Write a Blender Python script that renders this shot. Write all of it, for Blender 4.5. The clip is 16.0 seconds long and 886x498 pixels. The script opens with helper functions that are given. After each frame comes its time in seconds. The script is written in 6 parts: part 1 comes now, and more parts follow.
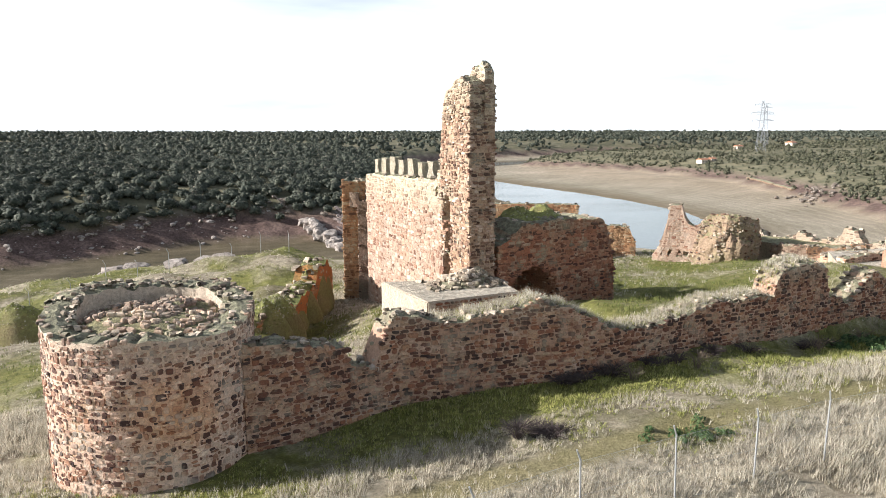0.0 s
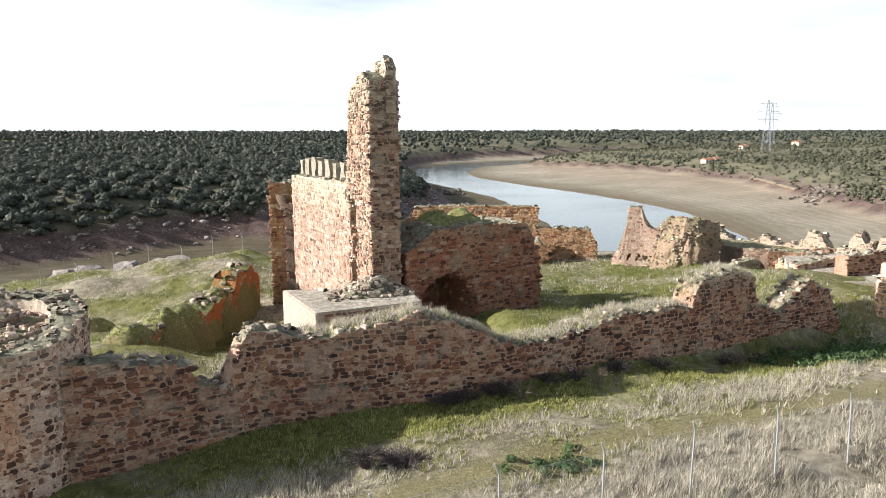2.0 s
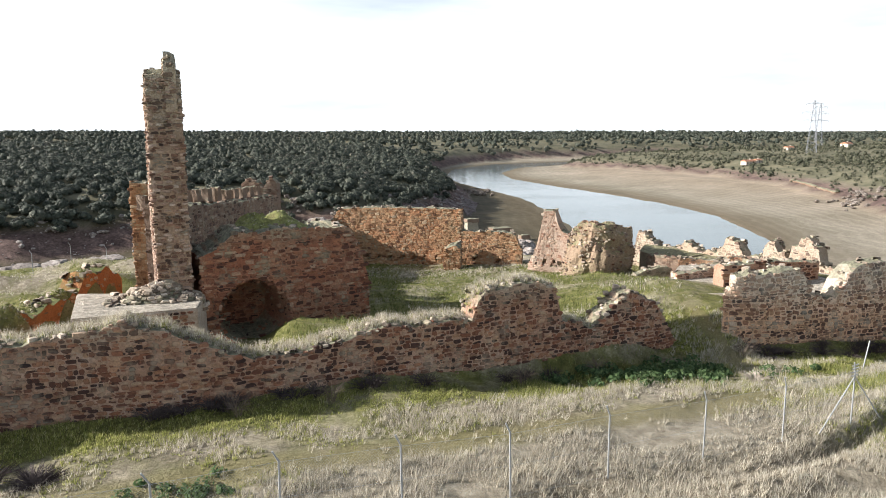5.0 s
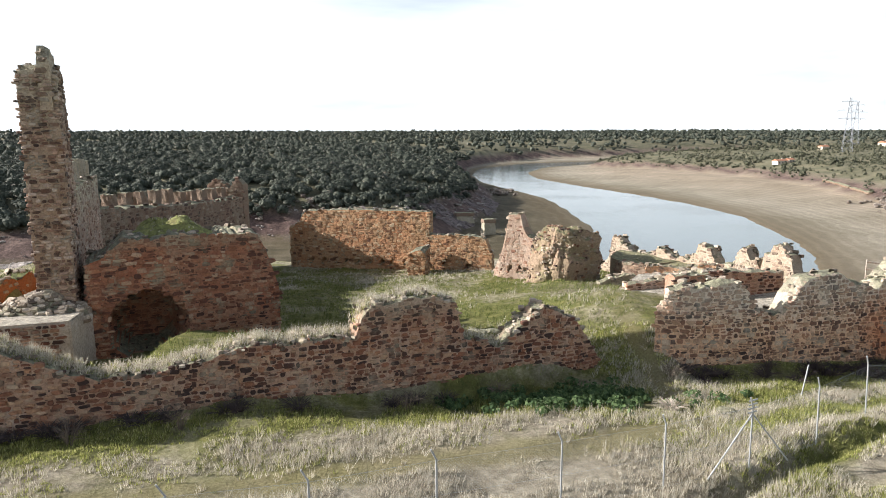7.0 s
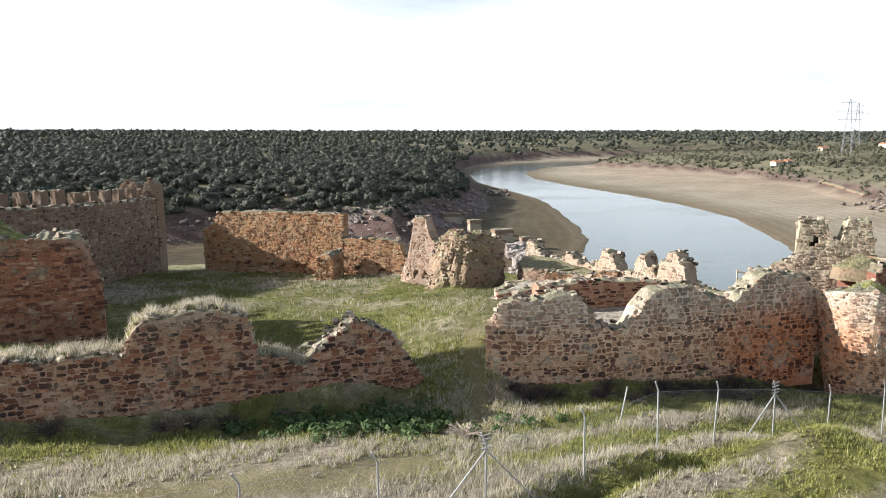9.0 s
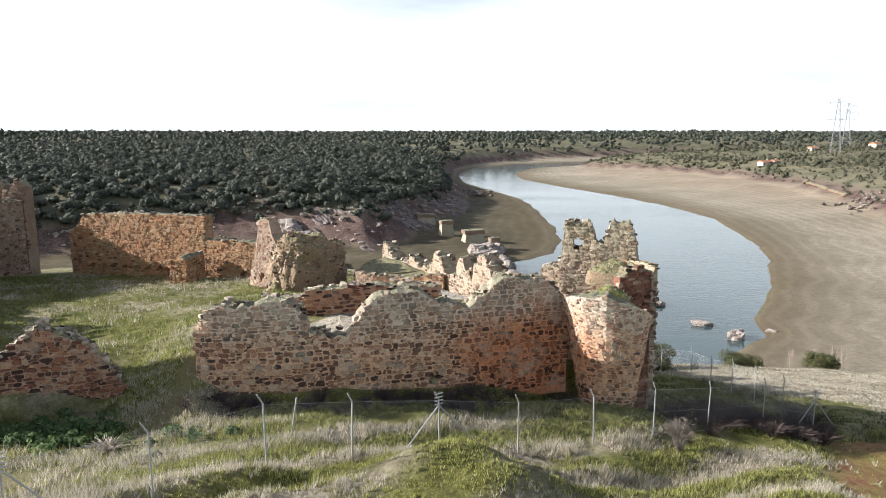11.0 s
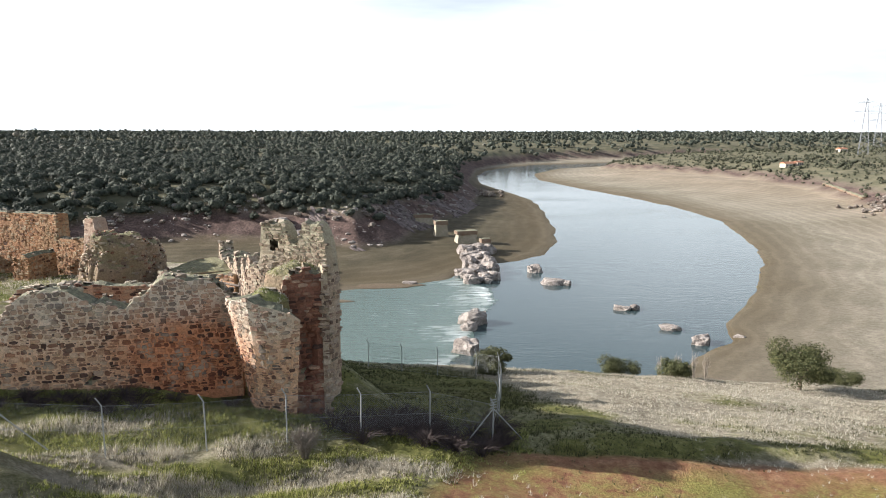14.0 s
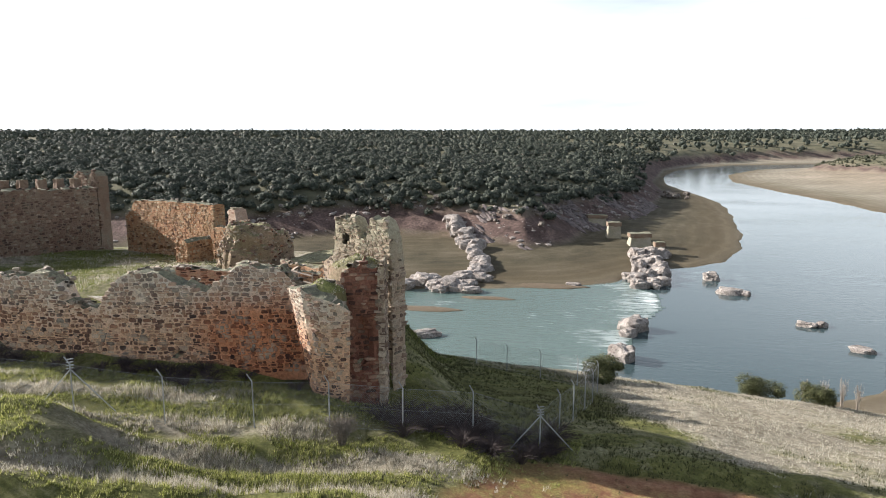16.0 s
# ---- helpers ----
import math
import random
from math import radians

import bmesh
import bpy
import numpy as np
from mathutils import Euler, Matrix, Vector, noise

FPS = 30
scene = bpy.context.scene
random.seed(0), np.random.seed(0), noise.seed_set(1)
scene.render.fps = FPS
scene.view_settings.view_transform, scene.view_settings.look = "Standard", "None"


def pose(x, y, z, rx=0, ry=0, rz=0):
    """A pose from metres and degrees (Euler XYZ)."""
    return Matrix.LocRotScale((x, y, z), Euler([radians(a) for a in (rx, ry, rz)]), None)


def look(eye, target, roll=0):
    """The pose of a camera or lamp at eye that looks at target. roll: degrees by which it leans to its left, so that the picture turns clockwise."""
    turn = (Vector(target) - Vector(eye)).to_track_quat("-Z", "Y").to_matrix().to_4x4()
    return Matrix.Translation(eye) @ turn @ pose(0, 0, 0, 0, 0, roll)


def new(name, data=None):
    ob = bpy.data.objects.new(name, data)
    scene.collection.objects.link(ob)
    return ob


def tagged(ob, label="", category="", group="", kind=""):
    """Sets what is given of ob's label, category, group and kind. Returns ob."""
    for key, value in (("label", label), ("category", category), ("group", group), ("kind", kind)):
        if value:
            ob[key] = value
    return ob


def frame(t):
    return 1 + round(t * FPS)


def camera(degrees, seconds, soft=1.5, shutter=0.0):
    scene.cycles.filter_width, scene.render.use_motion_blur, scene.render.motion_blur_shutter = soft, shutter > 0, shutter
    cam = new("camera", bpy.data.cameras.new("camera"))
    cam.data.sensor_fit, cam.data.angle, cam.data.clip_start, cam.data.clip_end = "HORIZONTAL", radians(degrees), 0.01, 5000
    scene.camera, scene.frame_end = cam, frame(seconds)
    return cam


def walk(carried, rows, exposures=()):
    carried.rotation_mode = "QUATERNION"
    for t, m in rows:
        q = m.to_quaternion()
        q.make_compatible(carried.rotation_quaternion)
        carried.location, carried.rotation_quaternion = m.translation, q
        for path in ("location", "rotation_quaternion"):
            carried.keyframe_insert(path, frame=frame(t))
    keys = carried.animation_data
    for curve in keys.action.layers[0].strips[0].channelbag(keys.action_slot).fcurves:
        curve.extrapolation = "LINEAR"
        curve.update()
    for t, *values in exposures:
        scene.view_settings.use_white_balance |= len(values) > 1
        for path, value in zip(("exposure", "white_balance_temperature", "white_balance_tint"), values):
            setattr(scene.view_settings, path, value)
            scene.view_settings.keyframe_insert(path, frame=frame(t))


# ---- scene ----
cam = camera(64.6, 16.0, soft=0.9)
PATH = [
    (0, (-24.235, -3.266, 10.154), (-23.867, -1.327, 9.83), -0.3),
    (0.5, (-23.194, -2.808, 10.144), (-22.843, -0.866, 9.82), -0.2),
    (1, (-22.045, -2.433, 10.123), (-21.694, -0.491, 9.799), -0.2),
    (1.5, (-20.787, -2.22, 10.128), (-20.436, -0.278, 9.804), -0.2),
    (2, (-19.267, -2.159, 10.122), (-18.92, -0.216, 9.797), -0.3),
    (2.5, (-17.517, -2.138, 10.106), (-17.196, -0.191, 9.782), -0.3),
    (3, (-15.603, -2.219, 10.091), (-15.309, -0.267, 9.767), -0.3),
    (3.5, (-13.677, -2.356, 10.084), (-13.407, -0.401, 9.76), -0.3),
    (4, (-11.761, -2.399, 10.057), (-11.508, -0.441, 9.733), -0.2),
    (4.5, (-9.941, -2.313, 10.049), (-9.704, -0.354, 9.726), -0.2),
    (5, (-8.271, -2.136, 10.045), (-8.048, -0.175, 9.722), -0.2),
    (5.2, (-7.59, -2.008, 10.049), (-7.375, -0.046, 9.725), -0.2),
    (7.3, (-1.958, 0.291, 10.01), (-1.827, 2.26, 9.686), -0.2),
    (7.5, (-1.36, 0.545, 10.004), (-1.231, 2.514, 9.68), -0.1),
    (7.7, (-0.692, 0.752, 10.003), (-0.564, 2.721, 9.679), -0.1),
    (8, (0.304, 1.022, 9.985), (0.433, 2.992, 9.661), -0.1),
    (8.2, (1.097, 1.175, 9.998), (1.223, 3.145, 9.673), -0.1),
    (10.3, (11.387, 1.807, 9.968), (11.515, 3.777, 9.644), -0.2),
    (10.5, (12.524, 1.85, 9.973), (12.654, 3.819, 9.649), -0.2),
    (11, (15.525, 1.837, 9.932), (15.651, 3.806, 9.609), -0.2),
    (11.5, (18.46, 1.784, 9.914), (18.578, 3.754, 9.59), -0.2),
    (12, (21.227, 1.729, 9.903), (21.333, 3.7, 9.58), -0.2),
    (12.5, (23.751, 1.741, 9.869), (23.848, 3.712, 9.547), -0.2),
    (13, (26.043, 1.802, 9.831), (26.136, 3.774, 9.508), -0.2),
    (13.5, (28.154, 1.834, 9.832), (28.238, 3.806, 9.509), -0.1),
    (14, (30.066, 1.879, 9.833), (30.101, 3.853, 9.511), -0.1),
    (14.5, (31.661, 2.031, 9.835), (31.584, 4.003, 9.513), -0.2),
    (15, (32.97, 2.203, 9.847), (32.761, 4.166, 9.523), -0.2),
    (15.5, (34.103, 2.381, 9.829), (33.755, 4.324, 9.506), -0.2),
    (16, (35.083, 2.643, 9.79), (34.604, 4.558, 9.466), -0.2),
]
walk(cam, [(t, look(e, g, r)) for t, e, g, r in PATH], exposures=((0.0, 1.18), (16.0, 1.18)))
# ---------------------------------------------------------------- world, sun
SUN_FROM = Vector((-0.905, 0.08, 0.385)).normalized()
world = bpy.data.worlds.new("sky_world")
scene.world = world
world.use_nodes = True
wn = world.node_tree
wn.nodes.clear()
w_out = wn.nodes.new("ShaderNodeOutputWorld")
w_bg = wn.nodes.new("ShaderNodeBackground")
w_sky = wn.nodes.new("ShaderNodeTexSky")
w_sky.sky_type = "NISHITA"
w_sky.sun_disc = False
w_sky.sun_elevation = math.asin(SUN_FROM.z)
w_sky.sun_rotation = math.atan2(SUN_FROM.x, SUN_FROM.y)
w_sky.altitude = 700
w_sky.air_density = 1.0
w_sky.dust_density = 4.0
# thin high cloud veil over the blue
w_co = wn.nodes.new("ShaderNodeTexCoord")
w_map = wn.nodes.new("ShaderNodeMapping")
w_map.inputs["Scale"].default_value = (1.2, 1.2, 7.0)
w_noise = wn.nodes.new("ShaderNodeTexNoise")
w_noise.inputs["Scale"].default_value = 2.2
w_noise.inputs["Detail"].default_value = 5.0
w_ramp = wn.nodes.new("ShaderNodeValToRGB")
w_ramp.color_ramp.elements[0].position = 0.30
w_ramp.color_ramp.elements[0].color = (0.50, 0.50, 0.50, 1)
w_ramp.color_ramp.elements[1].position = 0.60
w_ramp.color_ramp.elements[1].color = (1, 1, 1, 1)
# haze thins out with height
w_sep = wn.nodes.new("ShaderNodeSeparateXYZ")
w_haze = wn.nodes.new("ShaderNodeMapRange")
w_haze.inputs["From Min"].default_value = 0.10
w_haze.inputs["From Max"].default_value = 0.60
w_haze.inputs["To Min"].default_value = 1.0
w_haze.inputs["To Max"].default_value = 0.12
w_mul = wn.nodes.new("ShaderNodeMath")
w_mul.operation = "MULTIPLY"
wn.links.new(w_co.outputs["Generated"], w_sep.inputs[0])
wn.links.new(w_sep.outputs["Z"], w_haze.inputs["Value"])
w_mix = wn.nodes.new("ShaderNodeMixRGB")
w_mix.inputs[2].default_value = (11.4, 12.3, 13.2, 1)
wn.links.new(w_co.outputs["Generated"], w_map.inputs["Vector"])
wn.links.new(w_map.outputs[0], w_noise.inputs["Vector"])
wn.links.new(w_noise.outputs[0], w_ramp.inputs[0])
wn.links.new(w_ramp.outputs[0], w_mul.inputs[0])
wn.links.new(w_haze.outputs[0], w_mul.inputs[1])
wn.links.new(w_mul.outputs[0], w_mix.inputs[0])
wn.links.new(w_sky.outputs[0], w_mix.inputs[1])
wn.links.new(w_mix.outputs[0], w_bg.inputs[0])
w_bg.inputs[1].default_value = 0.056
wn.links.new(w_bg.outputs[0], w_out.inputs[0])

sun_data = bpy.data.lights.new("sun", "SUN")
sun_data.energy = 5.0
sun_data.angle = radians(0.6)
sun_data.color = (1.0, 0.955, 0.915)
sun = new("sun", sun_data)
sun.matrix_world = look(SUN_FROM * 100, (0, 0, 0))

# ---------------------------------------------------------------- materials


def material(name):
    m = bpy.data.materials.new(name)
    m.use_nodes = True
    nt = m.node_tree
    return m, nt, nt.nodes["Principled BSDF"]


def node(nt, kind, **values):
    n = nt.nodes.new(kind)
    for key, value in values.items():
        n.inputs[key.replace("_", " ")].default_value = value
    return n


def ramp(nt, stops, source=None):
    n = nt.nodes.new("ShaderNodeValToRGB")
    el = n.color_ramp.elements
    while len(el) < len(stops):
        el.new(0.5)
    for e, (p, c) in zip(el, stops):
        e.position, e.color = p, (*c, 1)
    if source is not None:
        nt.links.new(source, n.inputs[0])
    return n


def mix(nt, fac, a, b, kind="MIX"):
    n = nt.nodes.new("ShaderNodeMixRGB")
    n.blend_type = kind
    for slot, v in ((0, fac), (1, a), (2, b)):
        if isinstance(v, bpy.types.NodeSocket):
            nt.links.new(v, n.inputs[slot])
        else:
            n.inputs[slot].default_value = v if slot == 0 else (*v, 1)
    return n.outputs[0]


def position(nt):
    return nt.nodes.new("ShaderNodeNewGeometry").outputs["Position"]


def noise_at(nt, vec, scale, detail=4.0, rough=0.6):
    n = node(nt, "ShaderNodeTexNoise", Scale=scale, Detail=detail, Roughness=rough)
    nt.links.new(vec, n.inputs["Vector"])
    return n.outputs[0]


def bump(nt, height, strength, distance, bsdf):
    b = node(nt, "ShaderNodeBump", Strength=strength, Distance=distance)
    nt.links.new(height, b.inputs["Height"])
    nt.links.new(b.outputs[0], bsdf.inputs["Normal"])
    return b


def weather(nt, vec, tone, crest, stain):
    """Grey lichen gathering on the exposed crest, and one patch of redder stone."""
    if stain:
        (cx, cy, cz), radius, colour, most = stain
        d = nt.nodes.new("ShaderNodeVectorMath")
        d.operation = "DISTANCE"
        d.inputs[1].default_value = (cx, cy, cz)
        nt.links.new(vec, d.inputs[0])
        wob = nt.nodes.new("ShaderNodeMath")
        wob.operation = "MULTIPLY_ADD"
        wob.inputs[1].default_value = 2.6
        nt.links.new(noise_at(nt, vec, 0.9, 6.0, 0.7), wob.inputs[0])
        nt.links.new(d.outputs["Value"], wob.inputs[2])
        k = nt.nodes.new("ShaderNodeMapRange")
        k.inputs["From Min"].default_value = radius + 2.2
        k.inputs["From Max"].default_value = radius + 0.4
        k.inputs["To Max"].default_value = most
        nt.links.new(wob.outputs[0], k.inputs["Value"])
        tone = mix(nt, k.outputs[0], tone, mix(nt, 1.0, tone, colour, "MULTIPLY"))
    if crest:
        lo, hi, colour, most = crest
        sep = nt.nodes.new("ShaderNodeSeparateXYZ")
        nt.links.new(vec, sep.inputs[0])
        wob = nt.nodes.new("ShaderNodeMath")
        wob.operation = "MULTIPLY_ADD"
        wob.inputs[1].default_value = 2.4
        nt.links.new(noise_at(nt, vec, 0.8, 7.0, 0.72), wob.inputs[0])
        nt.links.new(sep.outputs["Z"], wob.inputs[2])
        k = nt.nodes.new("ShaderNodeMapRange")
        k.inputs["From Min"].default_value = lo + 1.2
        k.inputs["From Max"].default_value = hi + 1.2
        k.inputs["To Max"].default_value = most
        nt.links.new(wob.outputs[0], k.inputs["Value"])
        tone = mix(nt, k.outputs[0], tone, colour)
    return tone


def stone_material(name, stops, lichen, joined, crest=None, stain=None):
    """Rubble stone: each piece its own tone, grain, pale lichen."""
    m, nt, p = material(name)
    vec = position(nt)
    if joined:
        rnd = nt.nodes.new("ShaderNodeNewGeometry").outputs["Random Per Island"]
    else:
        rnd = nt.nodes.new("ShaderNodeObjectInfo").outputs["Random"]
    tone = weather(nt, vec, ramp(nt, stops, rnd).outputs[0], crest, stain)
    drift = ramp(nt, [(0.36, (0.60, 0.52, 0.52)), (0.5, (1.0, 0.97, 0.95)), (0.64, (1.32, 1.22, 1.16))], noise_at(nt, vec, 0.7, 5.0, 0.7)).outputs[0]
    tone = mix(nt, 0.75, tone, drift, "MULTIPLY")
    grain = noise_at(nt, vec, 14.0, 8.0, 0.75)
    tone = mix(nt, 0.85, tone, ramp(nt, [(0.32, (0.36, 0.34, 0.33)), (0.62, (1.0, 0.98, 0.95))], grain).outputs[0], "MULTIPLY")
    spots = ramp(nt, [(0.52, (0, 0, 0)), (0.66, (1, 1, 1))], noise_at(nt, vec, 1.3, 5.0)).outputs[0]
    tone = mix(nt, mix(nt, 1.0, spots, (0.6, 0.6, 0.6), "MULTIPLY"), tone, lichen)
    nt.links.new(tone, p.inputs["Base Color"])
    p.inputs["Roughness"].default_value = 0.92
    bump(nt, noise_at(nt, vec, 26.0, 6.0), 0.7, 0.03, p)
    return m


def mortar_material(name, base, second, third, low=None, top=(0.26, 0.25, 0.165), crest=None, stain=None):
    """Lime and earth mortar with stains and small rubble; low: (height, colour) of an older lower build."""
    m, nt, p = material(name)
    vec = position(nt)
    big = ramp(nt, [(0.36, (0, 0, 0)), (0.62, (1, 1, 1))], noise_at(nt, vec, 0.45, 5.0)).outputs[0]
    tone = mix(nt, big, base, second)
    patch = ramp(nt, [(0.55, (0, 0, 0)), (0.7, (1, 1, 1))], noise_at(nt, vec, 0.8, 6.0, 0.7)).outputs[0]
    tone = mix(nt, patch, tone, third)
    if low:
        sep = nt.nodes.new("ShaderNodeSeparateXYZ")
        nt.links.new(vec, sep.inputs[0])
        wob = nt.nodes.new("ShaderNodeMath")
        wob.operation = "MULTIPLY_ADD"
        wob.inputs[1].default_value = 2.2
        nt.links.new(noise_at(nt, vec, 0.6, 5.0), wob.inputs[0])
        nt.links.new(sep.outputs["Z"], wob.inputs[2])
        band = nt.nodes.new("ShaderNodeMapRange")
        band.inputs["From Min"].default_value = low[0] + 0.7
        band.inputs["From Max"].default_value = low[0] + 1.5
        nt.links.new(wob.outputs[0], band.inputs["Value"])
        tone = mix(nt, band.outputs[0], low[1], tone)
    tone = weather(nt, vec, tone, crest, stain)
    fine = ramp(nt, [(0.34, (0.38, 0.36, 0.35)), (0.6, (1, 1, 1))], noise_at(nt, vec, 9.0, 10.0, 0.8)).outputs[0]
    tone = mix(nt, 0.85, tone, fine, "MULTIPLY")
    if top:
        geo = nt.nodes.new("ShaderNodeNewGeometry")
        nz = nt.nodes.new("ShaderNodeSeparateXYZ")
        nt.links.new(geo.outputs["Normal"], nz.inputs[0])
        up = ramp(nt, [(0.45, (0, 0, 0)), (0.75, (1, 1, 1))], nz.outputs["Z"]).outputs[0]
        moss = ramp(nt, [(0.36, tuple(0.3 * c for c in top)), (0.5, tuple(0.75 * c for c in top)), (0.64, tuple(1.3 * c for c in top))], noise_at(nt, vec, 4.0, 9.0, 0.78)).outputs[0]
        tone = mix(nt, up, tone, moss)
    nt.links.new(tone, p.inputs["Base Color"])
    p.inputs["Roughness"].default_value = 0.95
    bump(nt, noise_at(nt, vec, 8.0, 10.0, 0.75), 1.0, 0.12, p)
    return m


def masonry_set(name, mortar, stones, lichen=(0.36, 0.33, 0.27), low=None, crest=None, stain=None):
    pale = crest and (crest[0], crest[1], tuple(min(0.8, 1.55 * c) for c in crest[2]), crest[3])
    crest = crest and (*crest[:3], 0.5 * crest[3])
    return {
        "mortar": mortar_material(name + "_mortar", *mortar, low=low, crest=pale, stain=stain),
        "piece": stone_material(name + "_stone", stones, lichen, False, crest, stain),
        "joined": stone_material(name + "_stones", stones, lichen, True, crest, stain),
    }


M_RED = masonry_set(
    "red_wall",
    [(0.56, 0.385, 0.28), (0.43, 0.25, 0.165), (0.54, 0.42, 0.335)],
    [(0.0, (0.035, 0.02, 0.017)), (0.22, (0.085, 0.04, 0.028)), (0.4, (0.17, 0.072, 0.044)), (0.62, (0.28, 0.125, 0.072)), (0.82, (0.37, 0.215, 0.13)), (1.0, (0.46, 0.33, 0.23))],
    (0.36, 0.30, 0.22), crest=(3.3, 4.3, (0.36, 0.33, 0.25), 0.7),
)
M_TOWER = masonry_set(
    "pink_tower",
    [(0.80, 0.61, 0.49), (0.72, 0.50, 0.37), (0.70, 0.45, 0.28)],
    [(0.0, (0.05, 0.028, 0.025)), (0.25, (0.14, 0.065, 0.045)), (0.45, (0.32, 0.165, 0.10)), (0.65, (0.52, 0.35, 0.26)), (1.0, (0.74, 0.60, 0.49))],
    (0.40, 0.36, 0.30), crest=(3.7, 4.8, (0.40, 0.36, 0.29), 0.7), stain=((-28.2, 16.4, 2.5), 0.6, (0.95, 0.68, 0.40), 0.9),
)
M_KEEP = masonry_set(
    "buff_keep",
    [(0.46, 0.355, 0.28), (0.41, 0.285, 0.21), (0.46, 0.39, 0.325)],
    [(0.0, (0.15, 0.075, 0.05)), (0.12, (0.24, 0.13, 0.09)), (0.35, (0.35, 0.225, 0.16)), (0.65, (0.43, 0.32, 0.245)), (1.0, (0.54, 0.46, 0.385))],
    (0.40, 0.36, 0.28), crest=(5.9, 7.6, (0.36, 0.345, 0.25), 0.85),
)
M_SPIRE = masonry_set(
    "weathered_spire",
    [(0.50, 0.38, 0.27), (0.40, 0.26, 0.165), (0.50, 0.42, 0.33)],
    [(0.0, (0.06, 0.036, 0.027)), (0.25, (0.16, 0.09, 0.06)), (0.5, (0.32, 0.20, 0.14)), (0.75, (0.45, 0.33, 0.25)), (1.0, (0.57, 0.48, 0.40))],
    (0.36, 0.33, 0.25), crest=(9.5, 13.0, (0.36, 0.34, 0.255), 0.65),
)
M_TURRET = masonry_set(
    "grey_turret",
    [(0.50, 0.42, 0.33), (0.44, 0.33, 0.23), (0.48, 0.43, 0.35)],
    [(0.0, (0.10, 0.07, 0.055)), (0.35, (0.25, 0.18, 0.135)), (0.7, (0.38, 0.31, 0.24)), (1.0, (0.48, 0.42, 0.34))],
    (0.33, 0.31, 0.22), crest=(3.6, 5.6, (0.31, 0.30, 0.205), 0.6),
)
M_OCHRE = masonry_set(
    "ochre_wall",
    [(0.46, 0.29, 0.16), (0.42, 0.20, 0.095), (0.38, 0.31, 0.21)],
    [(0.0, (0.13, 0.065, 0.038)), (0.3, (0.32, 0.175, 0.09)), (0.7, (0.45, 0.29, 0.16)), (1.0, (0.50, 0.40, 0.27))],
    (0.33, 0.28, 0.18),
)
M_PALE = masonry_set(
    "pale_wall",
    [(0.82, 0.64, 0.48), (0.74, 0.51, 0.35), (0.80, 0.69, 0.58)],
    [(0.0, (0.05, 0.031, 0.027)), (0.2, (0.14, 0.077, 0.055)), (0.42, (0.29, 0.155, 0.098)), (0.68, (0.44, 0.275, 0.175)), (1.0, (0.58, 0.455, 0.34))],
    (0.42, 0.37, 0.29),
    (1.9, (0.74, 0.48, 0.31)),
    crest=(2.2, 3.4, (0.50, 0.46, 0.39), 0.75), stain=((20.6, 28.8, 1.3), 2.6, (0.85, 0.50, 0.34), 0.85),
)
M_VAULT = masonry_set(
    "red_vault",
    [(0.42, 0.23, 0.14), (0.36, 0.14, 0.075), (0.36, 0.30, 0.21)],
    [(0.0, (0.06, 0.03, 0.022)), (0.3, (0.17, 0.068, 0.042)), (0.65, (0.36, 0.165, 0.09)), (1.0, (0.46, 0.33, 0.23))],
    (0.31, 0.28, 0.19), crest=(5.0, 5.9, (0.27, 0.255, 0.18), 0.5),
)
M_CORE = masonry_set(
    "torn_core",
    [(0.33, 0.155, 0.10), (0.24, 0.10, 0.068), (0.34, 0.22, 0.155)],
    [(0.0, (0.06, 0.03, 0.024)), (0.35, (0.19, 0.085, 0.055)), (0.7, (0.33, 0.175, 0.115)), (1.0, (0.46, 0.35, 0.26))],
    (0.27, 0.18, 0.13),
)
M_BROWN = masonry_set(
    "brown_curtain",
    [(0.27, 0.205, 0.15), (0.22, 0.14, 0.095), (0.27, 0.24, 0.18)],
    [(0.0, (0.07, 0.045, 0.035)), (0.4, (0.17, 0.105, 0.075)), (0.75, (0.26, 0.18, 0.13)), (1.0, (0.34, 0.29, 0.23))],
    (0.25, 0.23, 0.16),
)
M_CREST = masonry_set(
    "grey_crest",
    [(0.44, 0.39, 0.31), (0.35, 0.32, 0.23), (0.50, 0.43, 0.35)],
    [(0.0, (0.12, 0.095, 0.075)), (0.35, (0.28, 0.24, 0.185)), (0.65, (0.42, 0.37, 0.30)), (1.0, (0.58, 0.52, 0.44))],
    (0.29, 0.28, 0.18),
)


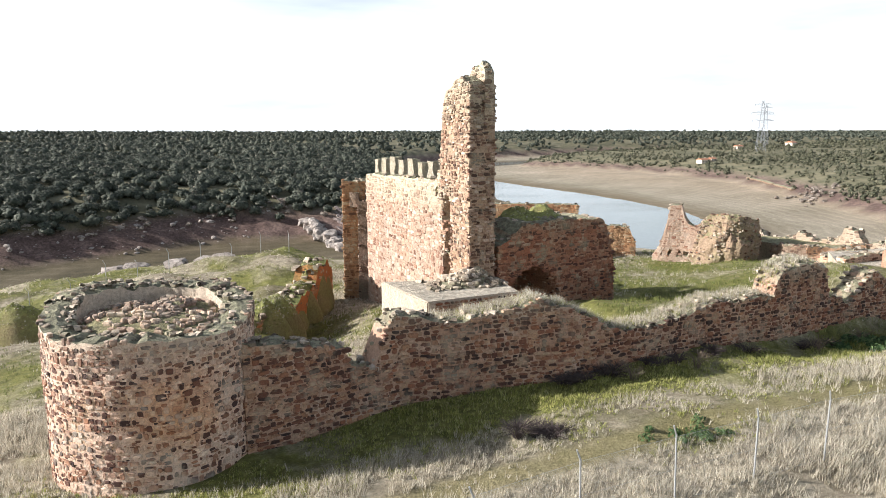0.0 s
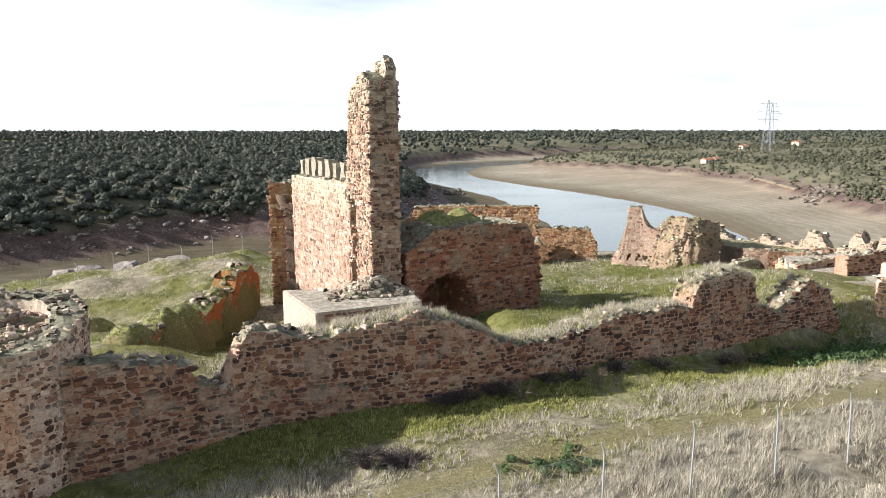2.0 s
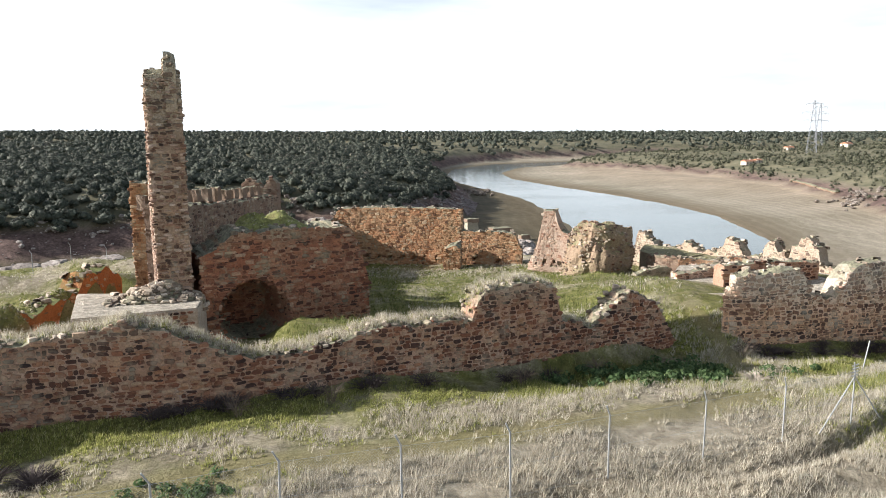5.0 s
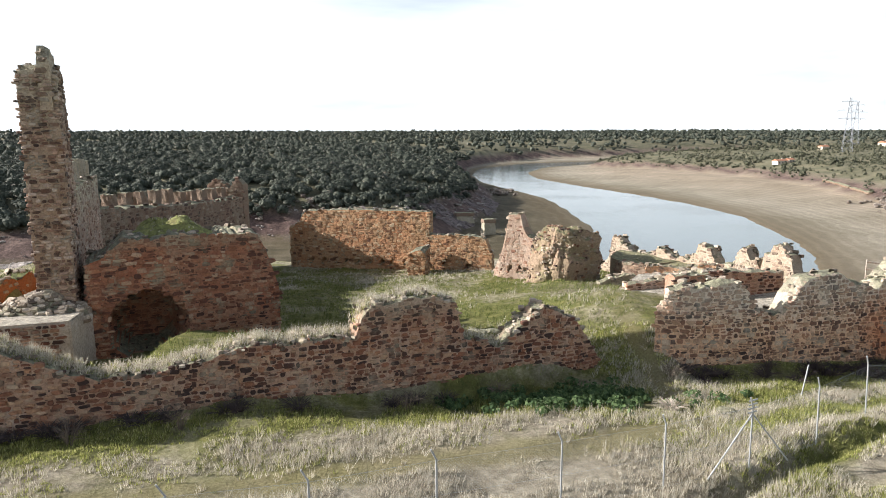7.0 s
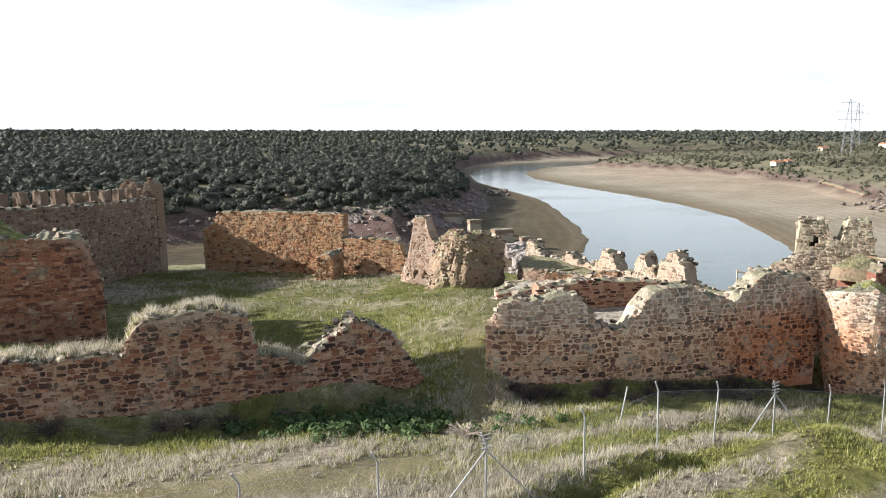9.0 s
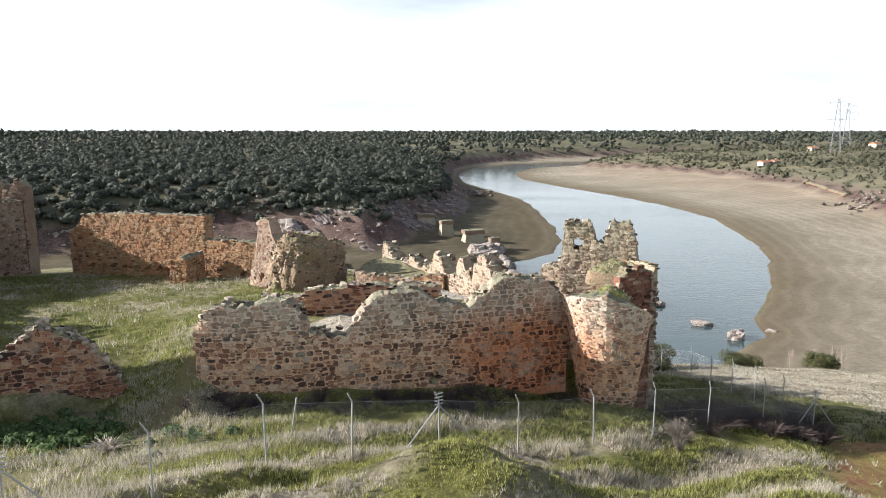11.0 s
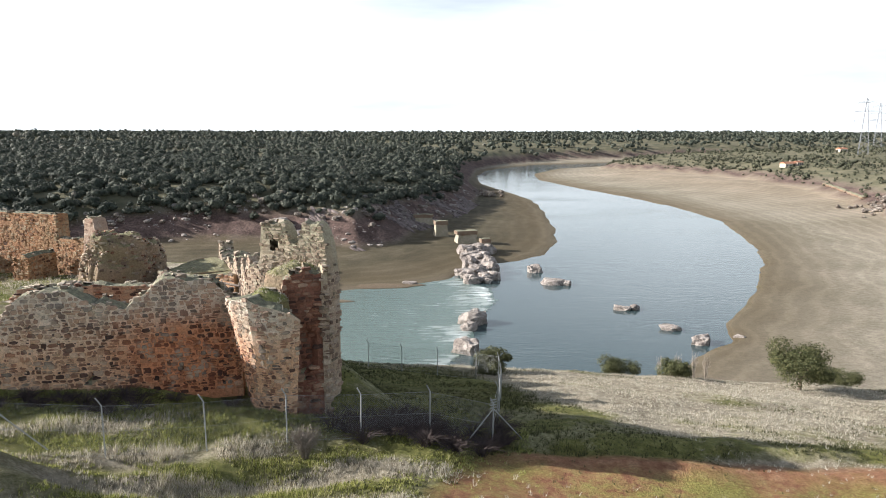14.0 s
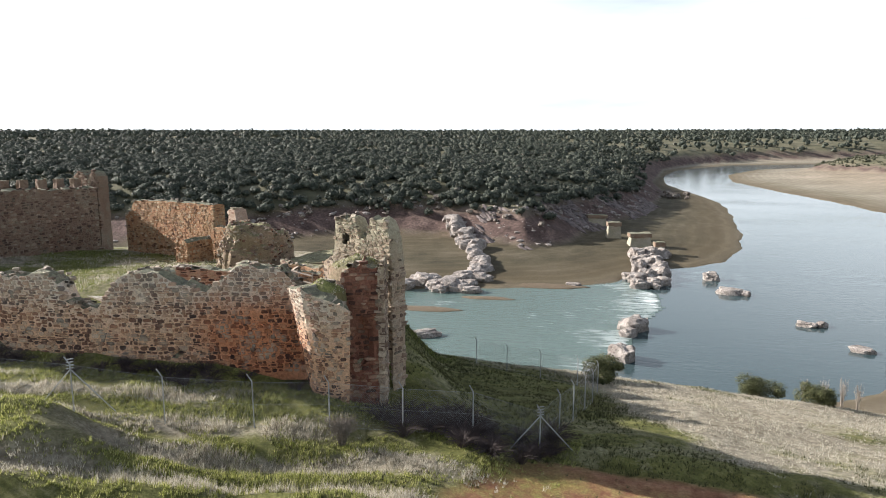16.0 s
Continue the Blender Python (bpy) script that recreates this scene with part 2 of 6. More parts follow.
def ground_material():
    """Grass, dry grass, bare earth, mud, ploughed soil, by the sheet's own cover masks."""
    m, nt, p = material("ground_cover")
    vec = position(nt)
    col = nt.nodes.new("ShaderNodeVertexColor")
    col.layer_name = "cover"
    sep = nt.nodes.new("ShaderNodeSeparateColor")
    nt.links.new(col.outputs[0], sep.inputs[0])
    col2 = nt.nodes.new("ShaderNodeVertexColor")
    col2.layer_name = "cover_b"
    sep2 = nt.nodes.new("ShaderNodeSeparateColor")
    nt.links.new(col2.outputs[0], sep2.inputs[0])
    n1 = noise_at(nt, vec, 0.28, 6.0, 0.65)
    n2 = noise_at(nt, vec, 2.2, 6.0, 0.7)
    n3 = noise_at(nt, vec, 11.0, 5.0, 0.7)
    green = ramp(nt, [(0.3, (0.075, 0.085, 0.028)), (0.55, (0.165, 0.17, 0.058)), (0.75, (0.27, 0.255, 0.11))], n2).outputs[0]
    dry = ramp(nt, [(0.3, (0.16, 0.14, 0.105)), (0.5, (0.31, 0.28, 0.225)), (0.72, (0.48, 0.445, 0.37))], n2).outputs[0]
    k = ramp(nt, [(0.36, (0, 0, 0)), (0.60, (1, 1, 1))], n1).outputs[0]
    pick = mix(nt, 0.62, k, sep.outputs[0])
    pick = ramp(nt, [(0.36, (0, 0, 0)), (0.62, (1, 1, 1))], mix(nt, 0.25, pick, n3)).outputs[0]
    tone = mix(nt, pick, green, dry)
    tone = mix(nt, 0.7, tone, ramp(nt, [(0.34, (0.55, 0.50, 0.42)), (0.6, (1.12, 1.08, 1.0))], noise_at(nt, vec, 0.16, 7.0, 0.7)).outputs[0], "MULTIPLY")
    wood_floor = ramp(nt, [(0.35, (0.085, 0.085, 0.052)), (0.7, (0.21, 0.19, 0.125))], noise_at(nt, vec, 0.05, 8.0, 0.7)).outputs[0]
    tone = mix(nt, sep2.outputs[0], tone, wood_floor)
    mud = ramp(nt, [(0.30, (0.235, 0.207, 0.156)), (0.5, (0.32, 0.285, 0.226)), (0.70, (0.42, 0.372, 0.306))], noise_at(nt, vec, 0.022, 12.0, 0.7)).outputs[0]
    mud = mix(nt, 0.6, mud, ramp(nt, [(0.36, (0.5, 0.5, 0.48)), (0.6, (1.15, 1.15, 1.15))], noise_at(nt, vec, 0.9, 8.0, 0.75)).outputs[0], "MULTIPLY")
    # darker brown tone on the flats below the woods
    flats_brown = ramp(nt, [(0.34, (0.062, 0.053, 0.034)), (0.5, (0.10, 0.086, 0.055)), (0.68, (0.155, 0.13, 0.092))], noise_at(nt, vec, 0.06, 9.0, 0.72)).outputs[0]
    mud = mix(nt, col2.outputs["Alpha"], mud, flats_brown)
    zed = nt.nodes.new("ShaderNodeSeparateXYZ")
    nt.links.new(vec, zed.inputs[0])
    wet = nt.nodes.new("ShaderNodeMapRange")
    wet.inputs["From Min"].default_value = -30.9
    wet.inputs["From Max"].default_value = -29.3
    nt.links.new(zed.outputs["Z"], wet.inputs["Value"])
    mud = mix(nt, 0.5, mud, ramp(nt, [(0.38, (0.55, 0.55, 0.5)), (0.58, (1.12, 1.12, 1.1))], noise_at(nt, vec, 3.2, 6.0, 0.75)).outputs[0], "MULTIPLY")
    high = nt.nodes.new("ShaderNodeMapRange")
    high.inputs["From Min"].default_value = -29.5
    high.inputs["From Max"].default_value = -26.5
    high.inputs["To Max"].default_value = 0.55
    nt.links.new(zed.outputs["Z"], high.inputs["Value"])
    mud = mix(nt, high.outputs[0], mud, mix(nt, 1.0, mud, (1.22, 1.06, 0.98), "MULTIPLY"))
    mud = mix(nt, wet.outputs[0], (0.115, 0.088, 0.052), mud)
    lines = nt.nodes.new("ShaderNodeMath")
    lines.operation = "MULTIPLY_ADD"
    lines.inputs[1].default_value = 24.0
    nt.links.new(zed.outputs["Z"], lines.inputs[0])
    wander = nt.nodes.new("ShaderNodeMath")
    wander.operation = "MULTIPLY"
    wander.inputs[1].default_value = 9.0
    nt.links.new(noise_at(nt, vec, 0.05, 7.0, 0.65), wander.inputs[0])
    nt.links.new(wander.outputs[0], lines.inputs[2])
    sine = nt.nodes.new("ShaderNodeMath")
    sine.operation = "SINE"
    nt.links.new(lines.outputs[0], sine.inputs[0])
    mud = mix(nt, 0.35, mud, ramp(nt, [(0.0, (0.62, 0.62, 0.60)), (0.8, (1, 1, 1))], sine.outputs[0]).outputs[0], "MULTIPLY")
    tone = mix(nt, sep.outputs[1], tone, mud)
    pink = ramp(nt, [(0.3, (0.060, 0.042, 0.038)), (0.5, (0.125, 0.087, 0.075)), (0.7, (0.235, 0.17, 0.145))], noise_at(nt, vec, 0.12, 9.0, 0.75)).outputs[0]
    pink = mix(nt, 0.75, pink, ramp(nt, [(0.4, (0.4, 0.38, 0.38)), (0.6, (1.25, 1.2, 1.2))], noise_at(nt, vec, 1.1, 8.0, 0.75)).outputs[0], "MULTIPLY")
    tone = mix(nt, sep2.outputs[1], tone, pink)
    soil = ramp(nt, [(0.3, (0.17, 0.078, 0.045)), (0.5, (0.27, 0.135, 0.077)), (0.7, (0.38, 0.22, 0.135))], n2).outputs[0]
    sprout = mix(nt, col.outputs["Alpha"], ramp(nt, [(0.50, (0, 0, 0)), (0.7, (0.5, 0.5, 0.5))], n1).outputs[0], ramp(nt, [(0.42, (0, 0, 0)), (0.57, (0.8, 0.8, 0.8))], mix(nt, 0.45, n1, n2)).outputs[0])
    soil = mix(nt, sprout, soil, ramp(nt, [(0.35, (0.16, 0.165, 0.04)), (0.65, (0.28, 0.29, 0.08))], n3).outputs[0])
    tone = mix(nt, sep.outputs[2], tone, soil)
    path = ramp(nt, [(0.3, (0.15, 0.135, 0.06)), (0.7, (0.25, 0.215, 0.11))], n3).outputs[0]
    tone = mix(nt, sep2.outputs[2], tone, path)
    tone = mix(nt, 0.5, tone, ramp(nt, [(0.3, (0.5, 0.5, 0.5)), (0.6, (1.15, 1.15, 1.15))], n3).outputs[0], "MULTIPLY")
    nt.links.new(tone, p.inputs["Base Color"])
    p.inputs["Roughness"].default_value = 0.95
    p.inputs["Specular IOR Level"].default_value = 0.15
    bump(nt, mix(nt, 0.5, n2, n3), 0.9, 0.25, p)
    return m


def water_material():
    m, nt, p = material("river_water")
    vec = position(nt)
    mp = node(nt, "ShaderNodeMapping")
    mp.inputs["Scale"].default_value = (0.35, 1.0, 1.0)
    nt.links.new(vec, mp.inputs["Vector"])
    p.inputs["Base Color"].default_value = (0.045, 0.07, 0.075, 1)
    p.inputs["Roughness"].default_value = 0.10
    p.inputs["IOR"].default_value = 1.33
    h = mix(nt, 0.45, noise_at(nt, mp.outputs[0], 0.9, 5.0), noise_at(nt, mp.outputs[0], 0.16, 4.0))
    calm = ramp(nt, [(0.40, (0.16, 0.16, 0.16)), (0.62, (1, 1, 1))], noise_at(nt, mp.outputs[0], 0.03, 5.0, 0.65)).outputs[0]
    b = bump(nt, h, 0.3, 0.30, p)
    nt.links.new(mix(nt, 1.0, calm, (0.42, 0.42, 0.42), "MULTIPLY"), b.inputs["Strength"])
    return m


def plain(name, colour, rough=0.8, metal=0.0, vary=0.3, scale=6.0, relief=0.2):
    m, nt, p = material(name)
    vec = position(nt)
    n = noise_at(nt, vec, scale, 5.0)
    lo = tuple(c * (1 - vary) for c in colour)
    hi = tuple(min(1, c * (1 + vary)) for c in colour)
    nt.links.new(ramp(nt, [(0.3, lo), (0.7, hi)], n).outputs[0], p.inputs["Base Color"])
    p.inputs["Roughness"].default_value = rough
    p.inputs["Metallic"].default_value = metal
    if relief:
        bump(nt, n, relief, 0.02, p)
    return m


def leaf_material(name, stops, clumps=False, thin=0.0):
    m, nt, p = material(name)
    rnd = nt.nodes.new("ShaderNodeNewGeometry").outputs["Random Per Island"]
    tone = ramp(nt, stops, rnd).outputs[0]
    tone = mix(nt, 0.6, tone, ramp(nt, [(0.36, (0.3, 0.3, 0.3)), (0.64, (1.5, 1.5, 1.4))] if clumps else [(0.3, (0.42, 0.42, 0.42)), (0.7, (1.25, 1.25, 1.2))], noise_at(nt, position(nt), 1.2, 8.0, 0.75)).outputs[0], "MULTIPLY")
    nt.links.new(tone, p.inputs["Base Color"])
    p.inputs["Roughness"].default_value = 0.75
    p.inputs["Specular IOR Level"].default_value = 0.25
    if clumps:
        bump(nt, noise_at(nt, position(nt), 1.3, 8.0, 0.8), 0.6, 0.5, p)
    if thin:
        # light passing through thin blades
        t = nt.nodes.new("ShaderNodeBsdfTranslucent")
        nt.links.new(tone, t.inputs["Color"])
        both = nt.nodes.new("ShaderNodeMixShader")
        both.inputs[0].default_value = thin
        nt.links.new(p.outputs[0], both.inputs[1])
        nt.links.new(t.outputs[0], both.inputs[2])
        nt.links.new(both.outputs[0], nt.nodes["Material Output"].inputs["Surface"])
    return m


M_GROUND = ground_material()
M_WATER = water_material()
def rock_material():
    m, nt, p = material("river_rock")
    vec = position(nt)
    tone = ramp(nt, [(0.3, (0.15, 0.12, 0.105)), (0.5, (0.32, 0.28, 0.25)), (0.7, (0.50, 0.455, 0.42))], noise_at(nt, vec, 0.55, 8.0, 0.7)).outputs[0]
    crack = ramp(nt, [(0.42, (0.3, 0.28, 0.27)), (0.5, (1, 1, 1))], noise_at(nt, vec, 2.4, 8.0, 0.75)).outputs[0]
    nt.links.new(mix(nt, 0.7, tone, crack, "MULTIPLY"), p.inputs["Base Color"])
    p.inputs["Roughness"].default_value = 0.9
    bump(nt, noise_at(nt, vec, 1.6, 8.0, 0.7), 1.0, 0.5, p)
    return m


M_ROCK = rock_material()
M_MOSS = mortar_material("mossy_earth", (0.20, 0.195, 0.068), (0.24, 0.19, 0.09), (0.22, 0.225, 0.08), top=(0.27, 0.28, 0.09))
M_EARTH = mortar_material("orange_earth", (0.50, 0.185, 0.06), (0.40, 0.13, 0.045), (0.38, 0.21, 0.10), top=(0.13, 0.145, 0.04))
M_RUIN = mortar_material("ruin_mass", (0.36, 0.26, 0.18), (0.25, 0.205, 0.12), (0.40, 0.26, 0.175), top=(0.25, 0.23, 0.12))
M_RENDER = mortar_material("pale_plaster", (0.60, 0.52, 0.43), (0.54, 0.44, 0.34), (0.66, 0.61, 0.54), top=(0.48, 0.43, 0.35))
M_NETTLE = leaf_material("nettle_leaves", [(0.0, (0.05, 0.09, 0.038)), (0.6, (0.10, 0.165, 0.065)), (1.0, (0.19, 0.26, 0.115))], thin=0.4)
M_GALV = plain("galvanised_steel", (0.32, 0.33, 0.33), 0.55, 0.25, 0.15, 30.0, 0.0)
# blue raised in these leaf tones in place of distance haze
M_WOODS = leaf_material("holm_oak_leaves", [(0.0, (0.030, 0.039, 0.030)), (0.5, (0.060, 0.070, 0.054)), (0.92, (0.105, 0.115, 0.090)), (1.0, (0.16, 0.145, 0.12))], True)
M_SCRUB = leaf_material("scrub_leaves", [(0.0, (0.045, 0.05, 0.032)), (0.6, (0.085, 0.09, 0.058)), (1.0, (0.15, 0.14, 0.10))], True)
M_BUSH = leaf_material("shrub_leaves", [(0.0, (0.04, 0.046, 0.017)), (0.6, (0.09, 0.097, 0.04)), (1.0, (0.16, 0.16, 0.075))], thin=0.2)
M_GRASS_G = leaf_material("green_grass", [(0.0, (0.13, 0.145, 0.042)), (0.45, (0.30, 0.325, 0.09)), (0.8, (0.46, 0.455, 0.165)), (1.0, (0.60, 0.555, 0.33))], thin=0.4)
M_GRASS_Y = leaf_material("yard_grass", [(0.0, (0.07, 0.085, 0.025)), (0.6, (0.17, 0.20, 0.055)), (1.0, (0.33, 0.33, 0.13))], thin=0.3)
# darker copy of the yard grass; the slope's shade is in its colour
M_GRASS_SHADE = leaf_material("shaded_slope_grass", [(0.0, (0.04, 0.046, 0.02)), (0.6, (0.082, 0.088, 0.036)), (1.0, (0.16, 0.15, 0.075))], thin=0.25)
M_GRASS_D = leaf_material("dry_grass", [(0.0, (0.27, 0.235, 0.175)), (0.45, (0.50, 0.455, 0.37)), (1.0, (0.74, 0.69, 0.59))], thin=0.4)
M_MUD = mortar_material("river_mud", (0.17, 0.125, 0.075), (0.14, 0.10, 0.06), (0.22, 0.17, 0.11), top=None)

# ---------------------------------------------------------------- terrain
WATER = -31.0
BANK_LEFT = [(-420, 168), (-60, 174), (-21, 177), (6, 186), (20, 190), (34, 200), (45, 222), (58, 227), (68, 240), (76, 264), (82, 300), (87, 350), (92, 410), (91, 458), (80, 530), (71, 595), (74, 700), (95, 820), (170, 960), (420, 1080), (900, 1140)]
BANK_RIGHT = [(20, 100), (56, 108), (78, 121), (90, 135), (94, 146), (104, 160), (121, 188), (141, 228), (154, 266), (168, 324), (171, 374), (163, 452), (145, 537), (130, 640), (140, 740), (185, 850), (300, 960), (560, 1050), (900, 1100)]
FOOT_LEFT = [(-900, 185), (-300, 196), (-113, 215), (-86, 229), (-56, 248), (-31, 249), (-12, 244), (6, 236), (20, 250), (28, 290), (37, 316), (47, 350), (55, 392), (66, 484), (64, 600), (84, 810), (130, 940), (230, 1070), (500, 1180), (1500, 1330)]
FOOT_RIGHT = [(165, 20), (182, 120), (205, 210), (232, 298), (254, 360), (278, 458), (286, 560), (270, 642), (244, 726), (219, 785), (244, 870), (400, 980), (700, 1060), (1500, 1170)]


def smooth(a, b, v):
    k = np.clip((v - a) / (b - a), 0, 1)
    return k * k * (3 - 2 * k)


def beside(pts, x, y):
    """Distance to a polyline, positive on the left of its way."""
    best = np.full(np.shape(x), 1e9)
    side = np.ones(np.shape(x))
    for (ax, ay), (bx, by) in zip(pts[:-1], pts[1:]):
        dx, dy = bx - ax, by - ay
        k = np.clip(((x - ax) * dx + (y - ay) * dy) / (dx * dx + dy * dy), 0, 1)
        ex, ey = x - ax - k * dx, y - ay - k * dy
        d = np.hypot(ex, ey)
        s = np.where(dx * (y - ay) - dy * (x - ax) >= 0, 1.0, -1.0)
        near = d < best - 1e-6
        best, side = np.where(near, d, best), np.where(near, s, side)
    return best * side


def wave(x, y, scale, seed=0.0):
    """Smooth cheap unevenness, about -1 to 1."""
    a, b = x / scale + seed, y / scale - 0.7 * seed
    v = np.sin(a + 1.7 * np.sin(0.63 * b + 1.1)) + np.sin(1.13 * b + 1.4 * np.sin(0.71 * a + 2.3))
    return 0.36 * (v + 0.6 * np.sin(2.3 * a + 1.9 * b) * np.cos(1.7 * b - 0.8 * a))


def bell(x, y, cx, cy, rx, ry):
    return np.exp(-(((x - cx) / rx) ** 2) - ((y - cy) / ry) ** 2)


def castle_hill(x, y):
    # castle hill
    hill = 0.95 - 0.075 * np.maximum(0, y - 28) - 0.055 * np.maximum(0, -x - 16) - 0.05 * np.maximum(0, -x - 24) * smooth(22, 34, y)
    hill += -0.55 * smooth(-9, 2, x) * smooth(19, 24, y) * smooth(34, 28, y)
    hill += -1.9 * smooth(10, 28, x) * smooth(36, 30, y)
    hill += 0.75 * bell(x, y, 17.2, 15.5, 5.5, 3.6) + 1.05 * bell(x, y, 17.9, 19.7, np.where(x > 17.9, 1.7, 2.9), 1.6) + 0.4 * bell(x, y, 26, 16.5, 7, 3) - 0.5 * bell(x, y, 1, 8, 9, 4)
    # old terraces before the fence
    off = y - (11.0 + 0.245 * (x + 18.3) + 0.010 * np.maximum(0, x - 5) ** 2)
    hill += 0.15 * np.sin(2.1 * off + 0.8 * wave(x, y, 6, 2)) * smooth(1.5, -0.5, off) * smooth(9, 5, x) * smooth(-9, -6, off)
    near = y - np.interp(x, [4, 9.4, 14.1, 19.4, 27.4], [16.5, 18.3, 21.0, 23.6, 26.9])
    east_side = smooth(6, 10, x) * smooth(31, 27, x) * smooth(1.5, 0.2, near) * smooth(-9, -6, near)
    hill += east_side * (0.17 * np.sin(2.7 * near + 1.9 * wave(x, y, 2.7, 2)) * (0.6 + 0.5 * wave(x, y, 2.0, 6)) + 0.20 * wave(x, y, 0.95, 3.0))
    furrow = y - np.interp(x, [0, 7.2, 9.4, 11.5, 15], [13.6, 16.8, 18.0, 18.8, 19.9]) - 0.25 * wave(x, y, 1.5, 2.0)
    hill += (0.22 * bell(furrow, 0, 0.55, 0, 0.4, 1) - 0.34 * bell(furrow, 0, -0.1, 0, 0.3, 1)) * smooth(0, 5, x) * smooth(15, 11, x)
    hill += 0.22 * bell(x, y, -11, 16.5, 6, 1.4) - 0.5 * bell(x, y, -17.2, 16.7, 0.5, 0.45)
    # yard banked up behind the outer wall
    inside = smooth(20.9, 22.4, y - 0.26 * (x + 14)) * smooth(-13.5, -11, x) * smooth(5.5, 2, x)
    hill += 1.6 * inside * smooth(38, 25, y)
    hill += 1.3 * smooth(24.5, 30, y) * smooth(52, 34, y) * smooth(2, 9, x) * smooth(26, 18, x)
    hill += 0.22 * wave(x, y, 1.7, 4.4) * smooth(25.5, 28, y - 0.24 * (x + 6)) * smooth(-9, -5, x) * smooth(24, 18, x) * smooth(58, 50, y)
    hill += -1.75 * bell(x, y, -4.8, 32.6, 5.2, 4.4) + 0.6 * bell(x, y, 23.4, 27.3, 2.2, 1.2) - 0.9 * bell(x, y, -24.2, 33.0, 2.0, 5.0)
    hill += 0.9 * bell(x, y, -29, 30, 5, 5) + 1.0 * bell(x, y, -40, 34, 7, 6) + 0.7 * bell(x, y, -36, 46, 4, 1.6) + 0.6 * bell(x, y, -33, 38, 3, 1.6)
    # the west shoulder stays high to the brow, in uneven overgrown steps
    shoulder = smooth(-21, -28, x) * smooth(30, 46, y)
    hill += shoulder * (1.5 * smooth(36, 56, y) + 0.38 * wave(x, y, 2.6, 1.3) + 0.30 * wave(x, y, 1.2, 5.0) + 0.35 * np.sin(0.9 * y + 0.25 * x + 1.5 * wave(x, y, 5.0, 3.0)))
    # excavated cellars before the terrace
    hill -= 1.3 * bell(x, y, 15.2, 41.6, 3.6, 2.6)
    # trench along the foot of the gate wall
    foot_gate = y - np.interp(x, [8, 12, 17, 22.4], [26.8, 27.0, 27.9, 29.2])
    hill -= 0.7 * smooth(8.2, 9.4, x) * smooth(24.5, 22.5, x) * bell(foot_gate, 0, -0.3, 0, 1.5, 1)
    hill -= 0.48 * np.maximum(0, y - 72)
    hill -= 0.05 * np.maximum(0, y - 62)
    # meadow falling east to the river
    east = -1.5 - 0.065 * (x - 27) - 0.225 * np.maximum(0, y - 27) - 0.16 * np.maximum(0, y - 54) - 0.16 * np.maximum(0, y - 72)
    east += 0.35 * wave(x, y, 6.0, 2.0)
    e = (x - 26) * 0.926 + (y - 28) * 0.377
    # ploughed field cut into the slope below a grassy bank
    cut = smooth(28.9, 27.9, y + 0.35 * wave(x, y, 3, 1)) * smooth(28.8, 31.2, x - 0.35 * (y - 24))
    east -= 0.35 * cut
    east += 0.12 * bell(y + 0.35 * wave(x, y, 3, 1), 0, 29.4, 0, 0.8, 1) * smooth(30, 33, x)
    k = smooth(-0.5, 6.0, e) * smooth(22, 28, y) + smooth(27, 34, x) * (1 - smooth(22, 28, y))
    k = np.clip(k, 0, 1)
    top = hill * (1 - k) + east * k
    return top + 0.13 * wave(x, y, 1.5, 1.0) + 0.06 * wave(x, y, 0.55, 4.0)


def ground(x, y):
    x, y = np.asarray(x, float), np.asarray(y, float)
    top = castle_hill(x, y)
    # valley
    left, right = beside(BANK_LEFT, x, y), -beside(BANK_RIGHT, x, y)
    dry = np.maximum(left, right) + 1.3 * wave(x, y, 6.5, 2.2) + 0.6 * wave(x, y, 2.4, 5.1)
    bed = np.where(dry > 0, np.minimum(0.35 + 0.045 * dry, 0.35 + 0.045 * 110), 0.35 + 0.25 * dry)
    floor = WATER + np.maximum(bed, -3.5) + 0.12 * wave(x, y, 9.0, 3.0) * smooth(0, 10, dry)
    hl, hr = beside(FOOT_LEFT, x, y), -beside(FOOT_RIGHT, x, y)
    rise_l = np.interp(hl, [0, 10, 20, 40, 100, 250, 500, 1000, 2000, 5000], [0, 4.5, 9.5, 15, 20, 24.5, 29, 36, 42, 46])
    rise_r = np.interp(hr, [0, 9, 40, 150, 400, 800, 1500, 2500, 5000], [0, 4.0, 10, 17, 25, 31, 38, 46, 56])
    rough = 1.2 * wave(x, y, 30.0, 5.0) + 3.0 * wave(x, y, 130.0, 6.0)
    floor += rise_l + rise_r + rough * smooth(10, 120, np.maximum(hl, hr))
    floor += (0.7 * wave(x, y, 3.0, 7.0) + 1.3 * wave(x, y, 9.0, 8.0)) * smooth(0, 8, hl) * smooth(70, 30, hl)
    top = np.where((y > 320) | (x > 190), -60, top)
    return np.maximum(top, floor)


def gz(x, y):
    return float(castle_hill(x, y) if y < 66 and x < 60 else ground(x, y))


def grow(start, end, first, rate):
    v, step, out = start, first, []
    while v < end:
        out.append(v)
        step *= rate
        v += step
    return out + [end]


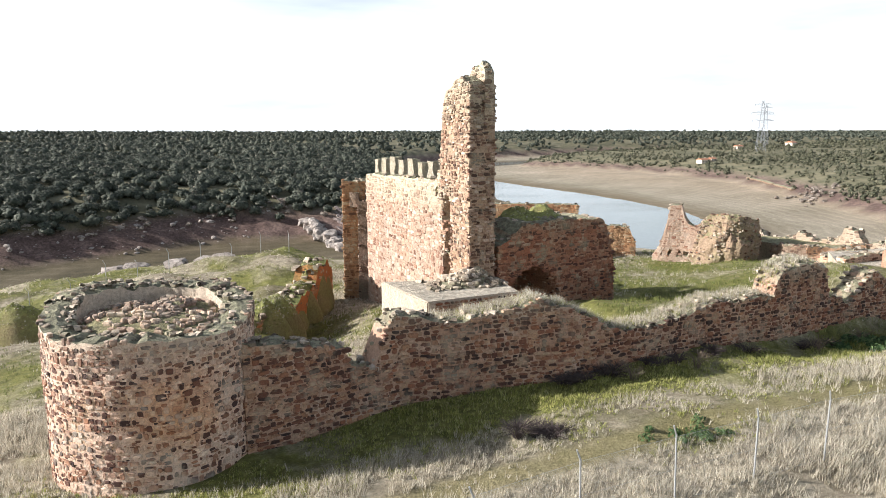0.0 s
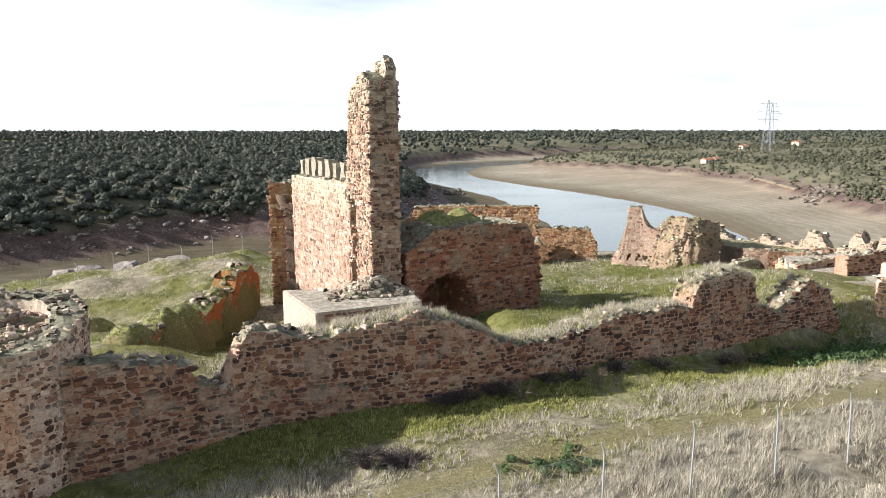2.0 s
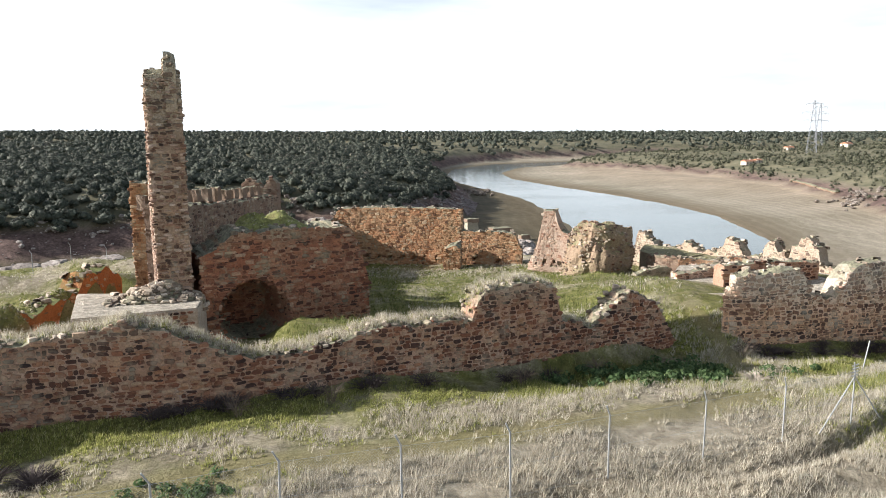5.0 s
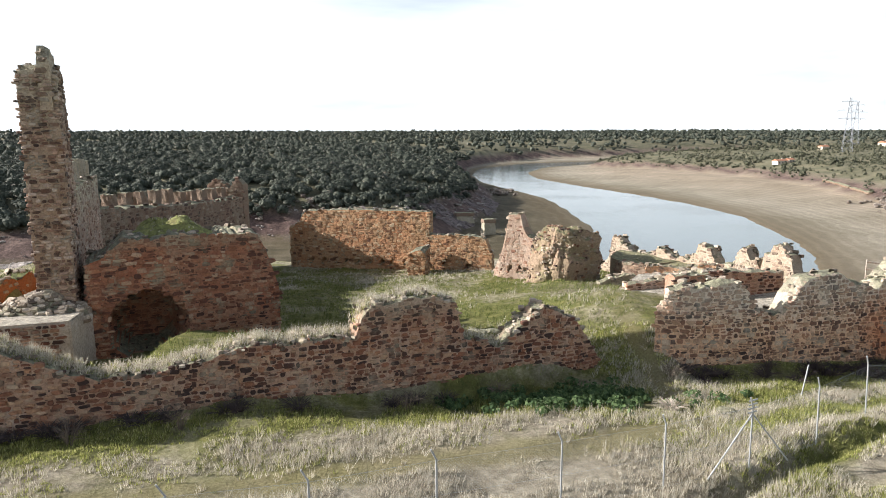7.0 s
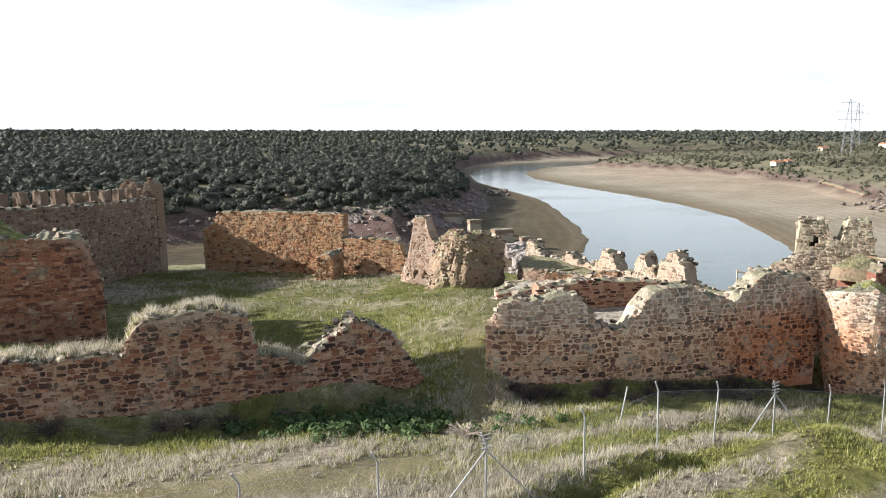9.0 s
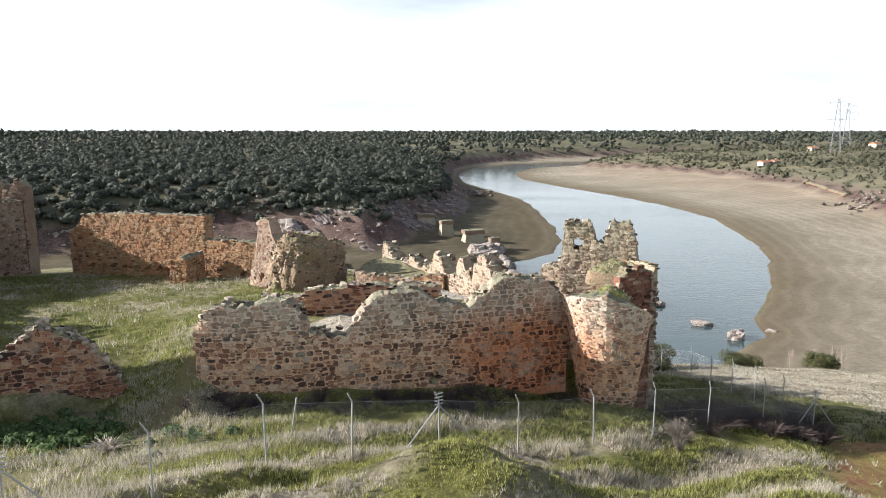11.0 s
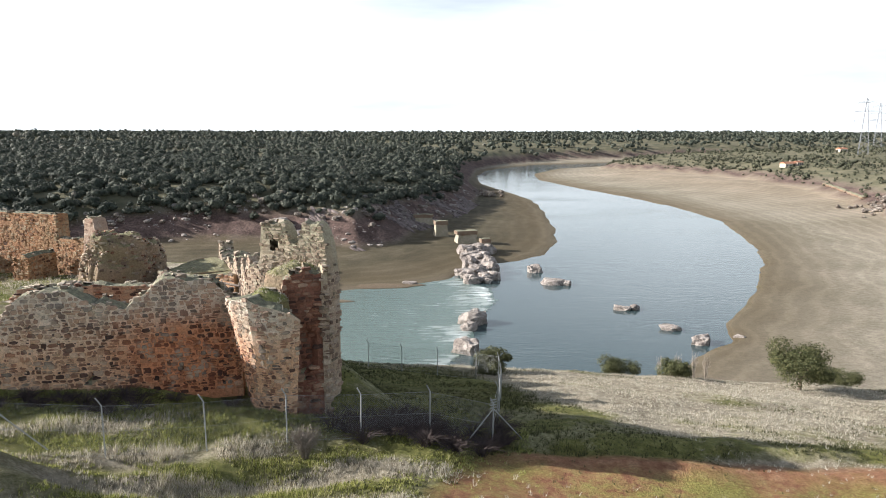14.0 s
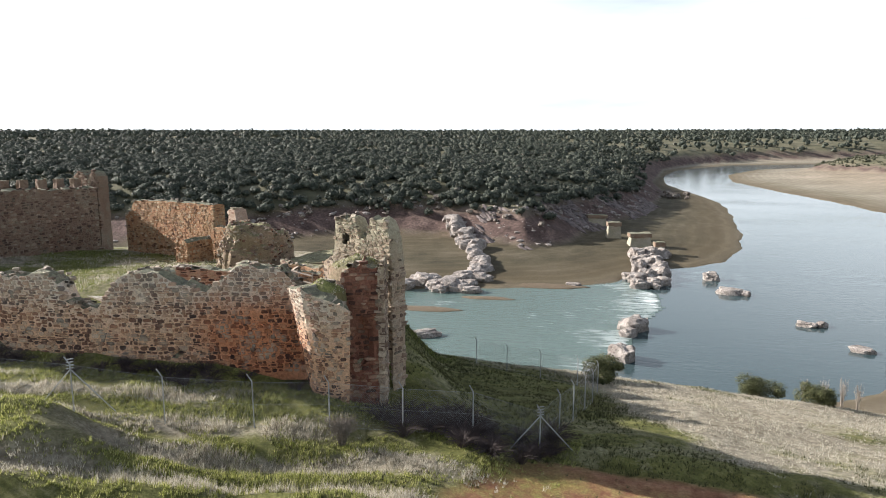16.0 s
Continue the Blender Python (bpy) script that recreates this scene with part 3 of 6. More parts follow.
def dryness_at(x, y):
    """How dry the grass is: 0 fresh green, 1 bleached; also lowered where shade falls."""
    east = smooth(-0.5, 6.0, (x - 26) * 0.926 + (y - 28) * 0.377) * smooth(25, 30, y)
    d = np.clip(0.52 + 0.35 * wave(x, y, 2.6, 3.3) + 0.3 * wave(x, y, 7, 1.2), 0, 1)
    off = y - (12.3 + 0.245 * (x + 18.3))
    d = d + smooth(2.5, -1.0, off) * 0.55 * smooth(10, 3, x)
    near = y - np.interp(x, [4, 9.4, 14.1, 19.4, 27.4], [16.5, 18.3, 21.0, 23.6, 26.9])
    k = smooth(4, 12, x) * smooth(34, 28, x) * smooth(7.5, 4.5, near)
    d = d * (1 - k) + k * np.clip(0.34 + 0.42 * np.sin(2.2 * near + 0.9 + 1.6 * wave(x, y, 3.0, 2)) + 0.3 * wave(x, y, 1.2, 4.0), 0, 1)
    d = np.clip(d, 0, 1) * (1 - east) + east * np.clip(0.88 + 0.35 * wave(x, y, 5, 2) + 0.3 * wave(x, y, 1.7, 6), 0, 1)
    foot = y - 0.24 * (x + 14)
    lush_or_shaded = smooth(17.6, 19.4, foot) * smooth(22.4, 21, foot) * smooth(-26, -22, x) * smooth(6, 3, x)
    lush_or_shaded = np.maximum(lush_or_shaded, bell(x, y, 4.5, 23.6, 3.2, 1.6))
    lush_or_shaded = np.maximum(lush_or_shaded, 0.85 * bell(x, y, 17.6, 19.6, 3.2, 1.9))
    lush_or_shaded = np.maximum(lush_or_shaded, 0.95 * bell(x, y, 1.5, 34.5, 4.5, 3.2) * np.clip(0.8 + 0.7 * wave(x, y, 1.6, 2.0), 0, 1))
    lush_or_shaded = np.maximum(lush_or_shaded, bell(x, y, -4, 34, 9, 7) * smooth(24.5, 27, y - 0.24 * (x + 6)))
    # slope kept dark green out to the castle's shadow edge, painting its shade
    lush_or_shaded = np.maximum(lush_or_shaded, 1.1 * smooth(-2.0, 2.5, (x - 22.5) * 0.9 + (y - 31) * 0.5) * smooth(15.5, 12.5, (x - 26) * 0.926 + (y - 28) * 0.377) * smooth(24, 27, y) * smooth(60, 48, y))
    lush_or_shaded = np.maximum(lush_or_shaded, smooth(23.8, 25.4, y - 0.17 * (x - 9)) * smooth(8.5, 10.5, x) * smooth(33, 29, x) * smooth(31, 28.5, y))
    lush_or_shaded = np.maximum(lush_or_shaded, 0.7 * smooth(-22, -25, x) * smooth(23, 26, y) * np.clip(0.6 + 0.8 * wave(x, y, 3.4, 2.5), 0, 1))
    # dark green strip above the field stands in for the shade band there
    lush_or_shaded = np.maximum(lush_or_shaded, 0.8 * smooth(28.0, 28.8, y) * smooth(32.0, 29.6, y + 0.5 * wave(x, y, 2.2, 1.0)) * smooth(29, 32, x) * smooth(60, 50, x))
    yard = 0.42 * smooth(22.0, 23.5, y - 0.24 * (x + 8)) * smooth(-14, -9, x) * smooth(1.5, -1.5, (x - 26) * 0.926 + (y - 28) * 0.377) * smooth(64, 58, y)
    return d * (1 - 0.85 * np.minimum(lush_or_shaded, 1.15)) * (1 - yard)


def field_at(x, y):
    """Ploughed red field with thin sprouting green."""
    f = smooth(28.0, 27.2, y + 0.35 * wave(x, y, 3, 1)) * smooth(30.0, 31.5, x - 0.35 * (y - 24) + 0.4 * wave(x, y, 2, 5)) * smooth(6, 14, y)
    return f


def lane_at(x, y):
    """Trodden tracks: along the fence and through the gate gap."""
    lane = smooth(0.95, 0.4, np.abs(y - (14.2 + 0.245 * (x + 18.3) + 0.4 * wave(x, y, 5, 3)))) * smooth(9, 5, x)
    gap = smooth(0.6, 0.2, np.abs(x - 7.0 - 0.09 * (y - 22) - 0.3 * wave(x, y, 3, 1))) * smooth(18, 20, y) * smooth(33, 29, y)
    return 0.8 * np.maximum(lane, gap)


def build_ground():
    xs = np.array(sorted([-v for v in grow(46, 4600, 0.8, 1.055)]) + list(np.arange(-45.6, 62, 0.42)) + grow(62, 4600, 0.5, 1.04))
    ys = np.array([-4000, -1500, -500, -200, -100, -70, -50, -40] + list(np.arange(-34, 0, 0.85)) + list(np.arange(0, 66, 0.42)) + grow(66, 4900, 0.5, 1.018))
    X, Y = np.meshgrid(xs, ys)
    Z = ground(X, Y)
    me = bpy.data.meshes.new("ground")
    nx, ny = len(xs), len(ys)
    verts = np.stack([X, Y, Z], -1).reshape(-1, 3)
    idx = np.arange(nx * ny).reshape(ny, nx)
    quads = np.stack([idx[:-1, :-1], idx[:-1, 1:], idx[1:, 1:], idx[1:, :-1]], -1).reshape(-1, 4)
    me.from_pydata(verts.tolist(), [], quads.tolist())
    me.shade_smooth()
    x, y = verts[:, 0], verts[:, 1]
    left, right = beside(BANK_LEFT, x, y), -beside(BANK_RIGHT, x, y)
    dry = np.maximum(left, right)
    hl, hr = beside(FOOT_LEFT, x, y), -beside(FOOT_RIGHT, x, y)
    low = smooth(-22, -25, verts[:, 2])
    valley = smooth(-8, 4, dry) * low
    hillside = (y < 140) & (verts[:, 2] > -27)
    dryness, field = dryness_at(x, y), field_at(x, y)
    mud = np.clip(np.where(hillside, 0, smooth(-8, 2, dry) * smooth(6, 0, hl) * smooth(9, 2, hr)), 0, 1)
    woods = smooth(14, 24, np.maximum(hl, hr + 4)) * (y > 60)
    bank = smooth(0, 4, np.maximum(hl, hr)) * (1 - woods)
    lane = lane_at(x, y)
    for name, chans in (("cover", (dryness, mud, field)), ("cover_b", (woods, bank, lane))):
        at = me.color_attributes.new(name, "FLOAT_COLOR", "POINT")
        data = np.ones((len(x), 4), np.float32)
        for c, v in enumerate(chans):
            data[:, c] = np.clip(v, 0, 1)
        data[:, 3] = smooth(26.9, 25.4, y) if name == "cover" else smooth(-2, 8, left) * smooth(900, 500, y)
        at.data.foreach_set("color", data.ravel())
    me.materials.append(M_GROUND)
    ob = new("ground", me)
    tagged(ob, "grassy castle hill, dry river flats and rolling country", "ground", kind="structure")
    return ob


build_ground()


def build_water():
    bm = bmesh.new()
    vs = [bm.verts.new(v) for v in ((-450, 80, WATER), (950, 80, WATER), (950, 1250, WATER), (-450, 1250, WATER))]
    bm.faces.new(vs)
    me = bpy.data.meshes.new("water")
    bm.to_mesh(me)
    bm.free()
    me.materials.append(M_WATER)
    tagged(new("water", me), "blue-grey river water with low ripples", "water", kind="structure")


build_water()


def build_pool():
    """Shallow turbid water below the weir."""
    m, nt, p = material("turbid_water")
    vec = position(nt)
    mp = node(nt, "ShaderNodeMapping")
    mp.inputs["Scale"].default_value = (0.35, 1.0, 1.0)
    nt.links.new(vec, mp.inputs["Vector"])
    p.inputs["Roughness"].default_value = 0.22
    p.inputs["IOR"].default_value = 1.33
    bump(nt, noise_at(nt, mp.outputs[0], 0.8, 6.0), 0.7, 0.5, p)
    col = nt.nodes.new("ShaderNodeVertexColor")
    col.layer_name = "foam"
    streak = node(nt, "ShaderNodeMapping")
    streak.inputs["Scale"].default_value = (0.16, 0.9, 1.0)
    nt.links.new(vec, streak.inputs["Vector"])
    curd = noise_at(nt, streak.outputs[0], 0.9, 9.0, 0.72)
    lift = nt.nodes.new("ShaderNodeMath")
    lift.operation = "ADD"
    nt.links.new(curd, lift.inputs[0])
    nt.links.new(col.outputs[0], lift.inputs[1])
    white = ramp(nt, [(0.80, (0, 0, 0)), (0.98, (0.45, 0.45, 0.45)), (1.2, (1, 1, 1))], lift.outputs[0]).outputs[0]
    nt.links.new(mix(nt, white, (0.10, 0.145, 0.13), (0.80, 0.84, 0.84)), p.inputs["Base Color"])
    nt.links.new(mix(nt, white, (0.2, 0.2, 0.2), (0.8, 0.8, 0.8)), p.inputs["Roughness"])
    # the sheet stops at the weir; rough white water close below it
    xs, ys = np.arange(-160, 52, 0.9), np.arange(98, 208, 0.7)
    X, Y = np.meshgrid(xs, ys)
    crest = np.interp(Y, [100, 122, 130, 140, 150, 158, 172, 186, 200, 206], [29, 33, 37, 38.5, 40, 42, 46.5, 46, 38, 32]) + 0.7 * wave(X, Y, 2.0, 3.0)
    below = crest - X
    foam = smooth(-0.8, 1.6, below + 0.8 * wave(X, Y, 1.1, 2.0)) * np.exp(-np.maximum(below, 0) / (15 + 9 * wave(X, Y, 5.0, 1.0))) * np.interp(Y, [112, 118, 128, 133, 138, 146, 152, 160, 182, 196, 202], [0.2, 0.46, 0.5, 0.25, 0.55, 0.55, 0.3, 0.52, 0.6, 0.5, 0.1])
    foam = np.maximum(foam, 0.36 * bell(X, Y, -5, 165, 7, 4) + 0.26 * bell(X, Y, 22, 158, 14, 14))
    foam = 0.74 * foam + 0.06
    Z = WATER + 0.03 + 0.28 * np.clip(foam - 0.2, 0, 1) * (1 + wave(X, Y, 1.3, 5.0))
    idx = np.arange(X.size).reshape(X.shape)
    quads = np.stack([idx[:-1, :-1], idx[:-1, 1:], idx[1:, 1:], idx[1:, :-1]], -1).reshape(-1, 4)
    keep = (below.ravel()[quads] > -0.5).all(1)
    me = bpy.data.meshes.new("water_pool")
    me.from_pydata(np.stack([X, Y, Z], -1).reshape(-1, 3).tolist(), [], quads[keep].tolist())
    at = me.color_attributes.new("foam", "FLOAT_COLOR", "POINT")
    data = np.ones((X.size, 4), np.float32)
    data[:, :3] = foam.reshape(-1, 1)
    at.data.foreach_set("color", data.ravel())
    me.shade_smooth()
    me.materials.append(m)
    tagged(new("water_pool", me), "turbid grey-green water below the weir", "water", kind="structure")


build_pool()
# ---------------------------------------------------------------- building helpers


def part(name, data, mat=None, parent=None, label=""):
    """Links a bmesh or mesh as one object under a thing or part."""
    if isinstance(data, bmesh.types.BMesh):
        me = bpy.data.meshes.new(name)
        data.to_mesh(me)
        data.free()
    else:
        me = data
    if mat and not me.materials:
        me.materials.append(mat)
    ob = new(name, me)
    ob.parent = parent
    if label:
        ob["label"] = label
    return ob


def mesh_of(name, verts, faces, mat=None, flat=True):
    me = bpy.data.meshes.new(name)
    me.from_pydata([tuple(v) for v in verts], [], [tuple(f) for f in faces])
    if not flat:
        me.shade_smooth()
    if mat:
        me.materials.append(mat)
    return me


SIDES = 7
STONE_FACES = [tuple(range(2 * SIDES, 3 * SIDES))]
for ring_at in (0, 1):
    for i in range(SIDES):
        j = (i + 1) % SIDES
        STONE_FACES.append((ring_at * SIDES + i, ring_at * SIDES + j, (ring_at + 1) * SIDES + j, (ring_at + 1) * SIDES + i))


def stone_shape(rng):
    """A rough field stone: its worn front faces -y, the back is left open inside the wall."""
    square = rng.uniform(0.4, 0.8)
    turn = rng.uniform(0, 6.28)
    ring = []
    for i in range(SIDES):
        a = turn + 2 * math.pi * (i + rng.uniform(-0.25, 0.25)) / SIDES
        c, d = math.cos(a), math.sin(a)
        c, d = math.copysign(abs(c) ** square, c), math.copysign(abs(d) ** square, d)
        k = 0.5 * rng.uniform(0.76, 1.10)
        ring.append((c * k, d * k))
    out = []
    for y, k, extra in ((0.5, 1.0, 0), (-0.3, 1.0, 0.05), (-0.5, rng.uniform(0.78, 0.92), 0.06)):
        for x, z in ring:
            out.append((x * k, y + rng.uniform(-extra, extra), z * k))
    return out


_rng = random.Random(7)
STONE_VERTS = [np.array(stone_shape(_rng)) for _ in range(18)]


def stone_meshes(mat):
    return [mesh_of("stone", v, STONE_FACES, mat) for v in STONE_VERTS]


_shared = {}


def set_stones(owner, stones, mats, near=None, most=300, name="stone"):
    """Stones (shape, matrix as 4x4 array): those about the plan point near become pieces, the rest one joined part."""
    key = mats["piece"].name
    if key not in _shared:
        _shared[key] = stone_meshes(mats["piece"])
    if near is not None:
        # the larger stones are the pieces that can be picked apart
        stones = sorted(stones, key=lambda s: (s[1][0, 3] - near[0]) ** 2 + (s[1][1, 3] - near[1]) ** 2 + (1e4 if np.linalg.norm(s[1][:3, 0]) < 0.14 else 0))
        for k, m in stones[:most]:
            ob = bpy.data.objects.new(name, _shared[key][k])
            scene.collection.objects.link(ob)
            ob.parent = owner
            ob.matrix_basis = Matrix(m.tolist())
        stones = stones[most:]
    if stones:
        verts, faces, n = [], [], 0
        for k, m in stones:
            v = STONE_VERTS[k]
            verts.append(v @ m[:3, :3].T + m[:3, 3])
            faces += [tuple(i + n for i in f) for f in STONE_FACES]
            n += 3 * SIDES
        ob = part("stonework", mesh_of("stonework", np.concatenate(verts), faces, mats["joined"]), None, owner)
        tagged(ob, "rubble stonework laid in mortar", kind="stuff")


def block(p, along, out, w, d, h, rng, tilt=0.05):
    """Matrix of one stone: along the wall, out of it, upright."""
    a = rng.uniform(-tilt, tilt)
    t, up = np.array(along), np.array((0, 0, 1.0))
    o = -np.array(out)
    t2, u2 = t * math.cos(a) + up * math.sin(a), up * math.cos(a) - t * math.sin(a)
    m = np.eye(4)
    m[:3, 0], m[:3, 1], m[:3, 2], m[:3, 3] = t2 * w, o * d, u2 * h, p
    return m


class Wall:
    """A ruined wall: its outer face follows a plan line with bottom and top heights, the core lies to the left of the way."""

    def __init__(self, name, label, line, thick, mats, seed, step=0.28, ragged=0.12, lean=0.0, recess=(), kind="structure", category="wall", holes=()):
        self.rng = random.Random(seed)
        self.mats, self.thick, self.recess, self.seed, self.holes = mats, thick, recess, seed, holes
        line = np.array(line, float)
        seg = np.hypot(np.diff(line[:, 0]), np.diff(line[:, 1]))
        self.u = np.r_[0, np.cumsum(np.maximum(seg, 1e-4))]
        self.line, self.length = line, self.u[-1]
        self.lean, self.ragged = lean, ragged
        n = max(2, int(self.length / step))
        us = np.linspace(0, self.length, n + 1)
        rows = max(3, int(max(line[:, 3] - line[:, 2]) / step))
        verts, faces = [], []
        cols = rows * 2 + 3
        for u in us:
            zb, zt = self.z(u)
            zb -= 0.6
            zt = self.top(u)
            p, t, o = self.axes_at(u)
            for j in range(rows + 1):
                z = zb + (zt - zb) * j / rows
                verts.append(self.face(u, z, p, o))
            back = zt - 0.15 * self.rng.random()
            verts.append((*(p[:2] - o[:2] * thick * self.rng.uniform(0.4, 0.6)), max(zt, back) + self.rng.uniform(-0.02, 0.14)))
            for j in range(rows + 1):
                z = back + (zb - back) * j / rows
                q = self.face(u, z, p, o, True)
                verts.append(q)
        m = cols
        for i in range(n):
            for j in range(m - 1):
                if holes and abs(j - rows - 0.5) > 1:
                    q = verts[i * m + j]
                    if self.open_at((us[i] + us[i + 1]) / 2, (q[2] + verts[i * m + j + 1][2]) / 2):
                        continue
                faces.append((i * m + j, (i + 1) * m + j, (i + 1) * m + j + 1, i * m + j + 1))
        for i in (0, n):
            b = i * m
            for j in range(rows):
                q = (b + j, b + j + 1, b + m - 2 - j, b + m - 1 - j)
                faces.append(q if i == 0 else q[::-1])
            tri = (b + rows, b + rows + 1, b + rows + 2)
            faces.append(tri if i == 0 else tri[::-1])
        self.ob = part(name, mesh_of(name, verts, faces, mats["mortar"]), None)
        tagged(self.ob, label, category, kind=kind)
        WALLS[name] = self
        self.stones, self.crest = [], []

    def z(self, u):
        return float(np.interp(u, self.u, self.line[:, 2])), float(np.interp(u, self.u, self.line[:, 3]))

    def top(self, u):
        v = noise.noise(Vector((u * 1.9, self.seed * 3.1, 0.3))) + 0.6 * noise.noise(Vector((u * 5.3, self.seed * 1.7, 2.3)))
        return self.z(u)[1] + self.ragged * v

    def axes_at(self, u):
        def at(v):
            return np.array([np.interp(v, self.u, self.line[:, 0]), np.interp(v, self.u, self.line[:, 1]), 0.0])

        d = at(min(self.length, u + 0.12)) - at(max(0, u - 0.12))
        t = d / max(1e-6, np.linalg.norm(d))
        return at(u), t, np.array([t[1], -t[0], 0.0])

    def open_at(self, u, z, grow=1.0):
        return any(((u - cu) / (ru * grow)) ** 2 + ((z - cz) / (rz * grow)) ** 2 < 1 for cu, cz, ru, rz in self.holes)

    def depth(self, u, z):
        d = 0.0
        for cu, cz, ru, rz, deep in self.recess:
            r = ((u - cu) / ru) ** 2 + ((z - cz) / rz) ** 2
            d = max(d, deep * float(smooth(1.25, 0.75, r)))
        return d

    def face(self, u, z, p, o, back=False):
        w = 0.05 * noise.noise(Vector((u * 1.1, z * 1.1, self.seed + (9 if back else 0)))) + 0.03 * noise.noise(Vector((u * 3.3, z * 3.1, self.seed)))
        off = (-self.thick + w) if back else (w - min(self.depth(u, z), self.thick * 0.9 if self.thick < 2 else 9))
        off += 0 if back else -self.lean * (z - self.z(u)[0])
        q = p + o * off
        return (q[0], q[1], z)

    def lay(self, where="front", low=0.13, high=0.26, wide=(0.2, 0.55), gap=0.8, skip=0.08, proud=0.05, zmin=None, zmax=None):
        """Courses of stones on the front, the back or an end."""
        rng = self.rng
        if where in ("front", "back"):
            span = self.length
        else:
            span = self.thick
        zlo = min(self.line[:, 2]) - 0.3 if zmin is None else zmin
        zhi = max(self.line[:, 3]) + 0.3 if zmax is None else zmax
        z = zlo
        while z < zhi:
            h = rng.uniform(low, high)
            u = rng.uniform(-0.2, 0.1)
            while u < span - 0.06:
                w = rng.uniform(*wide)
                c = u + w / 2
                u += w
                if c > span:
                    break
                if rng.random() < skip:
                    continue
                uu = c if where in ("front", "back") else (0.0 if where == "start" else self.length)
                zb, _ = self.z(uu)
                if z + h * 0.6 > self.top(uu) or z + h < zb - 0.15:
                    continue
                if where in ("front", "back") and self.open_at(uu, z + h / 2, 1.1):
                    continue
                p, t, o = self.axes_at(uu)
                if where == "front":
                    deep = self.depth(uu, z)
                    if 0.08 < deep < 0.2:
                        continue
                    q, tt, oo = np.array(self.face(uu, z + h / 2, p, o)), t, o
                elif where == "back":
                    q, tt, oo = np.array(self.face(uu, z + h / 2, p, o, True)), -t, -o
                elif where == "start":
                    q, tt, oo = p - o * (span - c) , o, -t
                    q[2] = z + h / 2
                else:
                    q, tt, oo = p - o * c, -o, t
                    q[2] = z + h / 2
                if gz(q[0] + oo[0] * 0.3, q[1] + oo[1] * 0.3) > z + h + 0.25:
                    continue
                d = rng.uniform(0.10, 0.2)
                q = q + oo * (rng.uniform(0.0, 0.55) * proud - d * 0.42)
                q[2] += rng.uniform(-0.03, 0.03) + 0.10 * noise.noise(Vector((c * 0.55, z * 0.4, self.seed)))
                grow_w, grow_h = rng.uniform(gap, gap + 0.26), rng.uniform(gap - 0.04, gap + 0.28)
                if w > 0.26 and h > 0.17 and rng.random() < 0.34:
                    for s in (-1, 1):
                        q2 = q + np.array((0, 0, s * h * 0.26)) + tt * rng.uniform(-0.05, 0.05)
                        self.stones.append((rng.randrange(18), block(q2, tt, oo, w * grow_w * rng.uniform(0.7, 1.05), d, h * 0.5 * grow_h, rng, 0.09)))
                else:
                    self.stones.append((rng.randrange(18), block(q, tt, oo, w * grow_w, d, h * grow_h, rng, 0.12)))
            z += h
        return self

    def pinnings(self, chance=0.4):
        """Small stones wedged between the larger ones on the front."""
        return self.lay(low=0.05, high=0.11, wide=(0.06, 0.19), gap=0.8, skip=1 - chance, proud=0.015)

    def rubble(self, per=5.0, size=(0.14, 0.34), stretch=None):
        """Loose stones along the broken crest."""
        rng = self.rng
        for _ in range(int(per * self.length)):
            u = rng.uniform(0, self.length)
            p, t, o = self.axes_at(u)
            q = p - o * rng.uniform(0.0, self.thick)
            q[2] = self.top(u) + rng.uniform(-0.06, 0.08)
            s = rng.uniform(*size)
            a = rng.uniform(0, 6.28)
            tt, oo = np.array((math.cos(a), math.sin(a), 0)), np.array((-math.sin(a), math.cos(a), 0))
            self.crest.append((rng.randrange(18), block(q, tt, oo, s * rng.uniform(0.8, 1.5), s, s * rng.uniform(0.5, 0.9), rng, 0.4)))
        return self

    def done(self, near=None, most=300):
        set_stones(self.ob, self.stones, self.mats, near, most)
        if self.crest:
            set_stones(self.ob, self.crest, M_BROWN if self.mats is M_BROWN else M_CREST)
        return self


def mound(name, label, cx, cy, rx, ry, top, base, mat, seed, category="ruin", power=1.3, n=36, rough=0.16, skirt=True):
    """A heap of collapsed masonry."""
    verts, faces = [], []
    rings = 14
    for i in range(rings + 1):
        r = i / rings
        for j in range(n):
            a = 2 * math.pi * j / n
            k = 1 + 0.22 * noise.noise(Vector((math.cos(a) * 1.3, math.sin(a) * 1.3, seed)))
            x, y = cx + rx * r * k * math.cos(a), cy + ry * r * k * math.sin(a)
            z = base + (top - base) * max(0, 1 - r ** power)
            z += rough * (top - base) * noise.fractal(Vector((x * 0.9, y * 0.9, seed)), 0.8, 2.1, 4) * (1 - r * r)
            if i == rings:
                z = (min(z, gz(x, y)) if skirt else base) - 0.4
            verts.append((x, y, z))
    for i in range(rings):
        for j in range(n):
            a, b = i * n + j, i * n + (j + 1) % n
            faces.append((a + n, b + n, b, a) if i else (a + n, b + n, a))
    ob = part(name, mesh_of(name, verts, faces, mat, False), None)
    return tagged(ob, label, category, kind="structure")


WALLS = {}


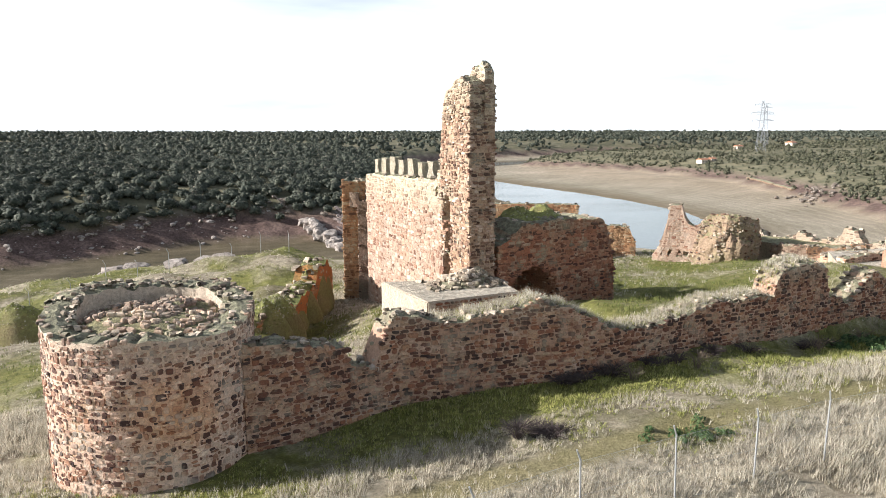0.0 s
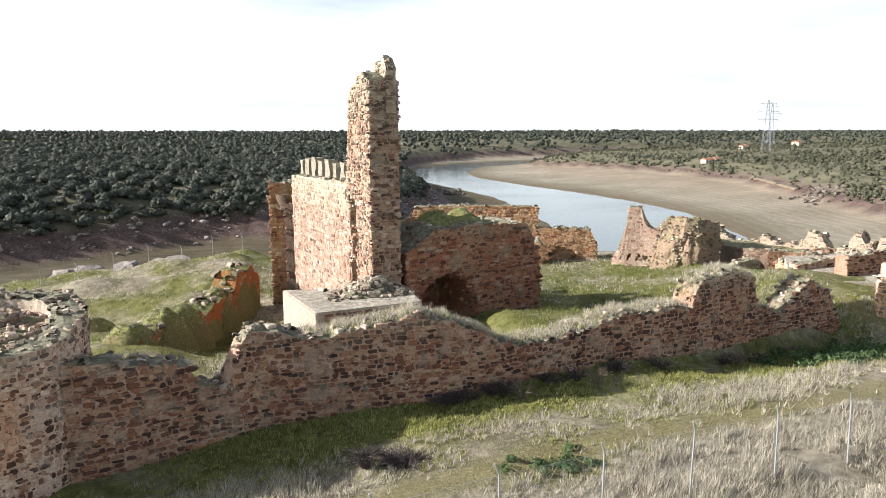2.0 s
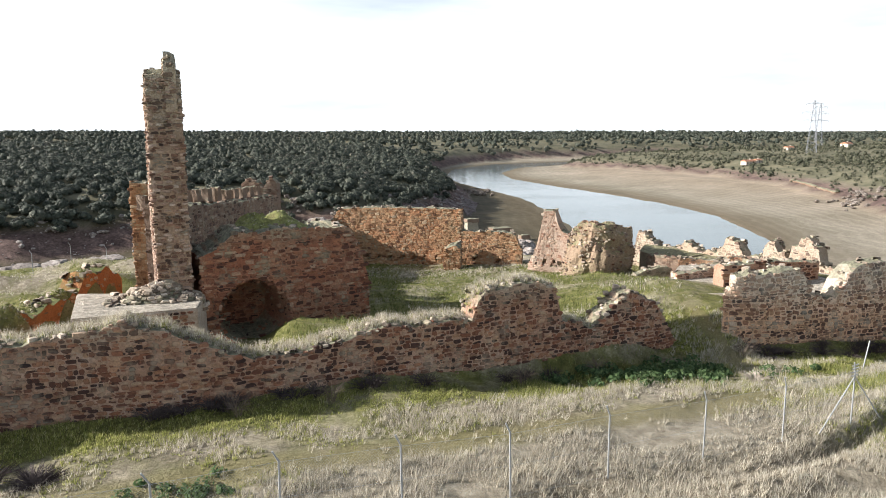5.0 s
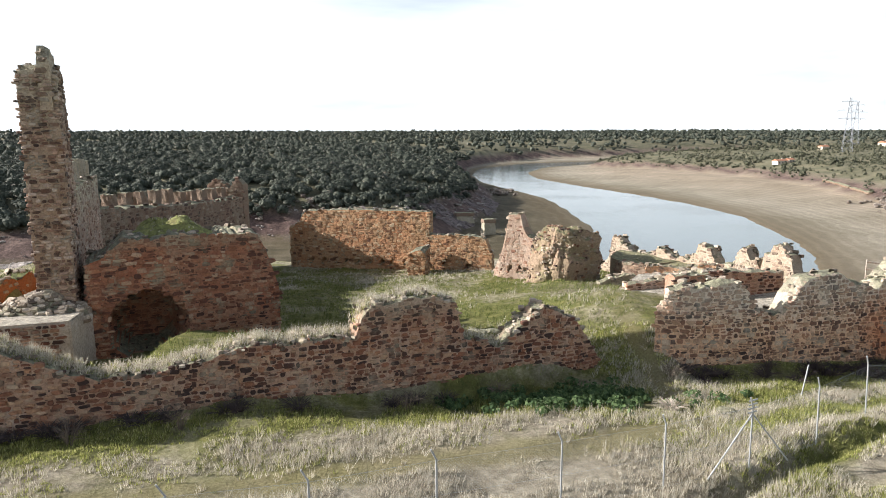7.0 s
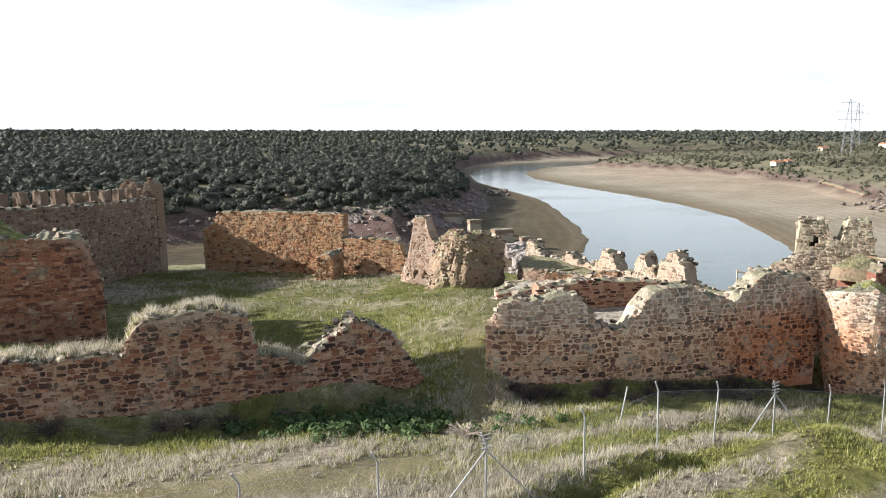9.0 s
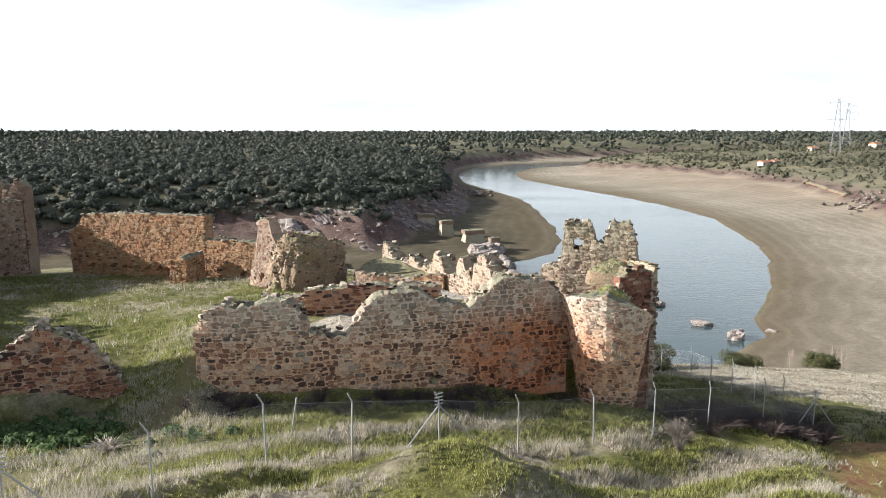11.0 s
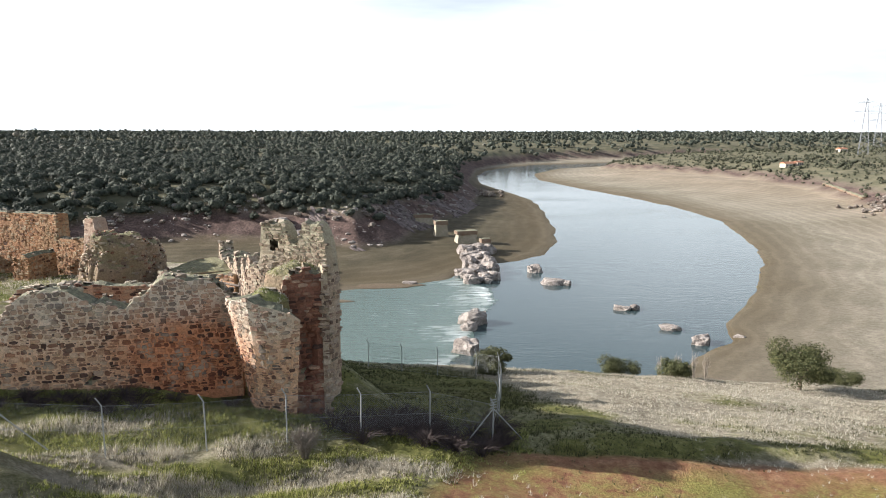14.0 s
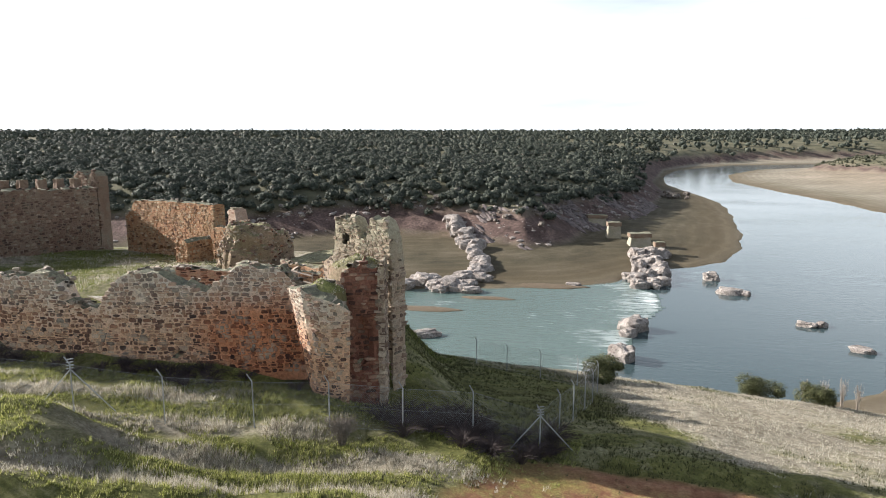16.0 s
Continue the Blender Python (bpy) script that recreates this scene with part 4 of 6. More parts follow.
def boulder_mesh(name, size, seed, mat, sub=3, rough=0.35, freq=1.1):
    """A weathered block with hollows and ridges."""
    bm = bmesh.new()
    bmesh.ops.create_icosphere(bm, subdivisions=sub, radius=1.0)
    for v in bm.verts:
        p = v.co.copy()
        k = 1 + rough * noise.fractal(p * freq + Vector((seed * 3.7, seed, 0)), 0.9, 2.1, 5) + 0.5 * rough * noise.noise(p * 2.7 * freq + Vector((0, 0, seed)))
        q = Vector([math.copysign(abs(c) ** 0.75, c) for c in p])
        v.co = Vector((q.x * size[0], q.y * size[1], q.z * size[2])) * k
    me = bpy.data.meshes.new(name)
    bm.to_mesh(me)
    bm.free()
    me.materials.append(mat)
    return me


def stud(ob, mats, count, seed, size=(0.15, 0.4), up=0.0):
    """Stones bedded in the surface of a ruined mass."""
    rng = random.Random(seed)
    me = ob.data
    polys = [p for p in me.polygons if p.normal.z > up - 0.6]
    stones = []
    m4 = ob.matrix_basis
    for _ in range(count):
        p = polys[rng.randrange(len(polys))]
        c, n = m4 @ p.center, (m4.to_3x3() @ p.normal).normalized()
        if c.z < gz(c.x, c.y) - 0.1:
            continue
        t = n.cross(Vector((0, 0, 1)))
        t = t.normalized() if t.length > 0.1 else Vector((1, 0, 0))
        b = n.cross(t)
        s = rng.uniform(*size)
        m = np.eye(4)
        m[:3, 0], m[:3, 1], m[:3, 2], m[:3, 3] = np.array(t) * s * rng.uniform(1, 1.7), -np.array(n) * s, np.array(b) * s * rng.uniform(0.6, 1), np.array(c)
        stones.append((rng.randrange(18), m))
    set_stones(ob, stones, mats)


# ---------------------------------------------------------------- castle
# outer south wall
w = Wall(
    "wall_south",
    "long ruined rubble wall of dark red stone, grass growing on its crest",
    [(-26.4, 17.9, 0.2, 3.9), (-25.2, 18.4, 0.3, 3.7), (-23.2, 19.3, 0.4, 3.15), (-23.05, 19.4, 0.4, 2.4), (-22.2, 19.75, 0.5, 2.25), (-21.8, 19.9, 0.5, 3.6),
     (-21.5, 20.0, 0.5, 4.0), (-19.5, 20.3, 0.6, 3.55), (-16.1, 20.7, 0.8, 4.0), (-14.8, 20.9, 0.9, 3.7), (-13.3, 21.4, 0.9, 2.9), (-12.2, 21.7, 0.8, 2.45), (-10.2, 22.2, 0.7, 2.5),
     (-7.7, 22.9, 0.5, 3.0), (-4.2, 23.8, 0.3, 3.0), (-3.9, 23.9, 0.3, 3.95), (-2.1, 24.5, 0.2, 4.25), (-0.6, 25.0, 0.2, 3.95), (-0.2, 25.15, 0.2, 2.4), (1.3, 25.6, 0.2, 1.9),
     (2.0, 25.8, 0.3, 2.6), (3.0, 26.1, 0.3, 3.4), (4.4, 26.5, 0.3, 2.7), (5.4, 26.9, 0.3, 1.0)],
    1.15, M_RED, 11, ragged=0.13,
)
w.lay(low=0.10, high=0.21, wide=(0.15, 0.46), gap=0.84, skip=0.04, proud=0.06).pinnings(0.3).lay("end").rubble(24.0, (0.08, 0.24)).done((-12.0, 21.5))

# round corner tower
ring = []
for i in range(49):
    a = radians(-202 + i * 360 / 48)
    rim = 4.9 + 0.34 * math.sin(a) - 0.12 * math.cos(a) + 0.10 * math.sin(3 * a)
    ring.append((-29.2 + 3.05 * math.cos(a), 19.2 + 3.05 * math.sin(a), -1.2, rim))
w = Wall("wall_round_tower", "round corner tower of mortared rubble with a broken rim", ring, 0.95, M_TOWER, 23, ragged=0.12, category="tower")
w.lay(low=0.11, high=0.25, wide=(0.12, 0.38), gap=0.74, skip=0.07, proud=0.03).pinnings(0.32).rubble(15.0, (0.07, 0.2)).done((-28.2, 16.0))
fill = mound("rubble_fill", "fallen stone rubble filling the round tower", -29.2, 19.4, 2.75, 2.75, 4.9, 4.35, M_RUIN, 3.0, "rubble", 1.7, rough=0.4, skirt=False)
stud(fill, M_PALE, 480, 12, (0.08, 0.24))

# keep: sunlit west wall and the tall broken spire
w = Wall("wall_keep_west", "sunlit buff rubble wall of the keep", [(-20.75, 40.6, -2.2, 7.75), (-18.0, 31.7, 2.0, 7.85), (-17.85, 31.0, 2.4, 8.4), (-17.78, 30.75, 2.6, 9.0)], 1.3, M_KEEP, 31, ragged=0.08,
         step=0.2, recess=[(9.5, 7.3, 0.18, 0.22, 0.4)])
w.lay(low=0.16, high=0.3, wide=(0.25, 0.6), gap=0.84, skip=0.08, proud=0.03).lay("back", skip=0.3).rubble(3.0).done((-19, 34))
w = Wall("wall_keep_spire", "tall broken corner of the keep standing like a spire", [(-17.86, 30.95, 2.2, 8.9), (-17.8, 30.72, 2.2, 10.8), (-17.7, 30.4, 2.3, 12.0), (-17.3, 29.3, 2.5, 12.7), (-17.0, 28.25, 2.8, 12.5)], 1.35, M_SPIRE, 37, ragged=0.3,
         step=0.16, recess=[(0.6, 6.4, 0.3, 0.85, 0.7), (0.78, 5.2, 0.26, 0.8, 0.7), (0.5, 3.75, 0.42, 0.55, 0.8)])
w.lay(low=0.10, high=0.2, wide=(0.16, 0.45), proud=0.10, skip=0.1).lay("end", low=0.09, high=0.18, wide=(0.14, 0.42), skip=0.08, proud=0.14).lay("back", low=0.1, high=0.2, proud=0.1).rubble(9.0, (0.1, 0.26)).done((-16.4, 28.2))
w = Wall("wall_keep_tip", "jagged tip of the broken keep", [(-16.75, 29.9, 11.6, 12.7), (-16.5, 29.2, 11.6, 13.2), (-16.3, 28.6, 11.6, 13.4), (-16.25, 28.35, 11.6, 13.0)], 0.45, M_SPIRE, 41, ragged=0.25)
w.lay(low=0.1, high=0.18, proud=0.05).lay("end").rubble(8.0, (0.08, 0.18)).done()

# slab end of the keep's corner
w = Wall("wall_keep_buttress", "tall square buttress of brown rubble", [(-22.2, 41.8, -2.4, 7.2), (-20.75, 41.7, -2.4, 7.2)], 1.2, M_OCHRE, 43, ragged=0.05)
w.lay(low=0.16, high=0.28, skip=0.05, proud=0.05).lay("start").rubble(4).done((-21.5, 41.7), 200)


def merlon(x, y, z, ang, w, d, h, mats, seed, label):
    rng = random.Random(seed)
    bm = bmesh.new()
    bmesh.ops.create_cube(bm, size=1.0)
    bmesh.ops.subdivide_edges(bm, edges=bm.edges[:], cuts=2, use_grid_fill=True)
    for v in bm.verts:
        k = 1.0 - 0.05 * max(0, v.co.z + 0.2)
        v.co = Vector((v.co.x * w * k, v.co.y * d * k, (v.co.z + 0.5) * h))
        v.co += Vector([rng.uniform(-0.05, 0.05) for _ in range(3)])
    ob = part("merlon", bm, mats["mortar"])
    ob.matrix_basis = pose(x, y, z - 0.12, 0, 0, ang)
    return tagged(ob, label, "merlon", "merlons of the keep wall")


for i in range(7):
    k = i / 6
    merlon(-20.2 + 2.1 * k + 0.3, 40.2 - 7.3 * k, 7.75, -72, 0.62, 0.5, 1.02 + 0.2 * ((i * 37) % 5) / 4, M_CREST, 60 + i, "weathered grey merlon on the keep wall")

# platform under the spire
def platform():
    plan = [(-21.0, 29.9), (-19.5, 25.3), (-15.06, 26.5), (-15.3, 29.4)]
    bm = bmesh.new()
    low = [bm.verts.new((x, y, 0.2)) for x, y in plan]
    top = [bm.verts.new((x, y, 3.12)) for x, y in plan]
    for i in range(4):
        bm.faces.new((low[i], low[(i + 1) % 4], top[(i + 1) % 4], top[i]))
    bm.faces.new(top)
    bmesh.ops.bevel(bm, geom=bm.edges[:], offset=0.05, segments=2, affect="EDGES")
    ob = part("platform", bm, M_RENDER)
    tagged(ob, "plastered stone platform at the foot of the spire", "platform", kind="structure")
    rng = random.Random(5)
    stones, band = [], []
    for (ax, ay), (bx, by) in zip(plan[:3], plan[1:]):
        t = np.array((bx - ax, by - ay, 0.0))
        n = np.linalg.norm(t)
        t /= n
        o = np.array((t[1], -t[0], 0))
        z = 1.2
        while z < 2.9 and by < 27.5:
            u = 0.35
            h = rng.uniform(0.12, 0.2)
            while u < n - 0.4:
                wd = rng.uniform(0.2, 0.5)
                q = np.array((ax, ay, 0.0)) + t * (u + wd / 2)
                q[2] = z + h / 2
                if ax > -20:
                    band.append((rng.randrange(18), block(q - o * 0.02, t, o, wd * 0.9, 0.14, h * 0.9, rng)))
                u += wd
            z += h
    for _ in range(150):
        x, y = rng.uniform(-19.2, -15.4), rng.uniform(26.6, 29.4)
        if y < 27.0 + 0.2 * (x + 19):
            continue
        s = rng.uniform(0.12, 0.35)
        a = rng.uniform(0, 6.28)
        stones.append((rng.randrange(18), block(np.array((x, y, 3.12 + s * 0.15)), (math.cos(a), math.sin(a), 0), (-math.sin(a), math.cos(a), 0), s, s, s * 0.6, rng, 0.4)))
    set_stones(ob, band, M_RED, (-17, 26), 300)
    set_stones(ob, stones, M_CREST)


platform()
heap = mound("rubble_heap", "heap of fallen stones at the foot of the spire", -17.0, 28.4, 2.0, 1.0, 3.7, 3.05, M_BROWN["mortar"], 8.0, "rubble", rough=0.5, skirt=False)
stud(heap, M_CREST, 420, 15, (0.10, 0.30))

# vaulted building
w = Wall("wall_vault", "red-brown vaulted hall front with a low arched opening", [(-15.4, 28.95, 0.8, 4.7), (-14.5, 29.3, 0.8, 5.2), (-14.0, 29.5, 0.8, 5.75), (-10.0, 31.1, 0.8, 5.75), (-8.9, 31.55, 0.4, 5.7), (-8.6, 31.65, 0.3, 5.1), (-8.1, 31.85, 0.2, 3.1)], 3.2, M_VAULT, 47, ragged=0.16, step=0.17,
         recess=[(2.25, 2.0, 1.45, 1.35, 2.8)])
w.lay(low=0.13, high=0.25, wide=(0.2, 0.6), gap=0.82, proud=0.06).pinnings(0.3).lay("end").rubble(12.0, (0.1, 0.28)).done((-11.5, 30.5))
mound("vault_fill", "grassed earth over the broken vault", -12.9, 32.0, 2.4, 1.6, 6.35, 5.4, M_MOSS, 5.0, "earth", 1.8, rough=0.5, skirt=False)

# crenellated wall behind
w = Wall("wall_crenellated", "long grey crenellated curtain wall in shade", [(-17.5, 63.2, -2.6, 4.6), (-18.2, 59.0, -2.6, 4.7), (-19.2, 53.2, -2.4, 5.0), (-21.3, 41.2, -2.0, 5.9)], 1.4, M_BROWN, 53, ragged=0.1)
w.lay("front", skip=0.3).lay("back", low=0.18, high=0.32, wide=(0.3, 0.7), skip=0.1).rubble(3.0).done((-17.0, 57.0), 200)
w = Wall("wall_turret", "broken turret at the end of the curtain wall", [(-19.3, 63.6, -2.6, 5.7), (-18.4, 63.5, -2.6, 6.2), (-17.4, 63.3, -2.6, 5.2), (-16.8, 63.2, -2.6, 6.1), (-16.5, 63.15, -2.6, 6.3), (-16.1, 63.1, -2.6, 5.7)], 1.4, M_BROWN, 59, ragged=0.2)
w.lay(low=0.18, high=0.32, wide=(0.3, 0.7)).rubble(4).done()
for i in range(12):
    k = i / 11
    merlon(-21.2 + 3.6 * k - 0.2, 41.8 + 20.3 * k, 5.75 - 1.1 * k, 78, 0.8, 0.6, 0.85 + 0.25 * ((i * 29) % 7) / 6, M_BROWN, 80 + i, "weathered grey merlon on the curtain wall")

# far north wall
w = Wall("wall_north", "golden ochre rubble wall with a row of putlog holes", [(-11.9, 61.7, -2.7, 2.0), (-11.2, 61.45, -2.7, 2.4), (-10.4, 61.2, -2.7, 3.5), (-6.3, 60.0, -2.7, 3.65), (0.15, 58.0, -2.7, 3.6)], 1.3, M_OCHRE, 61, ragged=0.07,
         recess=[(5.2, 2.5, 0.16, 0.16, 0.5)] + [(2.0 + 1.05 * i, -0.75, 0.16, 0.17, 0.5) for i in range(10)])
w.lay(low=0.16, high=0.28, wide=(0.25, 0.6), gap=0.8, proud=0.04).lay("end").rubble(4).done((-4.5, 59.5), 250)
w = Wall("wall_north_low", "lower stretch of ochre rubble wall", [(0.2, 57.98, -2.7, 1.65), (3.1, 57.0, -2.6, 1.7), (4.6, 56.5, -2.4, 1.5), (5.2, 56.3, -2.4, 0.0)], 1.1, M_OCHRE, 67, ragged=0.1,
         recess=[(1.2 + 1.0 * i, -0.75, 0.16, 0.17, 0.5) for i in range(3)])
w.lay(low=0.16, high=0.28, wide=(0.25, 0.6), gap=0.8, proud=0.04).lay("end").rubble(4).done((2.5, 57), 120)
w = Wall("wall_pier", "broken ochre pier before the north wall", [(-1.7, 54.9, -2.2, 0.6), (-0.9, 54.7, -2.2, 0.95), (-0.4, 54.6, -2.0, 0.6)], 3.0, M_OCHRE, 71, ragged=0.15)
w.lay().lay("start").lay("end").rubble(4).done()

# sunlit remnant and its collapsed mass
w = Wall("wall_remnant", "sunlit broken wall stump with a standing pillar", [(4.8, 52.2, -1.6, -0.3), (5.1, 51.7, -1.6, 0.6), (5.5, 51.4, -1.6, 2.1), (5.65, 51.3, -1.6, 4.0), (6.6, 50.75, -1.6, 4.15), (6.8, 50.6, -1.6, 2.7), (7.3, 50.1, -1.6, 2.3), (8.0, 49.5, -1.6, 2.9), (8.7, 49.0, -1.6, 2.6)], 1.0, M_KEEP, 73, ragged=0.15,
         recess=[(0.8 + 0.7 * i, 0.0, 0.12, 0.15, 0.4) for i in range(5)])
w.lay(low=0.14, high=0.24, proud=0.03, skip=0.4).lay("end").rubble(4, (0.1, 0.25)).done((6.5, 52.5), 150)
me = boulder_mesh("ruin_mass", (2.45, 2.1, 2.75), 9.1, M_RUIN, 5, 0.24, 1.3)
me.transform(pose(9.35, 48.3, 0.75, 0, 8, 15))
mass = part("ruin_mass", me)
tagged(mass, "collapsed vault mass of rubble with moss on top", "ruin", kind="structure")
stud(mass, M_TURRET, 700, 3, (0.07, 0.24))
stud(mass, M_RED, 300, 4, (0.06, 0.2))

# east curtain: row of broken teeth
EAST = [(13.9, 54.6, -0.4), (14.2, 53.7, 0.2)]
for y0, y1, h, outline in (
    (53.5, 51.7, 2.0, ((0.0, 0.8), (0.1, 0.95), (0.45, 1.0), (0.5, 0.6), (0.95, 0.5))), (49.4, 47.9, 1.75, ((0.0, 0.45), (0.3, 0.55), (0.35, 0.95), (0.75, 1.0), (0.8, 0.6), (1.0, 0.5))),
    (45.9, 44.1, 2.6, ((0.0, 0.4), (0.2, 0.5), (0.25, 0.95), (0.5, 1.0), (0.8, 0.85), (0.85, 0.5), (1.0, 0.4))), (42.4, 41.0, 2.75, ((0.0, 0.8), (0.3, 1.0), (0.5, 0.9), (0.55, 0.55), (1.0, 0.5))),
    (40.6, 38.8, 3.4, ((0.0, 0.55), (0.25, 0.6), (0.3, 0.95), (0.65, 1.0), (0.7, 0.75), (1.0, 0.65)))):
    low = 0.9 + 0.9 * (54 - y0) / 14
    EAST.append((13.9 + (54.5 - y0) * 0.416, y0 + 0.1, low))
    for k, f in outline:
        y = y0 + (y1 - y0) * k
        EAST.append((13.9 + (54.6 - y) * 0.416, y, low + (h - low) * f))
    EAST.append((13.9 + (54.7 - y1) * 0.416, y1 - 0.1, low))
EAST += [(21.6, 36.2, 1.6), (22.2, 34.6, 1.9), (22.4, 34.1, 3.2), (23.0, 32.6, 4.0)]
w = Wall("wall_east", "pale broken east wall worn into separate stumps", [(x, y, -1.8 + 0.04 * (54.6 - y), z) for x, y, z in EAST], 0.9, M_TURRET, 79, ragged=0.18, step=0.2)
w.lay("front", skip=0.2).lay("back").rubble(6).done((19.5, 41), 120)

# gate wall
w = Wall("wall_gate", "mottled pale rubble wall with a gap broken in its crest", [(7.95, 27.35, 0.4, 2.6), (8.35, 27.1, 0.4, 3.5), (9.2, 27.0, 0.4, 3.8), (10.0, 27.05, 0.3, 3.7), (10.8, 27.1, 0.2, 4.0), (11.7, 27.2, 0.1, 3.75), (12.05, 27.25, 0.1, 3.2), (12.15, 27.27, 0.0, 2.5), (13.6, 27.5, 0.0, 2.5), (13.95, 27.55, 0, 3.1), (14.7, 27.7, 0, 4.0), (15.6, 27.85, 0, 4.1), (17.0, 28.15, 0, 3.6), (18.3, 28.45, 0, 3.15), (19.0, 28.6, 0, 3.8), (19.5, 28.7, -0.1, 4.25), (21.4, 29.15, -0.1, 4.2), (21.9, 29.3, -0.1, 3.6), (22.4, 29.4, -0.1, 3.2)],
         1.1, M_PALE, 83, ragged=0.2, recess=[(9.05, 0.45, 0.14, 0.2, 0.35)])
w.lay(low=0.13, high=0.25, wide=(0.16, 0.44), gap=0.8, skip=0.05, proud=0.05).pinnings(0.3).lay("start", gap=0.8).rubble(9, (0.1, 0.28)).done((16.5, 28.1))

# south-east turret
shell = [(23.0, 29.6, -0.6, 3.3), (22.85, 28.9, -0.6, 3.5), (23.05, 28.25, -0.8, 3.7), (23.6, 27.88, -1.0, 3.9), (24.2, 27.78, -1.0, 3.6), (24.55, 27.85, -1.0, 3.3), (24.8, 28.0, -1.0, 3.0)]
w = Wall("wall_turret_shell", "half-round turret shell of pale rubble, broken open", shell, 0.9, M_PALE, 89, ragged=0.12, step=0.2, lean=-0.19)
w.lay(low=0.13, high=0.25, wide=(0.18, 0.45), gap=0.78, skip=0.05, proud=0.04).pinnings(0.3).lay("end").rubble(6).done((23.5, 27), 300)
w = Wall("wall_turret_core", "dark red torn core of the turret", [(24.3, 28.7, -1.0, 4.3), (25.2, 28.9, -1.2, 4.5), (25.72, 29.08, -1.4, 4.6)], 1.9, M_CORE, 97, ragged=0.3, step=0.2, recess=[(0.8, 1.3, 0.4, 1.0, 0.3)])
w.lay(low=0.13, high=0.25, proud=0.08, skip=0.12).rubble(5).done((25.5, 29), 200)
w = Wall("wall_turret_quoin", "pale squared stones edging the torn turret", [(25.74, 29.02, -1.6, 4.4), (25.98, 29.08, -1.6, 4.6)], 1.9, M_TURRET, 98, ragged=0.2, step=0.18)
w.lay(low=0.12, high=0.24, wide=(0.18, 0.5), proud=0.08, skip=0.05).lay("end", low=0.13, high=0.25, proud=0.05).rubble(6, (0.1, 0.25)).done((26, 29), 120)
w = Wall("wall_turret_back", "pale standing wall of the turret with a small square window", [(21.9, 32.4, 0.5, 3.9), (22.55, 31.98, 0.5, 4.35), (22.68, 31.9, 0.5, 4.6), (22.8, 31.85, 0.5, 6.15), (23.8, 31.55, 0.5, 6.15), (24.0, 31.45, 0.5, 5.3), (24.45, 31.3, 0.5, 5.15), (24.65, 31.25, 0.5, 6.1), (25.4, 31.0, 0.5, 6.2), (25.65, 30.9, 0.5, 5.4), (25.75, 30.85, -1.0, 4.3)], 0.8, M_TURRET, 101, ragged=0.1, holes=[(1.6, 5.2, 0.2, 0.26)], step=0.13)
w.lay(low=0.10, high=0.18, wide=(0.16, 0.42), skip=0.06, proud=0.04).lay("end").rubble(7, (0.1, 0.25)).done((24, 31.4), 200)
mound("turret_fill", "grassed earth filling the turret", 24.6, 30.0, 1.35, 0.9, 4.75, 4.2, M_RUIN, 13.0, "earth", 2.0, rough=0.5, skirt=False)
mound("turret_ledge", "grassy ledge on the turret shell", 23.7, 28.3, 0.95, 0.9, 4.0, 3.5, M_MOSS, 14.0, "earth", 1.6, rough=0.5, skirt=False)

# red inner wall near the gate
w = Wall("wall_inner_red", "low red brick-like wall inside the gate", [(11.2, 33.4, 0.8, 2.9), (14.5, 33.9, 0.8, 3.0), (17.5, 34.5, 0.6, 2.7)], 0.9, M_RED, 103, ragged=0.08)
w.lay(low=0.14, high=0.2, wide=(0.3, 0.6), skip=0.03).rubble(5).done((14, 33.8), 150)

# ---------------------------------------------------------------- fence
FENCE = [(-26.6, 9.2), (-23.8, 9.8), (-21.05, 10.4), (-18.3, 11.0), (-15.57, 11.6), (-12.9, 12.3), (-10.3, 12.9), (-7.5, 13.5), (-4.7, 14.2), (-1.9, 14.86), (1.2, 15.68), (4.12, 16.5), (6.65, 16.95), (9.4, 18.34), (11.9, 19.8), (14.1, 21.0), (16.7, 22.3), (19.4, 23.6), (22.3, 24.8), (24.85, 25.85), (27.4, 26.9)]


def tube(bm, a, b, r, sides=6):
    a, b = Vector(a), Vector(b)
    q = (b - a).to_track_quat("Z", "Y")
    rings = []
    for p in (a, b):
        rings.append([bm.verts.new(p + q @ Vector((r * math.cos(2 * math.pi * i / sides), r * math.sin(2 * math.pi * i / sides), 0))) for i in range(sides)])
    for i in range(sides):
        bm.faces.new((rings[0][i], rings[0][(i + 1) % sides], rings[1][(i + 1) % sides], rings[1][i]))
    bm.faces.new(rings[1])


def fence_post(x, y, top, braced=0.0, lean=0.0):
    bm = bmesh.new()
    tube(bm, (0, 0, -0.4), (0, 0, 1.8), 0.026)
    root = part("fence_post", bm, M_GALV)
    bm = bmesh.new()
    tube(bm, (0, 0, 1.78), (-0.13, -0.1, 2.08), 0.023)
    part("bent_arm", bm, M_GALV, root)
    if braced:
        for s in (-1, 1):
            bm = bmesh.new()
            tube(bm, (0, 0, 1.6), (1.35 * s, 0.45 * s, 0.0), 0.022)
            part("brace", bm, M_GALV, root)
        for i in range(4):
            bm = bmesh.new()
            tube(bm, (-0.13, -0.03, 1.62 + 0.11 * i), (0.13, 0.03, 1.66 + 0.11 * i), 0.02)
            part("wire_bracket", bm, M_GALV, root)
    root.matrix_basis = pose(x, y, top, lean, lean, 0)
    return tagged(root, "galvanised steel fence post with a bent top" + (" and two braces" if braced else ""), "fence post", "posts of the perimeter fence")


